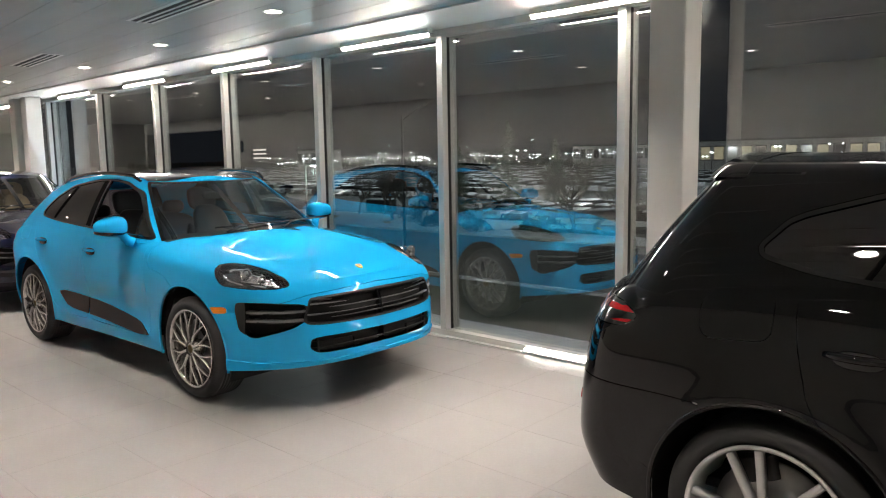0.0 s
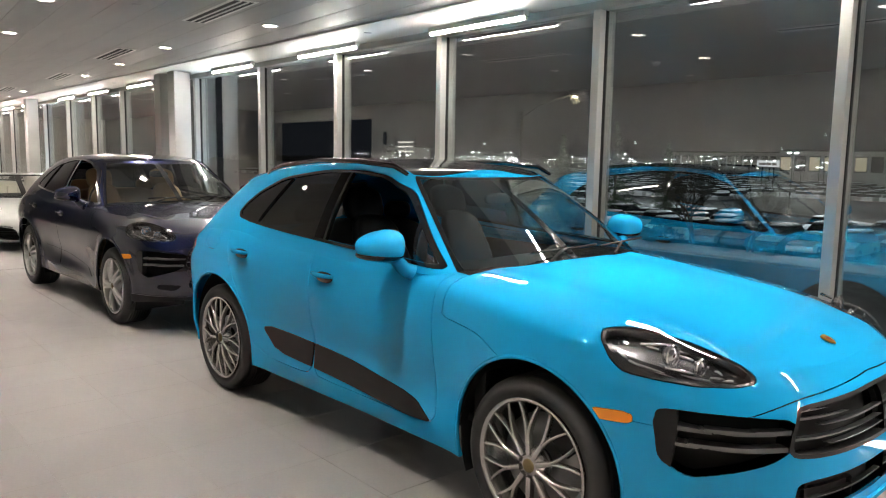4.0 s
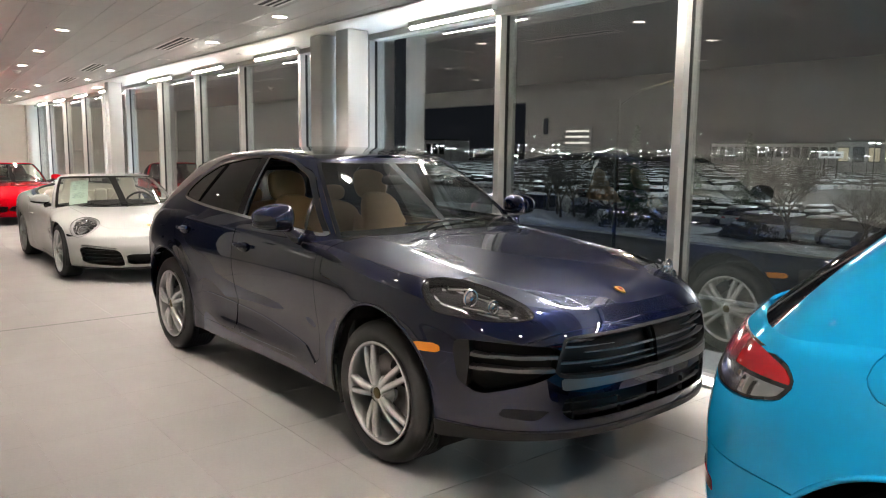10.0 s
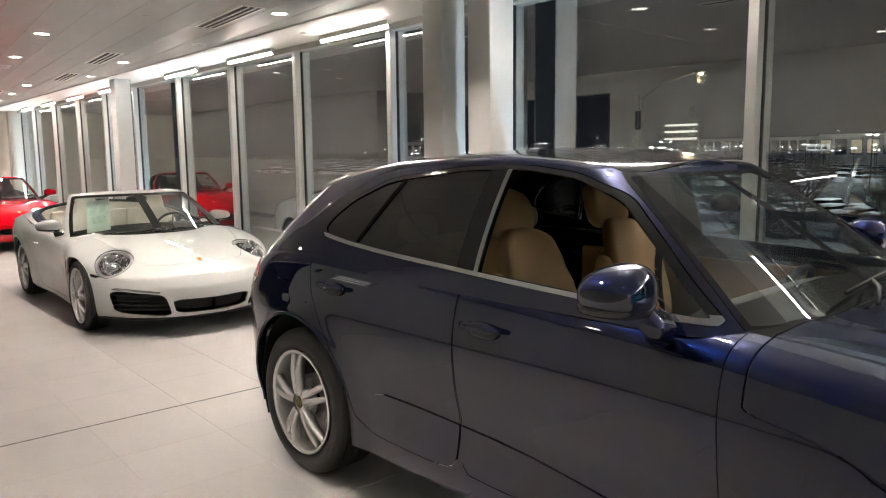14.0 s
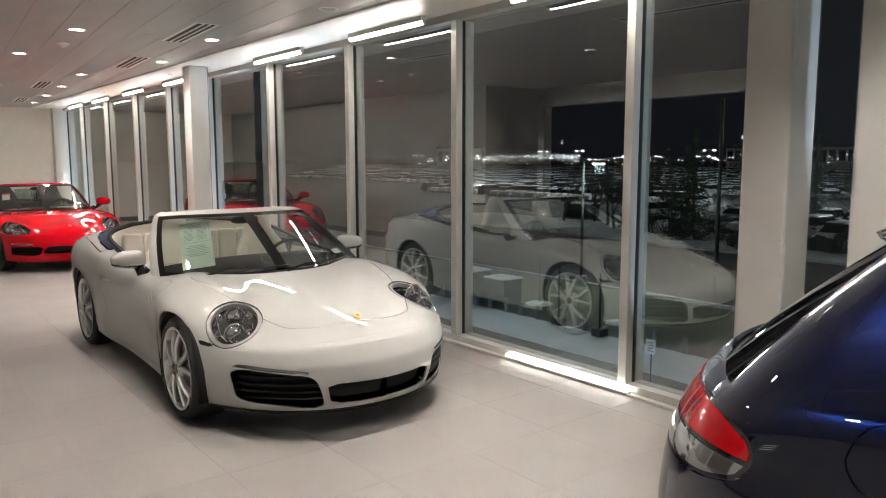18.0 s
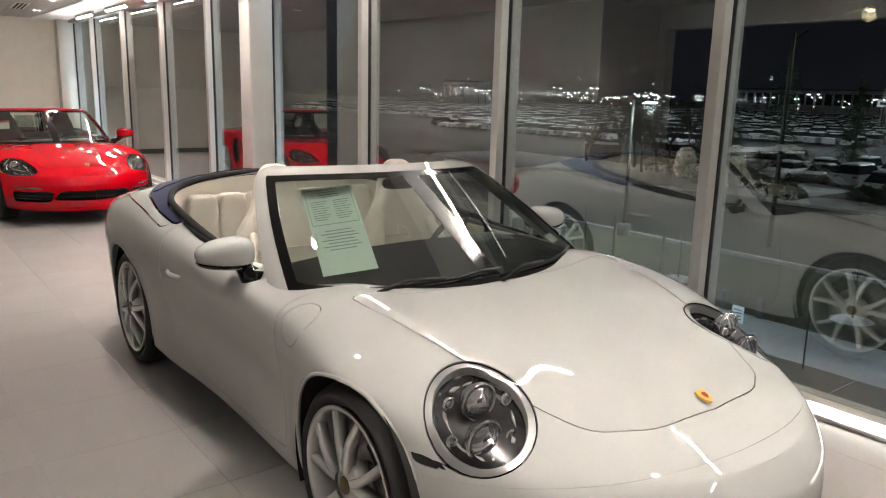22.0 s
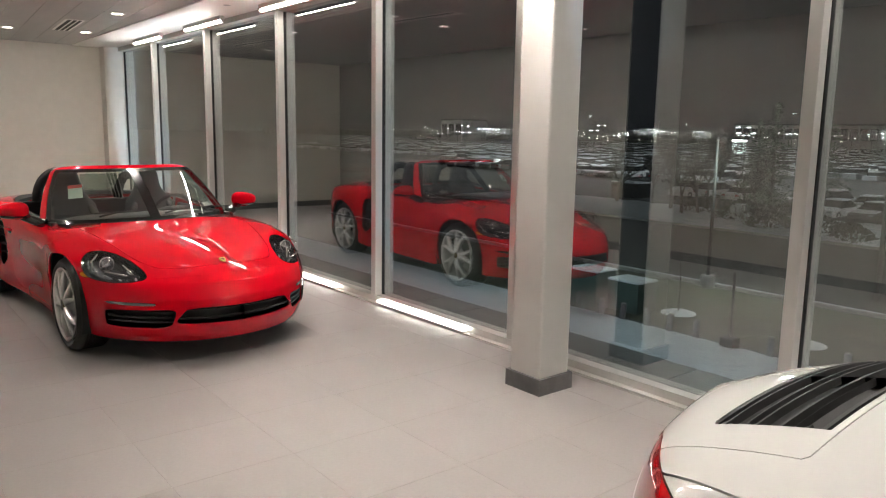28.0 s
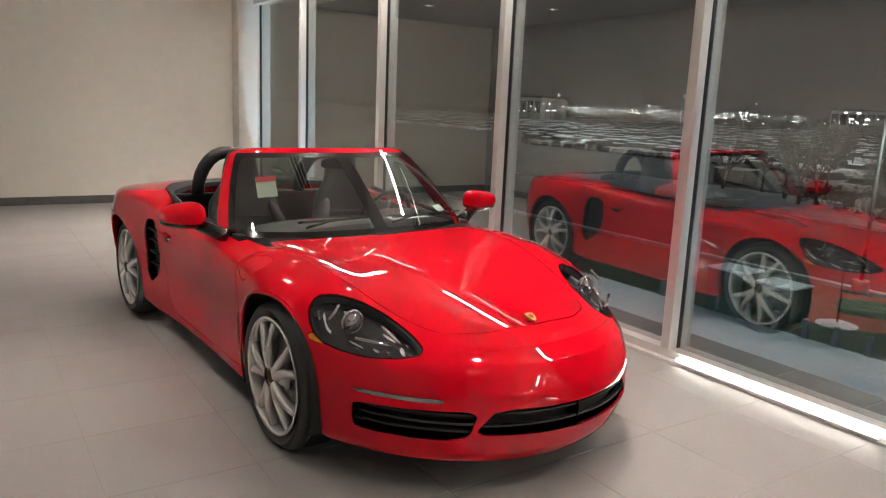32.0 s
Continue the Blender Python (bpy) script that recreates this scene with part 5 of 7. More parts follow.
    ws, K = carve(K, np.maximum(np.maximum((K.a[:, 0] - 0.69) * 0.75, (0.02 - K.a[:, 1])), (K.a[:, 1] - 0.985) * 0.9), 0.001)
    rw, K = carve(K, np.maximum(np.maximum((2.30 - K.a[:, 0]) * 0.6, (0.10 - K.a[:, 1]) * 0.5), (K.a[:, 1] - 0.92) * 0.5), 0.001)
    side_f = np.maximum(poly(K.v[:, 1], K.v[:, 2], c["DLO"], 0.0, 2), 0.35 - K.v[:, 0])
    dl, K = carve(K, side_f, 0.001)
    roofp, K = carve(K, np.maximum(np.maximum(np.abs(K.v[:, 1] - 2.90) - 0.64, np.abs(K.v[:, 0]) - 0.54), 1.0 - K.a[:, 1]), 0.002)
    sheet("roof", both(K), m_paint, car, 0.02)
    sheet("sunroof", both(roofp), M_GLOSSB, car, 0.01, "black glass roof panel")
    wsb = both(ws)
    d = band(wsb, 0.0)
    sheet("windscreen", clip(wsb, d - 0.026, 1), M_SCREEN, car, 0.0, "clear windscreen with a faint green tint")
    sheet("windscreen_border", clip(wsb, d - 0.026), M_GLOSSB, car, 0.004)
    sheet("rear_window", both(rw), M_PRIVACY, car, 0.004, "dark tinted rear window")
    dd = poly(dl.v[:, 1], dl.v[:, 2], c["DLO"], 0.0, 2)
    rubber, rest = clip(dl, dd + 0.018, 1), clip(dl, dd + 0.018)
    lower_strip = clip(rubber, rubber.v[:, 2] - (1.140 + 0.052 * (rubber.v[:, 1] - 1.6)))
    two("window_trim", rubber, M_GLOSSB, car, 0.01)
    two("window_sill_strip", shifted(lower_strip, 0.003), trim, car, 0.006)
    pil, rest = carve(rest, np.abs(rest.v[:, 1] - c["post"]) - 0.060, 0.0)
    two("door_pillar", pil, M_PILLAR, car, 0.02)
    two("window_channel", shifted(clip(pil, pil.v[:, 1] - (c["post"] - 0.038)), 0.003), trim, car, 0.008)
    sail, rest = carve(rest, rest.v[:, 1] - (1.90 + 0.5 * (rest.v[:, 2] - 1.12)), 0.0)
    two("mirror_pane", sail, M_SCREEN, car, 0.0)
    bar = clip(rest, np.abs(rest.v[:, 1] - (1.91 + 0.5 * (rest.v[:, 2] - 1.12))) - 0.010)
    two("window_divider", bar, M_GLOSSB, car, 0.012)
    rear = clip(rest, c["post"] + 0.03 - rest.v[:, 1])
    slant = rear.v[:, 1] - (c["split"][0] - 0.55 * (rear.v[:, 2] - c["split"][1]))
    q1, q2 = clip(rear, slant + 0.012), clip(rear, slant - 0.012, 1)
    two("rear_door_window", shifted(q1, -0.006), M_PRIVACY, car, 0.0, "dark privacy glass")
    two("quarter_window", shifted(q2, -0.006), M_PRIVACY, car, 0.0, "dark privacy glass")
    for sd in (-1, 1):
        pts = []
        for zz in np.linspace(c["split"][1] - 0.05, c["split"][1] + 0.42, 9):
            yy = c["split"][0] - 0.55 * (zz - c["split"][1])
            far = (rear.v[:, 1] - yy)**2 + (rear.v[:, 2] - zz)**2
            if len(far) and far.min() < 0.0006:
                pts.append((sd * (rear.v[far.argmin(), 0] - 0.004), yy, zz))
        if len(pts) > 1:
            solid("window_divider", tube(pts, 0.009, 6), M_PILLAR, car)
    # spoiler over the rear window
    ye = c["roof"][2] - 0.17
    sp = clip(K, np.maximum(ye - K.v[:, 1], 0.90 - K.a[:, 1]))
    sp = Skin(sp.v + np.array([0, c["spoiler"], 0.006]) * np.clip((sp.v[:, 1:2] - ye) / 0.17, 0, 1), sp.n, sp.a, sp.t)
    sheet("roof_spoiler", both(shifted(sp, 0.003)), m_paint, car, 0.022)
    for s in (-1, 1):
        for (y, z, x) in c["handles"]:
            handle(car, s, y, z, x, m_paint)
        door_mirror(car, s, *c["mirror"], m_paint, (0.125, 0.098, 0.080), (0.90, -0.07, -0.135))
        if rails:
            pts = [(s * 0.615, 2.28, 1.575), (s * 0.625, 2.38, 1.618), (s * 0.64, 2.7, 1.640), (s * 0.635, 3.1, 1.640), (s * 0.615, 3.6, 1.600), (s * 0.60, 3.78, 1.565), (s * 0.595, 3.85, 1.53)]
            solid("roof_rail", tube(pts, [0.012, 0.017, 0.017, 0.017, 0.017, 0.015, 0.012], 8), M_GLOSSB, car, "gloss black roof rail")
    crest(car, 0, 0.245, 0.939, 22)
    add_wheels(car, c, style, m_rim)
    # underside and interior
    box_part("underbody", -0.72, 0.72, 0.70, 4.55, 0.30, 0.42, M_LINER, car, 0.05)
    box_part("cabin_floor", -0.84, 0.84, 1.45, 4.3, 0.42, 0.46, M_DASH, car, 0.01)
    box_part("door_lining", -0.86, -0.81, 1.65, 3.5, 0.46, 1.07, m_inner, car, 0.02)
    box_part("door_lining", 0.81, 0.86, 1.65, 3.5, 0.46, 1.07, m_inner, car, 0.02)
    box_part("bulkhead", -0.84, 0.84, 1.42, 1.5, 0.42, 1.02, M_DASH, car, 0.02)
    box_part("parcel_shelf", -0.80, 0.80, 3.75, 4.40, 1.0, 1.04, M_DASH, car, 0.01)
    solid("dashboard", blob(0, 1.78, 0.98, 0.82, 0.30, 0.13, 3.4), M_DASH, car)
    solid("centre_console", blob(0, 2.35, 0.68, 0.13, 0.62, 0.14, 3.4), M_DASH, car)
    for x in (-0.38, 0.38):
        seat(car, x, 2.48, 0.58, m_seat)
    solid("rear_bench", blob(0, 3.30, 0.66, 0.66, 0.26, 0.10, 3.4), m_seat, car)
    solid("rear_backrest", blob(0, 3.58, 0.92, 0.66, 0.10, 0.30, 3.4), m_seat, car)
    for x in (-0.4, 0.4):
        solid("rear_headrest", blob(x, 3.62, 1.26, 0.12, 0.05, 0.07, 2.8, 12, 20), m_seat, car)
    steering_wheel(car, 0.38, 2.08, 0.98)
    wipers(car, [((-0.30, 1.50, 1.155), (-0.05, 1.60, 1.19), (0.62, 0.05, 0.0)), ((0.25, 1.49, 1.155), (0.52, 1.63, 1.19), (0.60, 0.12, 0.0))])
    solid("rear_view_mirror", blob(0, 2.17, 1.43, 0.11, 0.018, 0.035, 3.0, 10, 18), M_BLACKP, car)
    solid("dash_paper", ([(0.10, 1.62, 1.125), (0.46, 1.66, 1.125), (0.42, 1.86, 1.128), (0.14, 1.84, 1.128)], [(0, 1, 2, 3)]), M_PAPERW, car, "white papers on the dashboard", False)
    return car




# ---- the open two-seaters ----
def roadster_spec(kind):
    """kind 0: the longer white car with round lamps; kind 1: the red mid-engined one."""
    c = dict(nf=2.05, nr=(2.3, 2.4)[kind], bf=0.98, br=(0.92, 0.80)[kind], crown=2.1, round=10)
    c["L"] = (4.70, 4.38)[kind]
    c["W"] = 0.90
    L = c["L"]
    c["low"] = curve((0, 0.165), (0.5, 0.17), (1.02, 0.24), (1.5, 0.16), (2.95, 0.16), (3.48, 0.25), (4.0, 0.25), (L, 0.30))
    if kind == 0:
        c["shoulder"] = curve((0, 0.555), (0.30, 0.56), (0.45, 0.59), (0.70, 0.69), (0.90, 0.75), (1.05, 0.78), (1.5, 0.815), (2.2, 0.85), (2.9, 0.885), (3.4, 0.92), (3.8, 0.925), (4.15, 0.90), (4.40, 0.855), (L, 0.80))
        c["top"] = curve((0.07, 0.555), (0.25, 0.635), (0.5, 0.70), (0.9, 0.775), (1.3, 0.835), (1.6, 0.875), (1.8, 0.89), (2.6, 0.93), (3.0, 1.02), (3.3, 1.075), (3.6, 1.08), (4.0, 1.025), (4.28, 0.965), (4.50, 0.90), (L, 0.81))
    else:
        c["shoulder"] = curve((0, 0.555), (0.30, 0.56), (0.45, 0.59), (0.70, 0.685), (0.90, 0.74), (1.0, 0.762), (1.5, 0.79), (2.2, 0.825), (2.8, 0.865), (3.35, 0.895), (3.8, 0.875), (4.1, 0.83), (L, 0.78))
        c["top"] = curve((0.07, 0.555), (0.25, 0.635), (0.5, 0.695), (0.9, 0.765), (1.3, 0.815), (1.6, 0.85), (1.8, 0.865), (2.6, 0.90), (3.0, 0.93), (3.4, 0.94), (3.8, 0.91), (4.1, 0.86), (L, 0.78))
    c["nose"] = curve((0.12, 0.11), (0.22, 0.03), (0.33, 0.0), (0.44, 0.012), (0.54, 0.065), (0.60, 0.12), (0.70, 0.16), (0.9, 0.18))
    c["tail"] = curve((0.25, L - 0.06), (0.45, L), (0.62, L - 0.02), (0.75, L - (0.05, 0.07)[kind]), (0.95, L - (0.13, 0.16)[kind]))
    c["side"] = curve((0.12, 0.93), (0.3, 0.955), (0.45, 0.968), (0.6, 0.988), (0.70, 1.0), (0.80, 0.99), (0.88, 0.968), (0.95, 0.94))
    c["plan"] = curve((0, 0), (1.02, 0.0), (1.5, -0.022), (2.3, -0.042), (2.9, -0.016), (3.5, (0.008, 0.022)[kind]), (4.0, (-0.012, 0.008)[kind]), (L, (-0.055, 0.0)[kind]))
    c["planz"] = lambda z: 1.0 + 0 * z
    rear = (3.48, 3.475)[kind]
    c["flare"] = [(1.02, 0.335, 0.375, 0.010), (rear, 0.34, 0.385, 0.010)]
    c["sculpt"] = lambda y, z: -0.012 * np.exp(-((z - 0.46) / 0.10)**2) * smoothstep(y, 1.4, 1.8) * (1 - smoothstep(y, 2.7, 3.1))
    c["ridge"] = lambda x, y, xo: (0.044, 0.028)[kind] * np.exp(-((x - 0.66) / 0.19)**2) * smoothstep(y, 0.25, 0.6) * (1 - smoothstep(y, 1.35, 1.75)) * smoothstep(xo, 0.6, 0.8)
    c.update(axles=(1.02, rear), wheel_r=0.336, rim_r=0.262, tyre_w=0.24, track=0.868, arch_r=0.372, arch_z=0.338)
    yb = (1.33, 1.50)[kind]
    c["base"] = (yb, 0.42, 3.2, 0.30, curve((1.4, 0.73), (1.80, 0.785), (3.3, 0.785)) if kind == 0 else curve((1.4, 0.70), (1.95, 0.775), (3.3, 0.78)), curve((1.33, 0.822), (1.5, 0.835), (1.95, 0.82), (3.3, 0.83)) if kind == 0 else curve((1.4, 0.835), (1.95, 0.82), (3.3, 0.83)))
    c["roof"] = ((2.07, 2.06)[kind], (0.30, 0.20)[kind], 3.0, 0.25, curve((1.9, 0.53), (2.3, 0.575), (3.2, 0.58)), curve((1.9, 1.262), (2.1, 1.255), (2.35, 1.232), (3.2, 1.22)))
    c["roof_top"] = curve((1.9, 1.272), (3.2, 1.27))
    c["bulge"] = 0.022
    return c


def roadster(name, at, turn, m_paint, label, kind, style, m_rim, m_seat, m_inner, m_dash):
    c = roadster_spec(kind)
    L = c["L"]
    car = tagged(empty(name, *at), label, "car", "cars in the showroom")
    car.rotation_euler = (0, 0, radians(turn))
    B = lower_body(c)
    for ax in c["axles"]:
        B = clip(B, np.hypot(B.v[:, 1] - ax, B.v[:, 2] - c["arch_z"]) - c["arch_r"], 1)
    for ax in c["axles"]:
        for s in (-1, 1):
            pts = []
            for t in np.linspace(-0.3, math.pi + 0.3, 40):
                yy, zz = ax + c["arch_r"] * math.cos(t), c["arch_z"] + c["arch_r"] * math.sin(t)
                near = np.argmin((B.v[:, 1] - yy)**2 + (B.v[:, 2] - zz)**2 + 9.0 * (B.v[:, 0] < 0.55))
                pts.append((s * (B.v[near, 0] - 0.005), yy, zz))
            solid("arch_lip", tube(pts, 0.009, 8), m_paint, car)

    def xz(sk):
        return np.abs(sk.v[:, 0]), sk.v[:, 2]

    def yz(sk):
        return sk.v[:, 1], sk.v[:, 2]

    def front(sk, f, lim):
        return np.maximum(f, sk.v[:, 1] - lim)

    def flank(sk, f):
        return np.maximum(f, 0.55 - sk.v[:, 0])
    if kind == 0:
        CE = [(-0.1, 0.345), (0.345, 0.352), (0.315, 0.225), (-0.1, 0.215)]
        IN = [(0.40, 0.398), (0.56, 0.42), (0.71, 0.438), (0.75, 0.41), (0.72, 0.238), (0.37, 0.198), (0.345, 0.222)]
        DR = [(0.43, 0.428), (0.70, 0.464), (0.735, 0.457), (0.735, 0.444), (0.43, 0.414)]
        AM = [(0.57, 0.555), (0.71, 0.578), (0.71, 0.552), (0.63, 0.542)]
        TL = [(L - 0.62, 0.78), (L - 0.56, 0.825), (L - 0.42, 0.84), (L - 0.16, 0.83), (L - 0.10, 0.76), (L - 0.16, 0.69), (L - 0.46, 0.66), (L - 0.58, 0.71)]
    else:
        CE = [(-0.1, 0.40), (0.36, 0.405), (0.43, 0.32), (0.40, 0.30), (-0.1, 0.29)]
        IN = [(0.42, 0.40), (0.74, 0.388), (0.77, 0.37), (0.765, 0.285), (0.73, 0.272), (0.50, 0.27), (0.45, 0.29)]
        DR = [(0.53, 0.440), (0.76, 0.442), (0.76, 0.424), (0.53, 0.422)]
        AM = [(0.60, 0.60), (0.735, 0.615), (0.725, 0.585), (0.66, 0.575)]
        TL = [(L - 0.36, 0.70), (L - 0.26, 0.76), (L + 0.1, 0.76), (L + 0.1, 0.66), (L - 0.20, 0.64), (L - 0.33, 0.66)]
    def round_lamp(sk):
        """An oval seen square-on along the lamp's own axis."""
        axis = np.array([0.34, -0.70, 0.63])
        axis = axis / np.linalg.norm(axis)
        right = np.cross(axis, [0, 0, 1.0])
        right = right / np.linalg.norm(right)
        up = np.cross(right, axis)
        d = sk.v - np.array([0.665, 0.60, 0.70])
        return np.maximum((np.hypot(d @ right / 0.160, d @ up / 0.195) - 1) * 0.16, np.abs(d @ axis) - 0.2)
    ce, B = carve(B, front(B, poly(*xz(B), CE, 0, 1), 0.5), 0.0)
    i, B = carve(B, front(B, poly(*xz(B), IN), 0.50), 0.0)
    dr, B = carve(B, front(B, poly(*xz(B), DR, 0, 1), 0.60), 0.001)
    hl, B = carve(B, round_lamp(B) if kind == 0 else teardrop(B, (0.69, 0.555, 0.69), (0.36, -0.68, 0.64), 0.92, 1.25), 0.002)
    am, B = carve(B, flank(B, poly(*yz(B), AM, 0, 1)), 0.001)
    tl, B = carve(B, poly(*yz(B), TL), 0.002)
    # bonnet lid, a rounded tongue between the wings
    BO = [(-0.1, 0.27), (0.25, 0.30), (0.42, 0.40), (0.52, 0.60), (0.60, 1.0), (0.655, 1.4), (0.66, 1.55), (0.60, 1.535), (-0.1, 1.45)]
    if kind == 0:
        BO = [(x, min(y, 0.80 + 0.76 * (y - 0.80)) if y > 0.8 else y) for x, y in BO]
    lid, B = carve(B, np.maximum(poly(np.abs(B.v[:, 0]), B.v[:, 1], BO), 1.0 - B.a[:, 1]), 0.002)
    edge = (1.31 + 0.34 * np.abs(B.v[:, 0] / 0.7)**2.4 if kind == 0 else 0 * B.v[:, 0]) - B.v[:, 1]
    cowl, B = carve(B, np.maximum(np.maximum(np.maximum(edge, np.abs(B.v[:, 0]) - 0.70), np.abs(B.v[:, 1] - (1.62, 1.70)[kind]) - (0.33, 0.24)[kind]), 1.001 - B.a[:, 1]), 0.0)
    # cockpit and the folded hood behind it
    back = (2.95, 3.02)[kind]
    if kind == 0:
        CO = [(-0.1, 1.90), (0.60, 1.90), (0.715, 2.0), (0.73, 2.5), (0.72, 3.20), (0.60, 3.42), (0.35, 3.52), (-0.1, 3.56)]
    else:
        CO = [(-0.1, 1.90), (0.60, 1.90), (0.715, 2.0), (0.73, 2.5), (0.70, back), (0.45, back + 0.22), (-0.1, back + 0.26)]
    co, B = carve(B, np.maximum(poly(np.abs(B.v[:, 0]), B.v[:, 1], CO, 0, 1), 0.6 - B.a[:, 1]), 0.0)
    if kind == 0:
        CV = [(-0.1, 3.99), (0.35, 3.96), (0.58, 3.84), (0.725, 3.55), (0.785, 3.18), (0.785, 2.90), (0.735, 2.90), (0.73, 3.20), (0.61, 3.43), (0.35, 3.53), (-0.1, 3.57)]
    else:
        CV = [(-0.1, 3.46), (0.42, 3.44), (0.60, 3.36), (0.69, 3.16), (0.715, 2.95), (0.6, 2.90), (-0.1, 2.95)]
    cv, B = carve(B, np.maximum(poly(np.abs(B.v[:, 0]), B.v[:, 1], CV, 0, 2), 0.85 - B.a[:, 1]), 0.005)
    bum, B = carve(B, np.maximum(B.v[:, 2] - (0.585 - 0.10 * np.abs(B.v[:, 0])**2), B.v[:, 1] - 0.66) if kind == 0 else np.maximum(B.v[:, 2] - (0.60 - 0.06 * np.abs(B.v[:, 0])**2), B.v[:, 1] - 0.64), 0.0002)
    FD = [(1.54, 1.1), (1.525, 0.7), (1.515, 0.34), (1.56, 0.215), (2.66, 0.205), (2.82, 0.30), (2.86, 0.6), (2.87, 1.1)] if kind == 0 else [(1.42, 1.1), (1.41, 0.7), (1.40, 0.34), (1.45, 0.215), (2.52, 0.205), (2.66, 0.30), (2.70, 0.6), (2.69, 1.1)]
    fd, B = carve(B, flank(B, poly(*yz(B), FD, 0, 1)))
    if kind == 1:
        VE = [(2.72, 0.72), (2.80, 0.77), (2.93, 0.76), (2.99, 0.60), (3.02, 0.40), (2.97, 0.33), (2.84, 0.40), (2.74, 0.56)]
        ve, B = carve(B, flank(B, poly(*yz(B), VE)), 0.0)
        sheet("side_vent", shifted(ve, -0.06), M_LINER, car, -0.06, "black side air intake")
        sheet("side_vent", shifted(mirrored(ve), -0.06), M_LINER, car, -0.06, "black side air intake")
        for zz in (0.45, 0.53, 0.61, 0.69):
            pc = clip(ve, np.abs(ve.v[:, 2] - zz) - 0.008)
            if len(pc.t):
                two("vent_slat", shifted(pc, -0.025), M_MATTB, car, 0.02)
    else:
        lidr, B = carve(B, np.maximum(np.maximum(np.abs(B.v[:, 0]) - (0.56 - 0.10 * (B.v[:, 1] - 3.9)), 4.10 - B.v[:, 1]), np.maximum(B.v[:, 1] - (L - 0.12), 1.0 - B.a[:, 1])))
        gr, lidr = carve(lidr, np.maximum(np.abs(lidr.v[:, 0]) - 0.40, np.abs(lidr.v[:, 1] - 4.26) - 0.14), 0.0)
        sheet("engine_lid", both(lidr), m_paint, car)
        CR = [(-0.1, 4.64), (0.40, 4.58), (0.60, 4.42), (0.73, 4.05), (0.80, 3.60), (0.832, 3.15), (0.835, 2.92), (-0.1, 2.92)]
        deck, B = carve(B, np.maximum(poly(np.abs(B.v[:, 0]), B.v[:, 1], CR, 0, 2), 0.80 - B.a[:, 1]), 0.003)
        if len(deck.t):
            sheet("rear_deck", both(deck), m_paint, car)
        sheet("engine_grille_back", shifted(both(gr), -0.03), M_LINER, car, -0.03)
        for k in range(14):
            pc = clip(gr, np.abs(gr.v[:, 1] - (4.135 + 0.0195 * k)) - 0.006)
            if len(pc.t):
                sheet("engine_grille_slat", both(pc), M_MATTB, car, 0.02)
    rb, B = carve(B, np.maximum(B.v[:, 2] - (0.66 if kind == 0 else 0.61), (c["axles"][1] + 0.36) - B.v[:, 1]))
    M = mirrored(B)
    fu, M = carve(M, np.linalg.norm(M.v - np.array([-0.83, 1.40 - 0.1 * kind, 0.775]), axis=1) - 0.088)
    sheet("body_side", B, m_paint, car)
    sheet("body_side", M, m_paint, car)
    sheet("fuel_flap", fu, m_paint, car)
    sheet("front_bumper", both(bum), m_paint, car)
    sheet("rear_bumper", both(rb), m_paint, car)
    sheet("bonnet", both(lid), m_paint, car)
    sheet("scuttle", both(cowl), M_PILLAR, car, 0.01, "black plastic scuttle under the windscreen")
    two("door", fd, m_paint, car)
    hood = sheet("hood_cover", shifted(both(cv), 0.006), M_CLOTH if kind == 0 else M_BCLOTH, car, 0.03, "folded navy fabric hood" if kind == 0 else "folded black fabric hood")
    if kind == 0:
        for s in (-1, 1):
            rim = [(s * 0.745, 2.30, 0.872), (s * 0.745, 2.62, 0.905), (s * 0.742, 2.95, 0.955), (s * 0.72, 3.21, 0.995), (s * 0.60, 3.43, 1.035), (s * 0.35, 3.53, 1.07), (0, 3.57, 1.083)]
            rim = [Vector(p) for p in rim]
            for _ in range(3):
                rim = [rim[0]] + [q for a, b in zip(rim, rim[1:]) for q in (a.lerp(b, 0.25), a.lerp(b, 0.75))] + [rim[-1]]
            solid("hood_roll", tube(rim, 0.017, 10), M_BCLOTH, hood)
            lining = [q for p in rim if p.y > 2.85 for q in ((p.x * 0.985, p.y - 0.012, p.z - 0.018), (p.x * 0.965, p.y - 0.03, p.z - 0.20))]
            solid("cockpit_lining", (lining, [(2 * k, 2 * k + 1, 2 * k + 3, 2 * k + 2) for k in range(len(lining) // 2 - 1)]), m_seat, car)

            def on_hood(x, y):
                """The point of the cover at x, y, a little proud of it."""
                d = (cv.v[:, 0] - x)**2 + (cv.v[:, 1] - y)**2
                return Vector((s * x, y, float(cv.v[d.argmin(), 2]) + 0.009))
            solid("hood_seam", tube([on_hood(x, 3.74 - 0.45 * x**2.2) for x in np.linspace(0, 0.70, 18)], 0.0035, 5), M_BCLOTH, hood)
            solid("hood_seam", tube([on_hood(0.47 + 0.014 * k, 3.64 - 0.018 * k) for k in range(9)], 0.0035, 5), M_BCLOTH, hood)
            ring = [on_hood(0.22 + a * 0.14, 3.645 + b * 0.045) for a, b in ((-1, -0.6), (-0.9, -1), (0.9, -1), (1, -0.6), (1, 0.6), (0.9, 1), (-0.9, 1), (-1, 0.6))]
            solid("hood_flap_seam", tube(ring, 0.003, 5, True), M_BCLOTH, hood)
    sheet("grille_back", shifted(both(ce), -0.06), M_LINER, car, -0.06)
    slats("grille_slat", ce, (0.25, 0.28, 0.31) if kind == 0 else (0.335, 0.36, 0.385), 0.004, M_MATTB, car, 0.02)
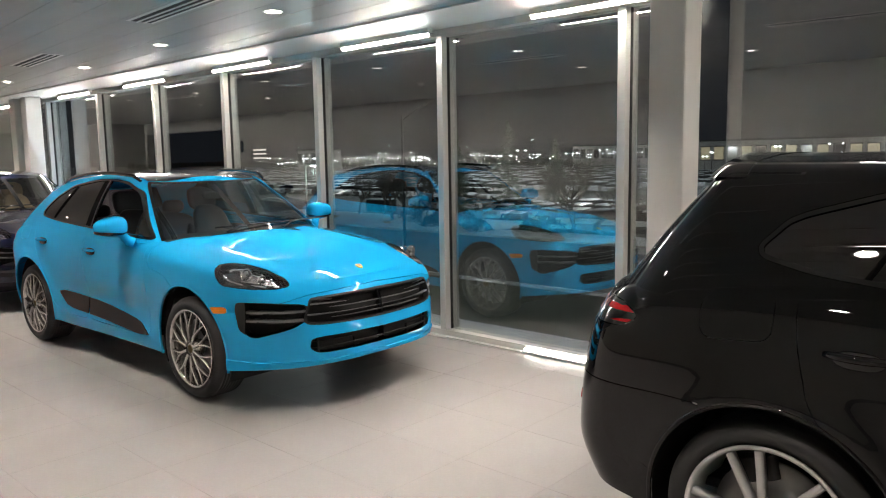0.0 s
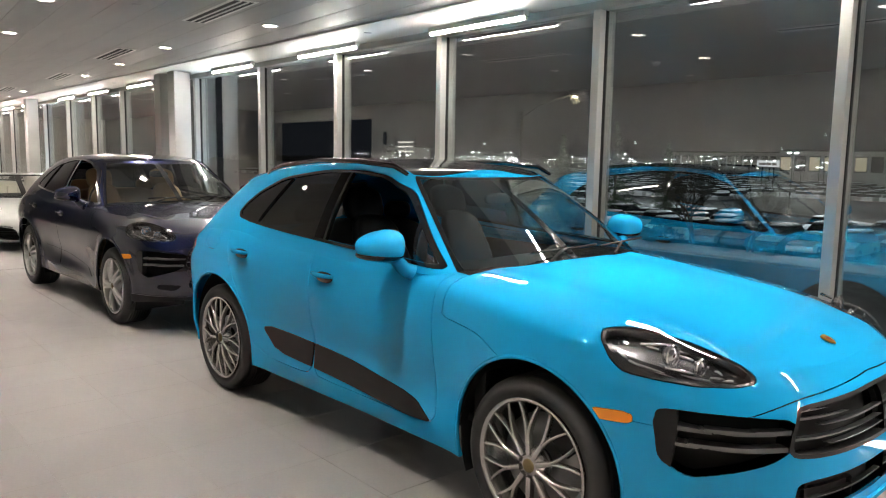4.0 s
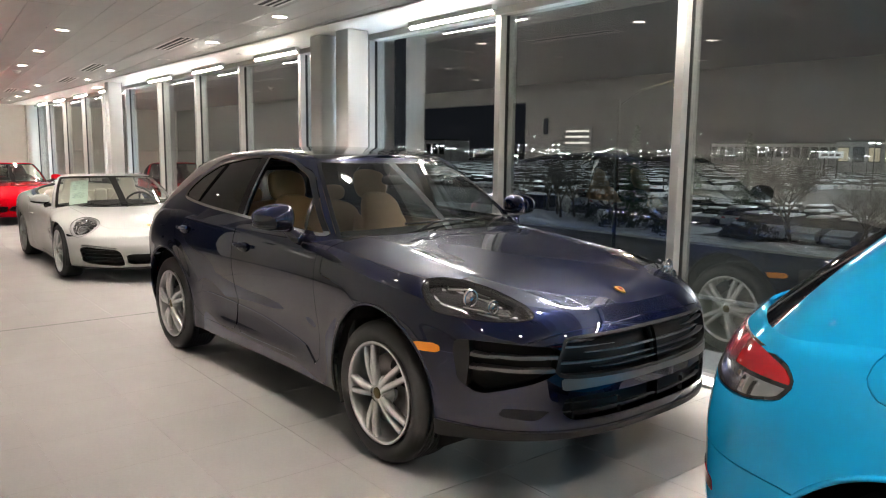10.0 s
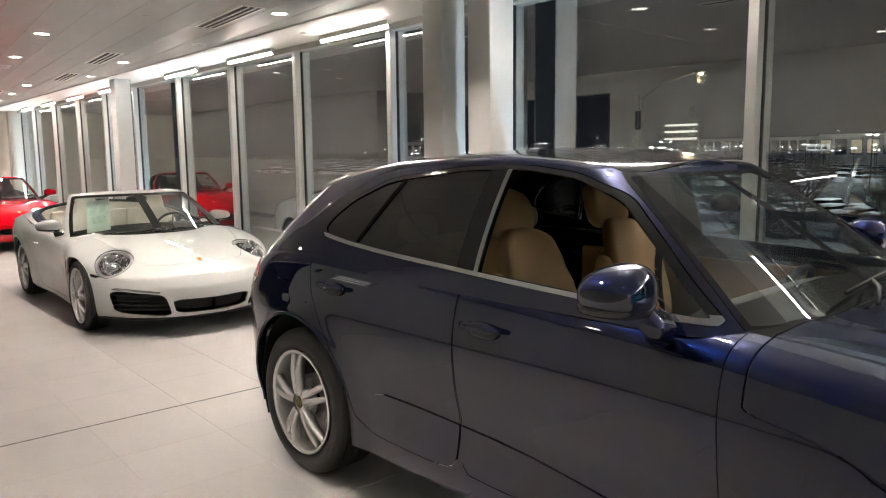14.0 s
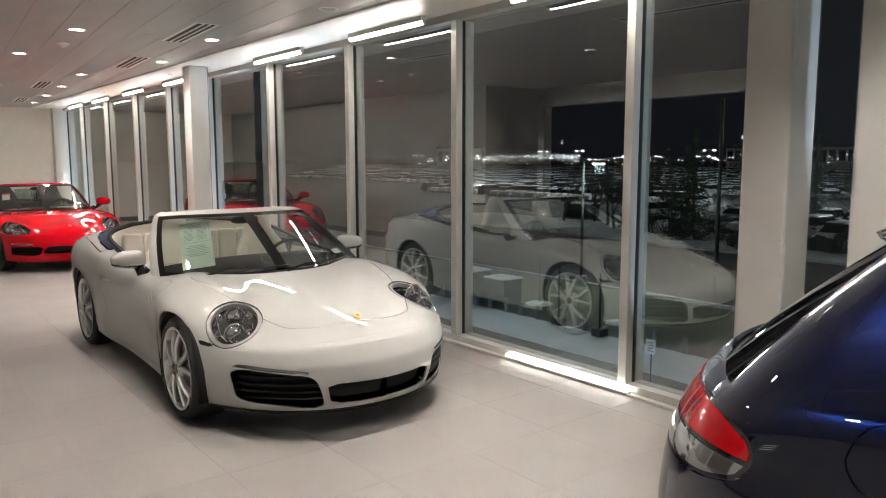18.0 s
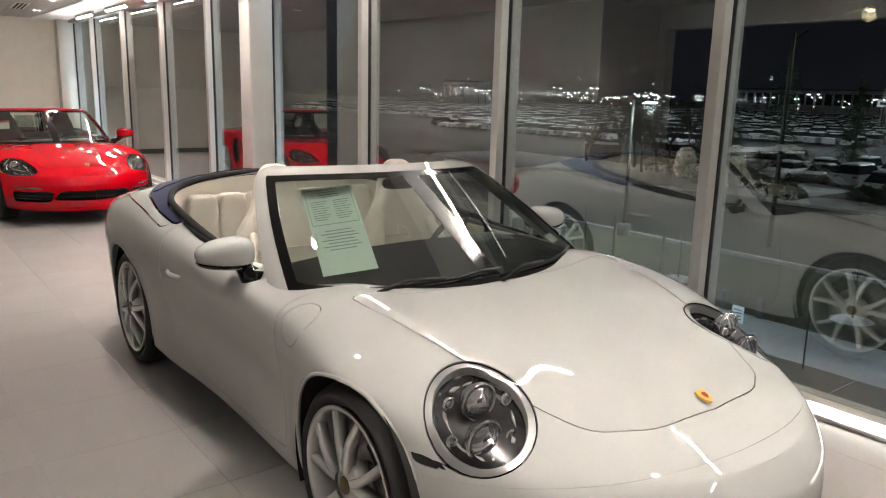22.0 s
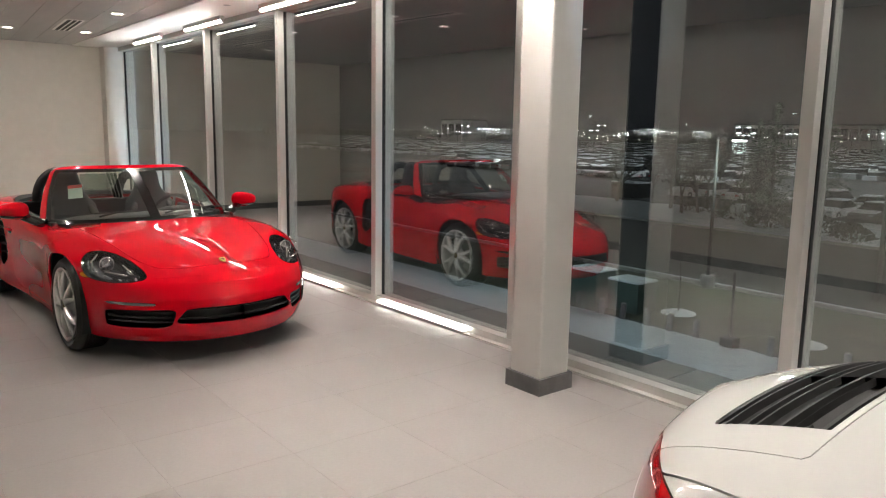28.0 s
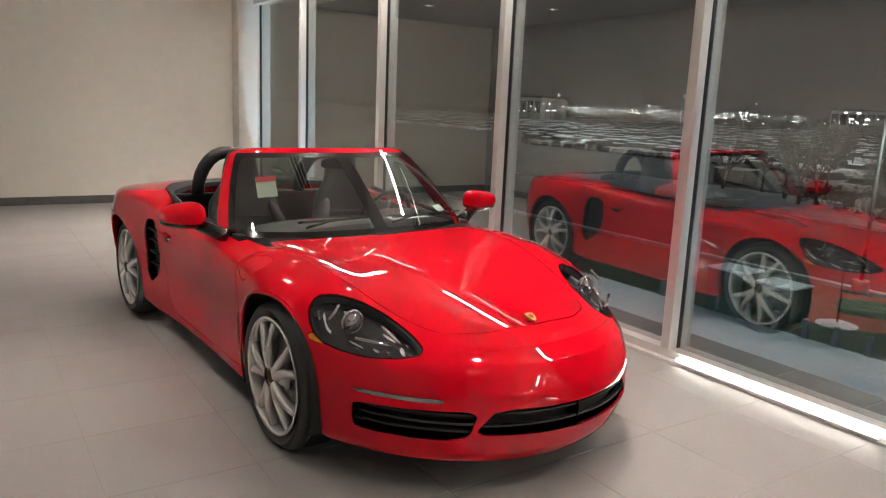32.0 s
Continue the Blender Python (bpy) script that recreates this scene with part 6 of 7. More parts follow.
    two("intake_back", shifted(i, -0.065), M_LINER, car, -0.065)
    slats("intake_slat", i, (0.255, 0.30, 0.345, 0.39) if kind == 0 else (0.305, 0.34, 0.375), 0.006, M_MATTB, car, 0.04, 0.02)
    two("running_light", dr, M_LENS, car, 0.012, "slim clear running light")
    lip = clip(bum, bum.v[:, 2] - 0.185)
    if kind == 0 and len(lip.t):
        sheet("front_lip", shifted(both(lip), 0.008), M_MATTB, car, 0.02, "black chin lip")
    if kind == 0:
        lamp_cluster(car, hl, "headlight", c, [(0.635, 0.672, 0.695, 0.052), (0.67, 0.597, 0.608, 0.054)] + [(0.652 - 0.899 * p - 0.275 * q, 0.634 - 0.437 * p + 0.566 * q, 0.652 + 0.778 * q, 0.014) for p, q in ((-0.085, 0.055), (0.085, 0.055), (-0.085, -0.055), (0.085, -0.055))], [], M_HOUSE, M_DISH, 0.022)
    else:
        lamp_cluster(car, hl, "headlight", c, [(0.69, 0.640, 0.66, 0.042)], [(0.63, 0.50, 0.665, 0.585, 0.43, 0.605), (0.74, 0.65, 0.73, 0.79, 0.64, 0.68), (0.62, 0.44, 0.60, 0.74, 0.52, 0.63)], M_HOUSE)
    two("side_marker", am, M_AMBER if kind else M_HOUSE, car, 0.01)
    for half in (tl, mirrored(tl)):
        sheet("tail_light", shifted(half, -0.002), M_REDL, car, 0.03, "red tail light lens")
    crest(car, 0, 0.31 if kind else 0.325, (0.665 if kind else 0.667), 22, 0.028)
    # windscreen
    K = clip(cabin(c), cabin(c).a[:, 0] - 1.03)
    K = clip(K, K.a[:, 1] - 1.16)
    ws, K = carve(K, np.maximum(np.maximum((K.a[:, 0] - 0.905) * 0.6, (-0.2 - K.a[:, 1])), (K.a[:, 1] - (0.945, 0.96)[kind]) * 0.5), 0.001)
    sheet("windscreen_frame", both(K), m_paint, car, 0.035)
    wsb = both(ws)
    d = band(wsb, 0.0)
    sheet("windscreen", clip(wsb, d - 0.042, 1), M_SCREEN, car, 0.0, "clear windscreen with a faint green tint")
    sheet("windscreen_border", clip(wsb, d - 0.042), M_GLOSSB, car, 0.004)
    dy = (-0.16, 0.0)[kind]

    def on_glass(x, up):
        near = wsb.v[np.abs(wsb.v[:, 0] - x) < 0.05]
        p = near[np.argmin(np.abs(near[:, 2] - near[:, 2].min() - up))]
        return Vector((x, float(p[1]) - 0.010, float(p[2]) + 0.013))
    if kind == 0:
        for x0, x1 in ((-0.54, 0.06), (0.02, 0.58)):
            w = empty("wiper")
            w.parent = car
            solid("blade", tube([on_glass(x0 + (x1 - x0) * k / 5, 0.014 + 0.005 * k) for k in range(6)], 0.007, 6), M_MATTB, w)
            solid("arm", tube([on_glass(x0 - 0.02, 0.0) + Vector((0, -0.02, 0.004)), on_glass(x0 + 0.14, 0.02) + Vector((0, -0.008, 0.016)), on_glass((x0 + x1) / 2, 0.030) + Vector((0, -0.004, 0.008))], 0.008, 6), M_MATTB, w)
    else:
        wipers(car, [((-0.42, 1.60, 0.875), (-0.12, 1.66, 0.90), (0.66, 0.05, 0.0)), ((0.10, 1.57, 0.88), (0.42, 1.69, 0.895), (0.58, 0.14, -0.01))])
    solid("rear_view_mirror", blob(0, 2.05, 1.17, 0.11, 0.018, 0.032, 3.0, 10, 18), M_BLACKP, car)
    for s in (-1, 1):
        handle(car, s, 2.68 if kind == 0 else 2.58, 0.685 if kind == 0 else 0.70, 0.862 if kind == 0 else 0.866, m_paint, 0.19)
        door_mirror(car, s, (0.875, 0.975)[kind], (1.97, 1.87)[kind], 0.932, m_paint, (0.115, 0.085, 0.066), (0.77, -0.08, -0.11), M_GLOSSB)
        solid("door_top", tube([(s * 0.752, 1.98, 0.842), (s * 0.762, 2.3, 0.862), (s * 0.757, 2.62, 0.885), (s * 0.74, 2.86, 0.91)], 0.016, 8), M_MATTB, car)
        box_part("door_lining", min(s * 0.70, s * 0.75), max(s * 0.70, s * 0.75), 1.70, 2.80, 0.28, 0.84, m_inner, car, 0.02)
        sports_seat(car, s * 0.36, 2.28, 0.36, m_seat)
    if kind == 1:
        for s in (-1, 1):
            arc = [(s * 0.36 + 0.19 * math.cos(t), 2.93, 0.90 + 0.27 * math.sin(t)) for t in np.linspace(0, math.pi, 14)]
            solid("roll_hoop", tube(arc, 0.042, 12), M_BLEATH, car, "black padded roll hoop")
        box_part("wind_deflector", -0.17, 0.17, 2.925, 2.935, 0.92, 1.14, M_SCREEN, car, 0.004)
        box_part("rear_bulkhead", -0.70, 0.70, 2.96, 3.02, 0.3, 0.90, M_BLEATH, car, 0.02)
    else:
        for s in (-1, 1):
            rest = empty("rear_seat_back")
            rest.parent = car
            for k in (-1, 0, 1):
                solid("panel", blob(s * 0.33 + 0.17 * k, 3.34, 0.76, 0.084, 0.045, 0.225, 6.0, 14, 24), m_seat, rest)
            solid("rear_seat_cushion", blob(s * 0.34, 3.10, 0.52, 0.26, 0.20, 0.07, 3.0), m_seat, car)
        box_part("rear_bulkhead", -0.66, 0.66, 3.42, 3.48, 0.3, 0.96, m_seat, car, 0.02)
        for s in (-1, 1):
            box_part("rear_side_lining", min(s * 0.68, s * 0.73), max(s * 0.68, s * 0.73), 2.80, 3.42, 0.3, 0.90, M_CLOTH, car, 0.02)
        solid("brake_light", blob(0, 4.06, 1.015, 0.06, 0.02, 0.02, 3.0, 10, 14), m_paint, car)
    solid("dashboard", blob(0, 1.84, 0.77, 0.70, 0.20, 0.10, 3.2), m_dash, car)
    solid("instrument_hood", blob(0.36, 1.90, 0.85, 0.20, 0.10, 0.05, 2.6), m_dash, car)
    solid("centre_console", blob(0, 2.25, 0.47, 0.11, 0.48, 0.13, 3.2), m_dash, car)
    steering_wheel(car, 0.36, 2.07, 0.82, -68)
    box_part("underbody", -0.60, 0.60, 0.85, L - 0.75, 0.17, 0.28, M_LINER, car, 0.04)
    box_part("cockpit_floor", -0.72, 0.72, 1.5, 3.06 + 0.4 * (kind == 0), 0.26, 0.30, M_DASH, car, 0.01)
    box_part("front_bulkhead", -0.70, 0.70, 1.5, 1.58, 0.28, 0.78, M_DASH, car, 0.02)
    add_wheels(car, c, style, m_rim)
    if kind == 0:
        a, b2, e = Vector((-0.473, 2.143, 1.150)), Vector((-0.277, 2.05, 1.180)), Vector((-0.40, 1.60, 0.885))
        g = e + (a - b2)
        note = solid("price_sheet", ([a, b2, e, g], [(0, 1, 2, 3)]), M_PAPER, car, "printed sheet behind the windscreen", False)
        nrm = (b2 - a).cross(e - b2).normalized() * 0.003
        nrm = nrm if nrm.y < 0 else -nrm

        def line(u0, u1, v0, v1):
            q = [a.lerp(b2, u).lerp(g.lerp(e, u), v) + nrm for u, v in ((u0, v0), (u1, v0), (u1, v1), (u0, v1))]
            solid("print", (q, [(0, 1, 2, 3)]), M_PRINT, note, "", False)
        line(0.05, 0.95, 0.035, 0.042)
        line(0.05, 0.95, 0.455, 0.462)
        line(0.05, 0.058, 0.035, 0.46)
        line(0.942, 0.95, 0.035, 0.46)
        for k in range(3):
            line(0.3, 0.7, 0.07 + 0.03 * k, 0.08 + 0.03 * k)
        for col in (0.12, 0.55):
            for k in range(9):
                line(col, col + 0.33 - 0.04 * (k % 3), 0.18 + 0.027 * k, 0.188 + 0.027 * k)
        for k in range(7):
            line(0.25 - 0.1 * (k % 2), 0.75 + 0.05 * (k % 3), 0.53 + 0.035 * k, 0.541 + 0.035 * k)
    else:
        q = [Vector((-0.53, 2.02, 1.10)), Vector((-0.43, 1.98, 1.11)), Vector((-0.455, 1.88, 1.01)), Vector((-0.555, 1.92, 1.0))]
        solid("price_tag", (q, [(0, 1, 2, 3)]), M_PAPER, car, "small printed tag behind the windscreen", False)
        o = Vector((0, -0.003, 0.002))
        solid("tag_header", ([q[0] + o, q[1] + o, q[1].lerp(q[2], 0.25) + o, q[0].lerp(q[3], 0.25) + o], [(0, 1, 2, 3)]), M_STICKR, car, "", False)
        solid("dash_paper", ([(0.18, 1.70, 0.868), (0.48, 1.74, 0.868), (0.44, 1.86, 0.872), (0.20, 1.84, 0.872)], [(0, 1, 2, 3)]), M_PAPERW, car, "white papers on the dashboard", False)
    solid("screen_sticker", ([(0.50, 1.69 + dy, 0.905), (0.58, 1.73 + dy, 0.905), (0.565, 1.775 + dy, 0.935), (0.485, 1.735 + dy, 0.935)], [(0, 1, 2, 3)]), M_PAPERW, car, "", False)
    return car


blue = suv("compact_suv", (3.56, 3.125, 0), P_BLUE, "glossy bright blue compact suv with multi-spoke wheels", "lattice", M_RIM_GREY, M_BLEATH, M_DASH, M_GLOSSB, "black", True)
blue.rotation_euler = (0, 0, radians(1.2))
navy = suv("compact_suv", (3.576, 8.59, 0), P_NAVY, "navy metallic compact suv with tan seats and an open window", "twin", M_RIM_SILVER, M_TAN, M_TAN, M_CHROME, "body", False, spec=dict(suv_spec(), rim_r=0.268))
navy.rotation_euler = (0, 0, radians(1.9))
black = suv("large_suv", (3.56, -3.85, 0), P_BLACK, "glossy black suv with a red tail light strip", "double", M_RIM_SILVER, M_BLEATH, M_DASH, M_GLOSSB, "", True, spec=large_spec())
white = roadster("convertible_car", (3.436, 15.718, 0), -0.3, P_WHITE, "white convertible with round headlights and a folded navy hood", 0, "ten", M_RIM_SILVER, M_CREAM, M_CREAM, M_DASHT)
white.scale = (1.06, 1, 1)
roadster("convertible_car", (3.478, 23.91, 0), 3.4, P_RED, "glossy red open two-seater with black side intakes", 1, "vee", M_RIM_SILVER, M_BLEATH, M_BLEATH, M_DASH)


# ---- outdoors: a snowy car park one storey below ----
GZ = -4.2
M_GROUND = mat("wet_winter_asphalt", (0.05, 0.05, 0.05), 0.9, 0.0, 0.0, 0.2)
vary(M_GROUND, 0.06, (0.045, 0.045, 0.047), (0.16, 0.165, 0.17), 6.0, None, 1.3)
M_ROAD = mat("dark_wet_road", (0.045, 0.044, 0.043), 0.85, 0.0, 0.0, 0.2)
vary(M_ROAD, 0.12, (0.036, 0.035, 0.034), (0.075, 0.073, 0.070), 5.0, (1.0, 0.25, 1.0), 3.0)
bump(M_ROAD, 30.0, 0.3, 0.01)
M_SNOW = mat("trodden_snow", (0.72, 0.75, 0.80), 0.75)
vary(M_SNOW, 0.7, (0.55, 0.59, 0.64), (0.80, 0.83, 0.87), 5.0, None, 6.0)
bump(M_SNOW, 3.0, 0.5, 0.08)
M_CARSNOW = mat("snow_on_cars", (0.74, 0.77, 0.80), 0.7)
M_GRASS = mat("winter_grass", (0.06, 0.065, 0.035), 0.9)
vary(M_GRASS, 1.4, (0.035, 0.040, 0.020), (0.11, 0.11, 0.065), 6.0, None, 14.0)
bump(M_GRASS, 40.0, 0.6, 0.03)
M_SLAB = mat("dark_paving_slab", (0.075, 0.073, 0.072), 0.6)
vary(M_SLAB, 0.8, (0.06, 0.058, 0.058), (0.10, 0.098, 0.096), 4.0, None, 9.0)
M_KERB = mat("concrete_kerb", (0.34, 0.33, 0.31), 0.8)
vary(M_KERB, 3.0, (0.28, 0.27, 0.26), (0.40, 0.39, 0.37))
M_BARK = mat("grey_bark", (0.07, 0.06, 0.05), 0.9)
vary(M_BARK, 6.0, (0.045, 0.038, 0.032), (0.11, 0.095, 0.08), 4.0, (1.0, 1.0, 0.2))
M_NEEDLE = mat("evergreen_needles", (0.03, 0.06, 0.03), 0.7)
M_BUSH = mat("dark_evergreen_shrub", (0.03, 0.04, 0.022), 0.8)
M_POLE = mat("dark_bronze_pole", (0.03, 0.03, 0.029), 0.8, 0.2, 0.0, 0.2)
M_HEAD = glow("lit_car_park_lamp", (0.90, 0.96, 1.0), 60.0)
M_WARM = glow("lit_street_lamp", (1.0, 0.74, 0.42), 90.0)
M_OGREEN = mat("green_utility_box", (0.03, 0.055, 0.04), 0.5)
M_FACADE = mat("pale_facade", (0.36, 0.35, 0.33), 0.8)
vary(M_FACADE, 0.3, (0.32, 0.31, 0.30), (0.40, 0.39, 0.37))
M_LITWIN = glow("lit_shop_window", (1.0, 0.86, 0.58), 0.4)
M_SIGN = glow("lit_sign_face", (0.92, 0.97, 1.0), 0.7)
M_CARGL = mat("dark_car_glass", (0.01, 0.012, 0.014), 0.08)
M_BOARD = mat("white_sign_board", (0.7, 0.7, 0.68), 0.5)
worldly(M_SLAB, 0.12)


def tinted(m, low, high):
    """Each small piece of a joined mesh takes its own tone."""
    g = node(m, "ShaderNodeNewGeometry")
    r = m.node_tree.nodes.new("ShaderNodeValToRGB")
    r.color_ramp.elements[0].color, r.color_ramp.elements[1].color = (*low, 1), (*high, 1)
    link(m, g.outputs["Random Per Island"], r.inputs[0])
    link(m, r.outputs[0], bsdf(m).inputs["Base Color"])


tinted(M_NEEDLE, (0.018, 0.040, 0.020), (0.055, 0.105, 0.045))
tinted(M_BUSH, (0.016, 0.022, 0.012), (0.050, 0.056, 0.034))


def spread(name, x0, x1, y0, y1, z0, z1, material, label, category, lump=0.0, step=1.0, seed=1):
    """A strip of ground with a lumpy top and a lower rim."""
    nx, ny = max(2, int((x1 - x0) / step) + 1), max(2, int((y1 - y0) / step) + 1)
    v, f = [], []
    for i in range(nx):
        for j in range(ny):
            x, y = x0 + (x1 - x0) * i / (nx - 1), y0 + (y1 - y0) * j / (ny - 1)
            rim = i in (0, nx - 1) or j in (0, ny - 1)
            w = noise.noise(Vector((x * 0.6, y * 0.6, seed)))
            if rim and lump:
                x += 0.5 * lump * noise.noise(Vector((x, y * 1.7, seed + 5))) * 4
            v.append((x, y, z0 if rim else z1 + lump * w))
    for i in range(nx - 1):
        for j in range(ny - 1):
            f.append((i * ny + j, (i + 1) * ny + j, (i + 1) * ny + j + 1, i * ny + j + 1))
    return tagged(new(name, mesh_of(name, v, f, material, True)), label, category, "", "structure")


def outdoors():
    structure("wall_lower_storey", box_bm(5.15, 5.41, Y0, Y1 + 0.2, GZ - 0.5, -0.302), M_FACADE, "pale wall of the storey below", "wall")
    structure("ground", box_bm(5.6, 1600, -900, 1500, GZ - 0.5, GZ), M_GROUND, "dark wet asphalt of the car park with thin snow", "ground")
    spread("snow_strip", 17.4, 20.3, -8, 60, GZ - 0.01, GZ + 0.07, M_SNOW, "bluish strip of trodden snow beside the paving", "snow", 0.03, 0.4)
    spread("lawn", 20.3, 27.2, -8, 60, GZ - 0.01, GZ + 0.06, M_GRASS, "dull winter grass verge", "lawn", 0.02, 0.5)
    structure("kerb_road", box_bm(27.22, 27.4, -8, 64, GZ, GZ + 0.12, 0.015), M_KERB, "concrete kerb along the road", "kerb")
    spread("snow_bank", 27.4, 28.1, -8, 64, GZ - 0.01, GZ + 0.05, M_SNOW, "thin line of ploughed snow along the kerb", "snow", 0.03, 0.3, 3)
    structure("road", box_bm(28.2, 43.0, -60, 140, GZ - 0.1, GZ + 0.008), M_ROAD, "dark wet road with tyre tracks", "road")
    structure("kerb_lot", box_bm(43.2, 43.4, -40, 74, GZ, GZ + 0.13, 0.015), M_KERB, "concrete kerb beside the snowy verge", "kerb")
    spread("snow_verge", 43.4, 54.4, 36.7, 71.5, GZ - 0.01, GZ + 0.22, M_SNOW, "snowy verge planted with shrubs and bare trees", "snow", 0.10, 0.8, 7)
    spread("snow_verge", 43.4, 48.3, -16, 36.7, GZ - 0.01, GZ + 0.16, M_SNOW, "snowy verge beside the parked cars", "snow", 0.08, 0.8, 9)
    spread("snow_bank", 78.0, 79.6, 84, 170, GZ - 0.01, GZ + 0.25, M_SNOW, "low bank of ploughed snow along the car park", "snow", 0.10, 0.8, 11)
    # paving slabs with snow in the joints
    base = structure("pavement", box_bm(5.7, 17.4, -8, 60, GZ, GZ + 0.012), M_SNOW, "dark paving slabs with snow in the joints", "pavement")
    me = mesh_of("slab", *boxes([(-0.73, 0.73, -0.98, 0.98, 0.0, 0.018)]), M_SLAB)
    for i in range(7):
        for j in range(-7, 26):
            x, y = 7.85 + 1.5 * i, 6 + 2.0 * j + (1.0 if i % 2 else 0.0)
            ob = part_me("slab", me, base)
            ob.location = (x, y, GZ + 0.008)


outdoors()


def parked_car(kind, material, snow):
    """A simple parked car, nose towards -x, on the ground at its middle; kind 0 saloon, 1 tall."""
    L, W = (4.6, 4.7)[kind], 0.90
    roofz, hip = (1.42, 1.70)[kind], (0.88, 1.02)[kind]
    car = tagged(empty("parked_car"), "parked car with snow on its roof and bonnet", "car", "cars in the snowy car park")
    prof = [(-L / 2, 0.42), (-L / 2 + 0.02, 0.66), (-L / 2 + 0.15, 0.76), (-L / 2 + 1.15, hip), (L / 2 - 0.75 * (1 - kind) - 0.1, hip + 0.04), (L / 2 - 0.03, hip - 0.04), (L / 2, 0.6), (L / 2 - 0.05, 0.34), (-L / 2 + 0.06, 0.28)]

    def slab(pts, w0, w1):
        n = len(pts)
        zs = [z for _, z in pts]
        lo, hi = min(zs), max(zs)

        def w(z):
            return w0 + (w1 - w0) * ((z - lo) / (hi - lo))**2
        v = [(x, -w(z), z) for x, z in pts] + [(x, w(z), z) for x, z in pts]
        f = [tuple(range(n)), tuple(range(2 * n - 1, n - 1, -1))] + [(i, n + i, n + (i + 1) % n, (i + 1) % n) for i in range(n)]
        return v, f
    part_me("body", mesh_of("body", *slab(prof, W, W - 0.08), material), car)
    a, b = -L / 2 + 1.15, (L / 2 - 0.75, L / 2 - 0.12)[kind]
    green = [(a, hip - 0.01), (a + 0.75, roofz - 0.06), (b - (0.75, 0.35)[kind], roofz - 0.06), (b, hip + 0.03)]
    part_me("windows", mesh_of("windows", *slab(green, W - 0.09, 0.60), M_CARGL), car, "dark window glass")
    roof = [(a + 0.68, roofz - 0.065), (a + 0.85, roofz), (b - (0.85, 0.42)[kind], roofz), (b - (0.68, 0.28)[kind], roofz - 0.065)]
    part_me("roof", mesh_of("roof", *slab(roof, 0.62, 0.58), material), car)
    if snow:
        cap = [(a + 0.72, roofz + 0.002), (a + 0.9, roofz + 0.07), (b - (0.9, 0.45)[kind], roofz + 0.06), (b - (0.72, 0.33)[kind], roofz + 0.002)]
        part_me("roof_snow", mesh_of("roof_snow", *slab(cap, 0.60, 0.52), M_CARSNOW), car, "snow on the roof")
        cap = [(-L / 2 + 0.16, 0.775), (-L / 2 + 0.25, 0.83), (a - 0.05, hip + 0.06), (a + 0.12, hip + 0.06), (a + 0.1, hip + 0.01)]
        part_me("bonnet_snow", mesh_of("bonnet_snow", *slab(cap, 0.82, 0.78), M_CARSNOW), car, "snow on the bonnet")
        if kind == 0:
            cap = [(b - 0.1, hip + 0.05), (b + 0.05, hip + 0.09), (L / 2 - 0.1, hip + 0.07), (L / 2 - 0.06, hip + 0.01)]
            part_me("boot_snow", mesh_of("boot_snow", *slab(cap, 0.80, 0.76), M_CARSNOW), car, "snow on the boot")
    ring = lathe([(0.16, 0.1), (0.33, 0.1), (0.34, 0.08), (0.34, -0.1), (0.16, -0.1)], 14)
    wm = mesh_of("wheel", [(y, x, z) for x, y, z in ring[0]], ring[1], M_TYRE)
    for sx in (-1.38, 1.38):
        for sy in (-0.80, 0.80):
            part_me("wheel", wm, car, "", pose(sx, sy, 0.34))
    for sy in (-0.62, 0.62):
        part_me("headlight", mesh_of("headlight", *boxes([(-L / 2 - 0.004, -L / 2 + 0.08, sy - 0.16, sy + 0.16, 0.62, 0.72)]), M_LENS), car)
        part_me("tail_light", mesh_of("tail_light", *boxes([(L / 2 - 0.1, L / 2 + 0.003, sy - 0.15, sy + 0.15, hip - 0.22, hip - 0.08)]), M_REDL), car)
    return car


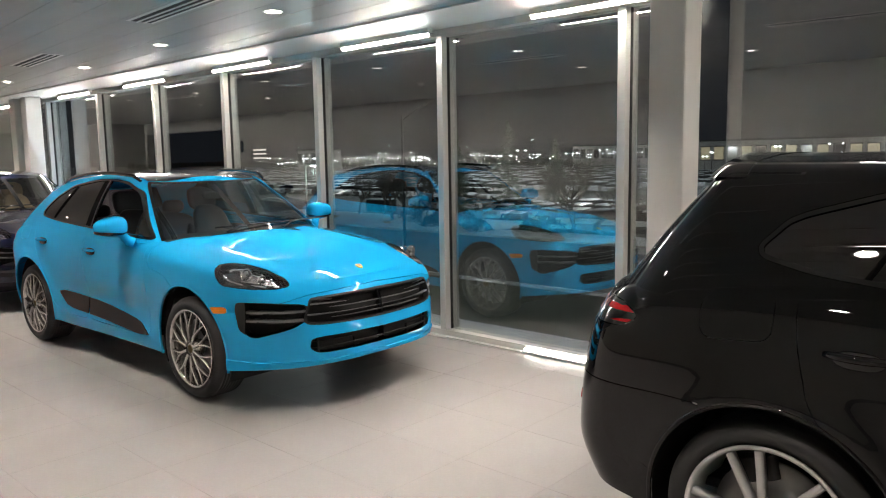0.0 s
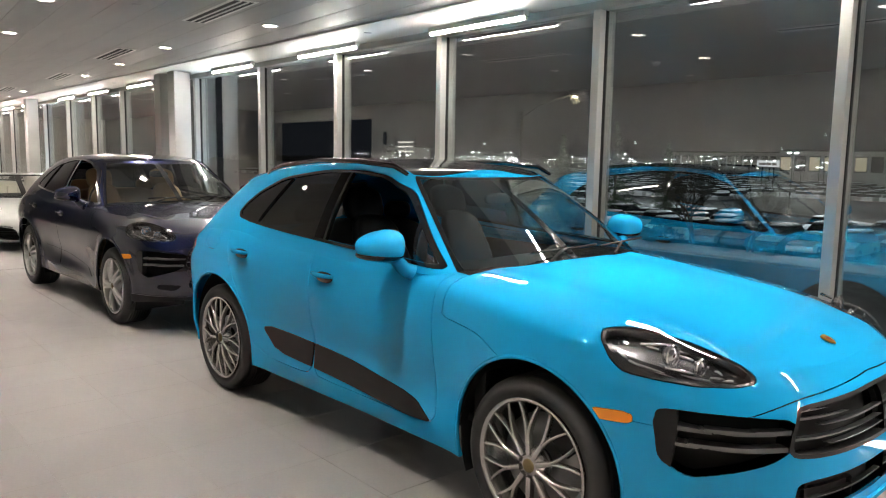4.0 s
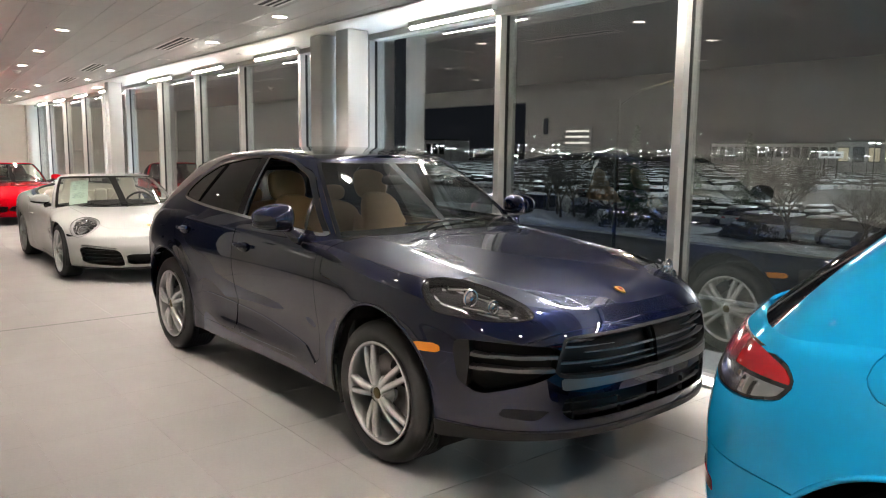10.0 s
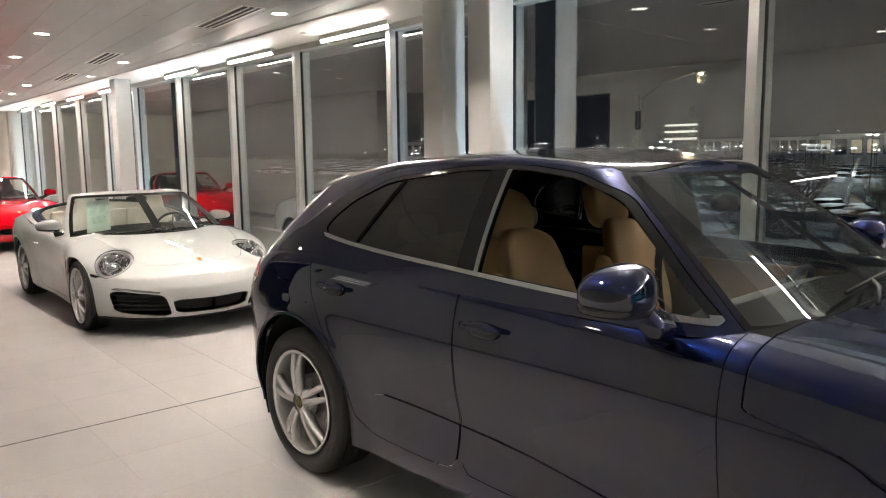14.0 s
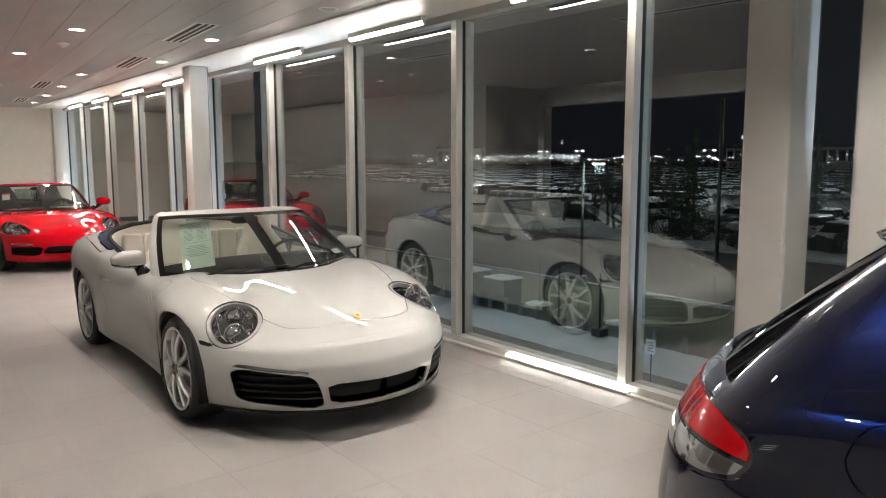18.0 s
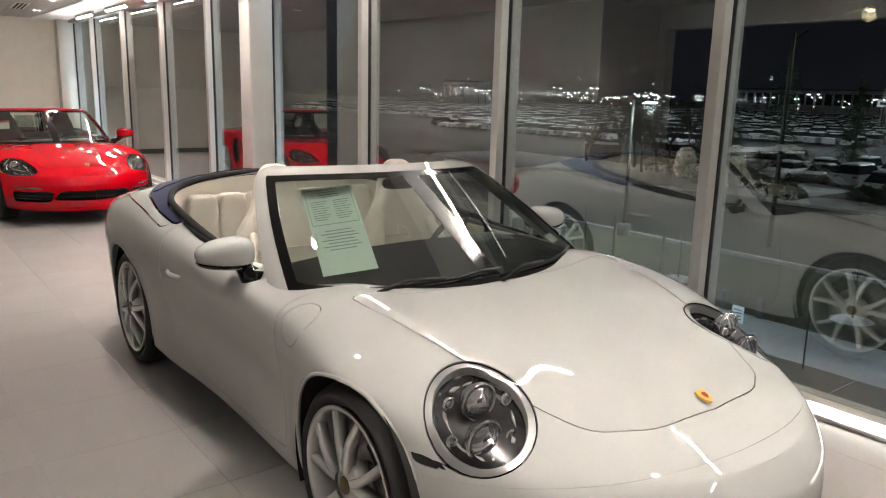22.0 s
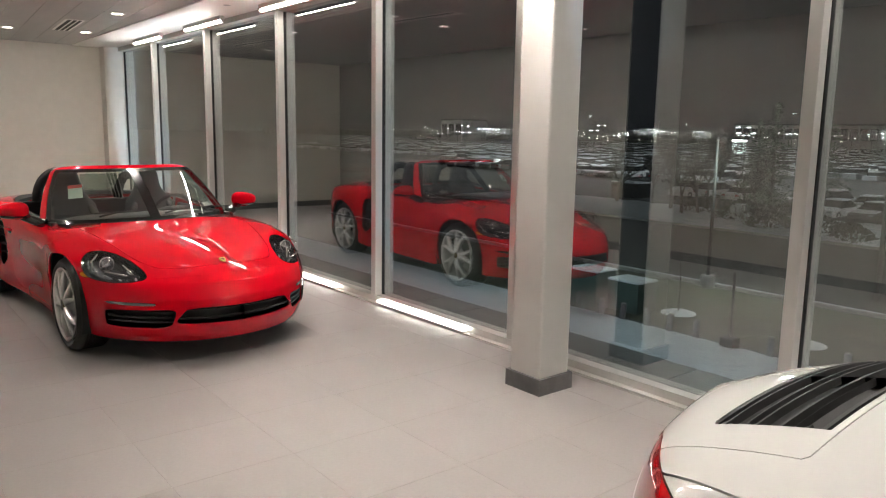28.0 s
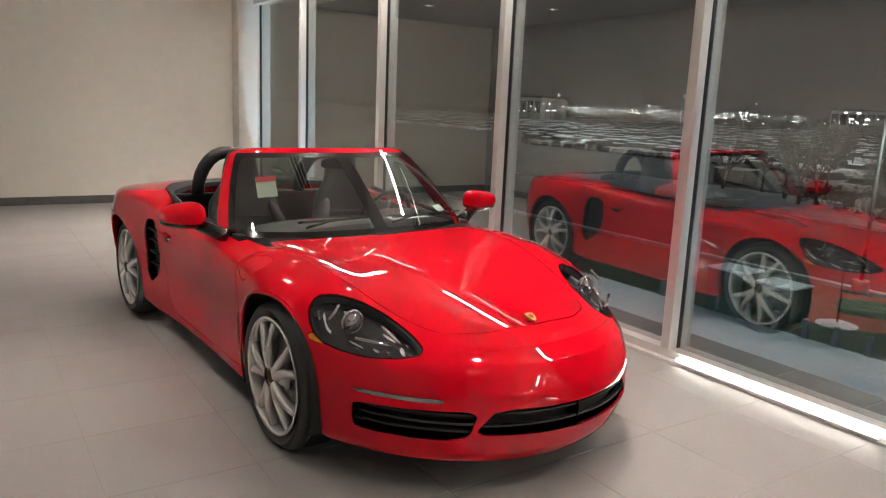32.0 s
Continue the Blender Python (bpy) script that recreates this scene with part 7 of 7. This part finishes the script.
def car_park():
    rnd = random.Random(11)
    paints = [mat("parked_" + n, c, 0.35, 0.2, 0.5) for n, c in (("white", (0.6, 0.6, 0.6)), ("silver", (0.34, 0.34, 0.35)), ("black", (0.015, 0.015, 0.016)), ("grey", (0.10, 0.10, 0.105)), ("blue", (0.02, 0.035, 0.12)))]
    first = {}
    # the rows nearest the verge, one thing each
    near = [(51.0, 33.8, 1, 4), (51.0, 31.6, 1, 0), (51.2, 29.4, 1, 1), (51.0, 27.1, 1, 3), (51.1, 24.8, 1, 2), (51.0, 22.5, 0, 0), (51.2, 20.2, 1, 1)]
    rows = [(56.7, 19, 43), (63, 19, 60), (81.5, 64, 118), (87, 66, 118), (97, 74, 124)]
    for x, y0, y1 in rows:
        y = y0
        while y < y1:
            if rnd.random() < 0.86:
                near.append((x + rnd.uniform(-0.25, 0.25), y, int(rnd.random() < 0.5), rnd.choice((0, 0, 0, 1, 1, 2, 3, 3))))
            y += 2.65
    for x, y, kind, p in near:
        m = pose(x, y, GZ, 0, 0, rnd.uniform(-2, 2) + (180 if rnd.random() < 0.25 else 0))
        key = (kind, p)
        if key not in first:
            first[key] = parked_car(kind, paints[p], True)
            first[key].matrix_basis = m
        else:
            copy_thing(first[key], m)
    # the far rows, joined
    v, f, which = [], [], []
    mats = [M_CARSNOW, paints[0], paints[1], paints[2], M_CARGL]
    x = 108.0
    k = 0
    while x < 330:
        y = 30.0 + (30 if x < 130 else 0)
        while y < 60 + x * 1.5:
            if rnd.random() < 0.74:
                c = rnd.choice((1, 1, 2, 3))
                cx = x + rnd.uniform(-0.3, 0.3)
                h = rnd.choice((1.4, 1.4, 1.7))
                for span, mi in (((cx - 2.3, cx + 2.3, y - 0.9, y + 0.9, GZ + 0.3, GZ + h * 0.6), c), ((cx - 1.2, cx + 1.7, y - 0.75, y + 0.75, GZ + h * 0.6, GZ + h - 0.08), 4), ((cx - 0.8, cx + 1.4, y - 0.7, y + 0.7, GZ + h - 0.08, GZ + h), 0), ((cx - 2.2, cx - 1.15, y - 0.8, y + 0.8, GZ + h * 0.6, GZ + h * 0.6 + 0.07), 0)):
                    bv, bf = boxes([span])
                    o = len(v)
                    v += bv
                    f += [tuple(o + i for i in q) for q in bf]
                    which += [mi] * 6
            y += 2.7 * (1 if x < 200 else 1.4)
        x += (5.6, 11.5)[k % 2] * (1 if x < 200 else 1.6)
        k += 1
    tagged(new("far_parked_cars", mesh_of("far_parked_cars", v, f, mats, False, which)), "rows of snow-covered cars far across the car park", "cars", "", "stuff")


car_park()


def bare_tree(x, y, height, seed, stems=1):
    """Trunk, limbs and fine twigs."""
    rnd = random.Random(seed)
    tree = tagged(empty("bare_tree", x, y, GZ + 0.1), "leafless winter tree with fine twigs on the snowy verge", "tree", "bare trees")
    trunk, crown = [], []

    def grow(p, d, length, r, depth):
        pts, rr = [p], [r]
        q = p.copy()
        for k in range(3):
            d = (d + Vector((rnd.uniform(-1, 1), rnd.uniform(-1, 1), rnd.uniform(-0.2, 0.7))) * 0.16).normalized()
            q = q + d * (length / 3)
            pts.append(q.copy())
            rr.append(r * (1 - 0.2 * (k + 1)))
        (trunk if depth < 2 else crown).append(tube(pts, rr, 5 if depth < 2 else 3))
        if depth < 5:
            n = (5, 4, 4, 3, 3)[depth]
            for k in range(n):
                at = pts[1 + (k % 3)] if depth else pts[rnd.choice((2, 3, 3))]
                side = Vector((rnd.uniform(-1, 1), rnd.uniform(-1, 1), rnd.uniform(-0.1, 0.6))).normalized()
                grow(at.copy(), (d * 0.75 + side * 0.8).normalized(), length * rnd.uniform(0.52, 0.74), max(r * 0.52, 0.009), depth + 1)
    for s in range(stems):
        grow(Vector((rnd.uniform(-0.2, 0.2) * (stems > 1), rnd.uniform(-0.2, 0.2) * (stems > 1), -0.15)), Vector((rnd.uniform(-0.3, 0.3) * (stems > 1), rnd.uniform(-0.3, 0.3) * (stems > 1), 1)).normalized(), height * 0.36, 0.022 * height / (1 + 0.4 * (stems > 1)), 0)
    vf = merged(*trunk)
    part_me("trunk", mesh_of("trunk", vf[0], vf[1], M_BARK, True), tree)
    vf = merged(*crown)
    part_me("crown", mesh_of("crown", vf[0], vf[1], M_BARK), tree, "bare twigs")
    return tree


def evergreen(x, y, height, seed, wide=0.30):
    rnd = random.Random(seed)
    tree = tagged(empty("evergreen_tree", x, y, GZ + 0.1), "dark green evergreen tree with ragged branches", "tree", "evergreen trees")
    vf = tube([(0, 0, -0.15), (0.05, 0, height * 0.5), (0, 0.03, height * 0.97)], [0.16, 0.09, 0.015], 7)
    part_me("trunk", mesh_of("trunk", vf[0], vf[1], M_BARK, True), tree)
    v, f = [], []
    z = height * 0.12
    while z < height:
        t = 1 - z / height
        reach = height * wide * (t**0.75) + 0.12
        for k in range(9):
            a = rnd.uniform(0, 2 * math.pi)
            r = reach * rnd.uniform(0.55, 1.12)
            n = max(3, int(r * 6))
            for i in range(n):
                u = (i + rnd.random()) / n
                for _ in range(3):
                    c = Vector((r * u * math.cos(a), r * u * math.sin(a), z - 0.25 * r * u * u + rnd.uniform(-0.12, 0.12)))
                    e = Vector((rnd.uniform(-1, 1), rnd.uniform(-1, 1), rnd.uniform(-0.6, 0.5))) * 0.20
                    g = Vector((rnd.uniform(-1, 1), rnd.uniform(-1, 1), rnd.uniform(-0.5, 0.5))) * 0.09
                    o = len(v)
                    v += [c - g, c + g, c + e]
                    f.append((o, o + 1, o + 2))
        z += height * 0.035
    part_me("crown", mesh_of("crown", v, f, M_NEEDLE), tree, "dark green needles")


def shrub(x, y, r, h, seed):
    rnd = random.Random(seed)
    thing = tagged(empty("shrub", x, y, GZ + 0.1), "low dark rounded shrub in the snow", "shrub", "shrubs on the verge")
    stems = [tube([(0, 0, -0.15), (rnd.uniform(-0.4, 0.4) * r, rnd.uniform(-0.4, 0.4) * r, h * 0.7)], [0.03, 0.01], 4) for _ in range(6)]
    vf = merged(*stems)
    part_me("stems", mesh_of("stems", vf[0], vf[1], M_BARK), thing)
    v, f = [], []
    for _ in range(1100):
        a, u = rnd.uniform(0, 2 * math.pi), rnd.uniform(-0.1, 1)
        lump = 1 + 0.25 * noise.noise(Vector((math.cos(a) * 1.5 + seed, math.sin(a) * 1.5, u * 2)))
        rr = r * math.sqrt(max(0, 1 - max(u, 0)**2)) * lump * rnd.uniform(0.75, 1.03)
        c = Vector((rr * math.cos(a), rr * math.sin(a), h * u * lump))
        e = Vector((rnd.uniform(-1, 1), rnd.uniform(-1, 1), rnd.uniform(-1, 1))) * 0.14
        g = Vector((rnd.uniform(-1, 1), rnd.uniform(-1, 1), rnd.uniform(-1, 1))) * 0.09
        o = len(v)
        v += [c - g, c + g, c + e]
        f.append((o, o + 1, o + 2))
    part_me("foliage", mesh_of("foliage", v, f, M_BUSH), thing)


def planting():
    spots = [(48.72, 50.23, 6.5), (49.76, 49.54, 7.0), (50.9, 52.67, 7.5), (52.98, 55.89, 7.0), (53.24, 50.93, 6.5), (51.77, 58.5, 7.0), (48.02, 43.88, 6.0)]
    for k, (x, y, h) in enumerate(spots):
        bare_tree(x, y, h, 20 + k)
    bare_tree(49.07, 30.14, 8.0, 41, 3)
    bare_tree(46.72, 24.83, 6.5, 42, 2)
    bare_tree(64.38, 56.76, 8.0, 43)
    evergreen(61.77, 46.32, 9.5, 3)
    evergreen(53.07, 45.89, 8.0, 4, 0.26)
    evergreen(57.42, 49.37, 7.0, 5, 0.28)
    evergreen(61.34, 40.23, 7.5, 6, 0.26)
    for k, (x, y, r, h) in enumerate([(49.07, 45.71, 1.9, 1.3), (50.63, 43.45, 1.7, 1.2), (51.94, 49.8, 2.0, 1.2), (46.55, 42.41, 1.5, 1.0), (47.15, 39.8, 1.6, 1.0), (48.11, 33.62, 0.9, 0.9), (47.85, 31.88, 1.3, 1.2), (45.67, 37.27, 1.2, 0.9)]):
        shrub(x, y, r, h, 60 + k)


planting()


def light_pole(x, y, top, heads, glowing, arm=0.7, r=0.075):
    p = tagged(empty("car_park_light", x, y, GZ), "tall car park light pole with lit lamp heads", "street lamp", "car park lights")
    vf = tube([(0, 0, 0), (0, 0, top * 0.5), (0, 0, top)], [r, r * 0.85, r * 0.7], 7)
    part_me("pole", mesh_of("pole", vf[0], vf[1], M_POLE, True), p)
    vf = lathe_z([(0.0, 0.55), (0.26, 0.55), (0.28, 0.5), (0.28, 0.0)], 14)
    part_me("footing", mesh_of("footing", vf[0], vf[1], M_KERB), p, "round concrete footing")
    for s in heads:
        part_me("arm", mesh_of("arm", *boxes([(-0.03, 0.03, min(0, s * arm), max(0, s * arm), top - 0.08, top - 0.02)]), M_POLE), p)
        h = part_me("lamp_head", mesh_of("lamp_head", *boxes([(-0.17, 0.17, s * (arm + 0.25) - 0.3, s * (arm + 0.25) + 0.3, top - 0.1, top)]), M_POLE), p)
        part_me("lens", mesh_of("lens", *boxes([(-0.15, 0.15, s * (arm + 0.25) - 0.20, s * (arm + 0.25) + 0.20, top - 0.15, top - 0.102)]), glowing), h, "glowing lens")
    return p


def point_lamp(x, y, z, watts, colour, r=0.25):
    d = bpy.data.lights.new("lamp_glow", "POINT")
    d.energy, d.color, d.shadow_soft_size = watts, colour, r
    ob = new("lamp_glow", d)
    ob.location = (x, y, z)


def lights_outside():
    rnd = random.Random(3)
    first = light_pole(92.0, 70.0, 6.3, (-1, 1), M_HEAD)
    for i in range(11):
        for j in range(16):
            x, y = 92 + 21 * i + rnd.uniform(-7, 7), 40 + 22 * j + rnd.uniform(-8, 8)
            if y > 30 + 1.25 * x or (i == 0 and j == 1):
                continue
            copy_thing(first, pose(x, y, GZ, 0, 0, rnd.choice((0, 90))) @ Matrix.Diagonal((1, 1, rnd.uniform(0.82, 1.2), 1)))
    # the bright lamp over the verge
    light_pole(26.7, 34.45, 5.75, (-1,), M_HEAD, 0.6)
    point_lamp(26.7, 33.6, 1.2, 1500, (0.82, 1.0, 0.95))
    for x, y in ((88, 62), (92, 96), (96, 128), (130, 110), (132, 160), (128, 60), (70, 30), (170, 130), (175, 210)):
        point_lamp(x, y, 4.3, 9000, (0.9, 0.97, 1.0))
    # unseen lamps added under the windows to light the paving and snow
    first = None
    for y in (12.0, 21.0, 30.0, 39.0):
        if first is None:
            first = tagged(empty("wall_lamp", 5.42, y, -0.75), "added unseen cool white lamp below the windows, lighting the paving", "wall lamp", "lamps on the outer wall")
            part("case", box_bm(0.0, 0.16, -0.2, 0.2, 0.0, 0.14, 0.02), M_POLE, first)
            part("lens", box_bm(0.162, 0.176, -0.17, 0.17, 0.02, 0.12), glow("paving_fill_glow", (0.62, 0.82, 1.0), 6000.0), first, "glowing lens")
        else:
            copy_thing(first, pose(5.42, y, -0.75))
    # tall street lamp with a long arm over the road
    s = tagged(empty("street_lamp", 30.0, 29.7, GZ), "tall galvanised street lamp with a lit warm head", "street lamp")
    vf = tube([(0, 0, 0), (0, 0, 4.2), (0, 0, 8.4)], [0.10, 0.085, 0.07], 10)
    part_me("pole", mesh_of("pole", vf[0], vf[1], M_POLE, True), s)
    vf = tube([(0, 0, 8.1), (0.8, -0.5, 8.8), (2.3, -1.4, 9.4)], [0.03, 0.025, 0.02], 8)
    part_me("arm", mesh_of("arm", vf[0], vf[1], M_POLE, True), s)
    head = blob(2.5, -1.5, 9.42, 0.34, 0.20, 0.09, 2.4, 10, 16)
    h = part_me("lamp_head", mesh_of("lamp_head", head[0], head[1], M_POLE, True), s)
    lens = blob(2.55, -1.53, 9.33, 0.11, 0.09, 0.05, 2.0, 10, 16)
    part_me("lens", mesh_of("lens", lens[0], lens[1], M_WARM, True), h, "glowing warm lens")
    point_lamp(32.55, 28.17, 4.95, 700, (1.0, 0.78, 0.5))


lights_outside()


def verge_things():
    rnd = random.Random(8)
    first = None
    ys = [24.6, 25.7, 26.6, 28.5, 30.7, 31.6, 32.4, 33.3, 34.1, 35.2, 36.4, 37.3]
    for k, y in enumerate(ys):
        m = pose(20.15 + rnd.uniform(-0.12, 0.12), y, GZ + 0.03, rnd.uniform(-4, 4), rnd.uniform(-4, 4), 40 * k)
        if first is None:
            first = tagged(empty("bollard"), "short weathered post in the grass verge", "bollard", "short posts in the verge")
            vf = lathe_z([(0.0, 0.52), (0.075, 0.52), (0.09, 0.49), (0.095, -0.03)], 12)
            part_me("post", mesh_of("post", vf[0], vf[1], M_SKIRT, True), first)
            vf = lathe_z([(0.0, 0.545), (0.05, 0.54), (0.078, 0.521)], 12)
            part_me("cap", mesh_of("cap", vf[0], vf[1], M_KERB, True), first)
            first.matrix_basis = m
        else:
            copy_thing(first, m)
    for x, y in ((20.0, 29.6), (19.8, 27.6)):
        p = tagged(empty("sign_post", x, y, GZ + 0.02), "thin dark post standing in a heavy square foot", "post", "posts in square feet")
        part("foot", box_bm(-0.2, 0.2, -0.2, 0.2, -0.03, 0.3, 0.04), M_MATTB, p, "heavy black foot")
        vf = tube([(0, 0, 0.28), (0, 0, 1.0), (0, 0, 2.1)], 0.04, 8)
        part_me("post", mesh_of("post", vf[0], vf[1], M_POLE, True), p)
    for x, y in ((22.2, 32.7), (21.9, 28.4), (22.0, 23.0)):
        ring = tagged(empty("tree_ring", x, y, GZ + 0.04), "round ring of snow about a thin young tree", "tree", "young trees in snow rings")
        vf = lathe_z([(0.0, 0.10), (0.35, 0.09), (0.55, 0.03), (0.62, -0.03)], 26)
        part_me("snow", mesh_of("snow", vf[0], vf[1], M_SNOW, True), ring, "round patch of snow")
        vf = tube([(0, 0, 0), (0.02, 0.0, 0.8), (0.0, 0.04, 1.9)], [0.03, 0.022, 0.01], 6)
        part_me("stem", mesh_of("stem", vf[0], vf[1], M_BARK, True), ring)
    for x, y, h in ((20.7, 35.1, 1.25), (21.3, 33.9, 1.0)):
        b = tagged(empty("utility_box", x, y, GZ + 0.04), "dark green utility box topped with snow", "utility box", "utility boxes on the verge")
        part("cabinet", box_bm(-0.5, 0.5, -0.6, 0.6, -0.05, h, 0.02), M_OGREEN, b)
        part("door", box_bm(-0.515, -0.502, -0.52, 0.52, 0.12, h - 0.1, 0.004), M_OGREEN, b)
        part("snow", box_bm(-0.53, 0.53, -0.63, 0.63, h + 0.002, h + 0.06, 0.02), M_SNOW, b, "snow on the lid")
    s = tagged(empty("small_sign", 16.5, 23.2, GZ + 0.026), "small white sign on a thin post by the paving", "sign")
    vf = tube([(0, 0, 0), (0, 0, 0.6), (0, 0, 1.2)], 0.02, 6)
    part_me("post", mesh_of("post", vf[0], vf[1], M_POLE, True), s)
    board = part("board", box_bm(-0.035, -0.02, -0.14, 0.14, 0.90, 1.28, 0.004), M_BOARD, s)
    for k in range(4):
        part("print", box_bm(-0.038, -0.036, -0.10 + 0.015 * (k % 2), 0.10 - 0.02 * (k % 3), 0.97 + 0.07 * k, 1.0 + 0.07 * k), M_POLE, board)
    s = tagged(empty("stake", 17.3, 22.0, GZ + 0.026), "thin dark stake at the edge of the paving", "stake")
    vf = tube([(0, 0, 0), (0, 0.01, 0.6), (0, 0, 1.35)], 0.018, 6)
    part_me("rod", mesh_of("rod", vf[0], vf[1], M_POLE, True), s)
    k = tagged(empty("skip_container", 58.2, 62.0, GZ), "dark steel container with a snowy lid", "container")
    part("bin", box_bm(-1.0, 1.0, -1.5, 1.5, 0.05, 1.35, 0.04), M_POLE, k)
    part("lid", box_bm(-1.05, 1.05, -1.55, 1.55, 1.352, 1.46, 0.03), M_SNOW, k, "snow-covered lid")
    part("skid", box_bm(-0.9, 0.9, -1.4, 1.4, 0.0, 0.048), M_POLE, k)
    b = tagged(empty("meter_box", 49.6, 46.4, GZ + 0.15), "pale metal box on the snowy verge", "utility box")
    part("cabinet", box_bm(-0.3, 0.3, -0.4, 0.4, -0.1, 0.95, 0.02), M_BOARD, b)
    part("lid", box_bm(-0.33, 0.33, -0.43, 0.43, 0.952, 1.0, 0.01), M_SNOW, b)


verge_things()


def far_building(x, y, w, d, h, lit, label):
    """A low building whose long face looks towards -x."""
    b = tagged(empty("far_building", x, y, GZ), label, "building", "buildings beyond the car park")
    part("wall", box_bm(0, d, -w / 2, w / 2, 0, h), M_FACADE, b)
    part("roof", box_bm(-0.4, d + 0.4, -w / 2 - 0.4, w / 2 + 0.4, h + 0.002, h + 0.5), M_POLE, b, "dark flat roof edge")
    n = int(w / 4)
    for k in range(n):
        y0 = -w / 2 + (k + 0.12) * w / n
        y1 = -w / 2 + (k + 0.88) * w / n
        win = part("window", box_bm(-0.08, -0.004, y0, y1, h * 0.42, h * 0.86), M_POLE, b)
        part("pane", box_bm(-0.12, -0.084, y0 + 0.15, y1 - 0.15, h * 0.45, h * 0.83), M_LITWIN if lit and (k * 7) % 5 > 1 else M_CARGL, win, "lit window" if lit else "")


def distance():
    far_building(215, 70, 60, 25, 9.6, True, "low pale building with rows of warm lit windows")
    far_building(205, 268, 14, 14, 10.5, False, "plain pale block beyond the car park")
    far_building(340, 170, 90, 30, 11, False, "long dark building far behind the car park")
    s = tagged(empty("roadside_sign", 150, 72.5, GZ), "lit white sign board on two posts", "sign")
    for y in (-1.2, 1.2):
        part("post", box_bm(-0.1, 0.1, y - 0.1, y + 0.1, 0, 5.4), M_POLE, s)
    part("board", box_bm(-0.2, -0.102, -2.3, 2.3, 5.3, 6.6), M_SIGN, s, "lit white board")
    for k, (a, c) in enumerate(((-1.8, -0.9), (-0.6, 0.3), (0.5, 1.8))):
        part("print", box_bm(-0.21, -0.202, a, c, 5.65, 6.15), M_POLE, s)
    # street and shop lights of the town, too far off to tell apart
    rnd = random.Random(77)
    spans = []
    for k in range(170):
        x, y = rnd.uniform(300, 410), rnd.uniform(-60, 470)
        z, w = GZ + rnd.uniform(2.0, 6.5), rnd.uniform(0.12, 0.34)
        spans.append((x, x + 0.3, y - w, y + w, z, z + rnd.uniform(0.15, 0.3)))
    town = mesh_of("town_lights", *boxes(spans), glow("lit_town_lamps", (1.0, 0.93, 0.80), 9.0))
    tagged(new("town_lights", town), "scattered lit lamps of the town on the horizon", "lights", "", "stuff")
    # a dark line of trees along the horizon
    rnd = random.Random(21)
    v, f = [], []
    for k in range(1500):
        y = rnd.uniform(-200, 900)
        x = 420 + rnd.uniform(-10, 40)
        h = rnd.uniform(2, 8)
        w = rnd.uniform(1.5, 5)
        o = len(v)
        v += [(x, y - w, GZ), (x, y + w, GZ), (x, y + w * 0.6, GZ + h * 0.7), (x, y, GZ + h), (x, y - w * 0.7, GZ + h * 0.6)]
        f.append((o, o + 1, o + 2, o + 3, o + 4))
    tagged(new("far_tree_line", mesh_of("far_tree_line", v, f, M_BUSH)), "dark line of trees along the horizon", "trees", "", "stuff")


distance()


# ---- floor tiles, laid last ----
def floor_tiles():
    rnd = random.Random(5)
    s, g, b = 0.60, 0.0008, 0.0008
    h = s / 2 - g

    def tile(cx, cy, o, hx=h, hy=h):
        v = [(cx + sx * hx, cy + sy * hy, -0.002) for sx, sy in ((-1, -1), (1, -1), (1, 1), (-1, 1))]
        v += [(cx + sx * hx, cy + sy * hy, -b) for sx, sy in ((-1, -1), (1, -1), (1, 1), (-1, 1))]
        v += [(cx + sx * (hx - b), cy + sy * (hy - b), 0.0) for sx, sy in ((-1, -1), (1, -1), (1, 1), (-1, 1))]
        f = [(8, 9, 10, 11)] + [(k, (k + 1) % 4, 4 + (k + 1) % 4, 4 + k) for k in range(4)] + [(4 + k, 4 + (k + 1) % 4, 8 + (k + 1) % 4, 8 + k) for k in range(4)]
        return v, [tuple(o + i for i in q) for q in f]
    base = tagged(empty("floor"), "matt grey porcelain floor tiles with fine joints", "floor", "", "structure")
    me = mesh_of("tile", *tile(0, 0, 0), M_TILE)
    v, f = [], []
    for i in range(-2, 9):
        for j in range(-15, 56):
            x0, y0 = 0.04 + s * i, 0.15 + s * j
            a0, a1, b0, b1 = max(x0, WEST), min(x0 + s, 5.12), max(y0, Y0), min(y0 + s, Y1)
            if a1 - a0 < 0.02 or b1 - b0 < 0.02:
                continue
            whole = a1 - a0 > s - 1e-6 and b1 - b0 > s - 1e-6
            if whole and 1 <= i <= 5 and 0 <= j < 53:
                ob = part_me("tile", me, base)
                ob.location = (x0 + s / 2, y0 + s / 2, 0)
            else:
                tv, tf = tile((a0 + a1) / 2, (b0 + b1) / 2, len(v), (a1 - a0) / 2 - g, (b1 - b0) / 2 - g)
                v += tv
                f += tf
    rest = part_me("tile_field", mesh_of("tile_field", v, f, M_TILE), base)
    tagged(rest, "", "", "", "stuff")
    structure("trim_floor_joint", box_bm(WEST, 5.12, 13.955, 13.967, -0.002, 0.0012), M_BLACKP, "dark movement joint across the tiled floor", "joint")


floor_tiles()
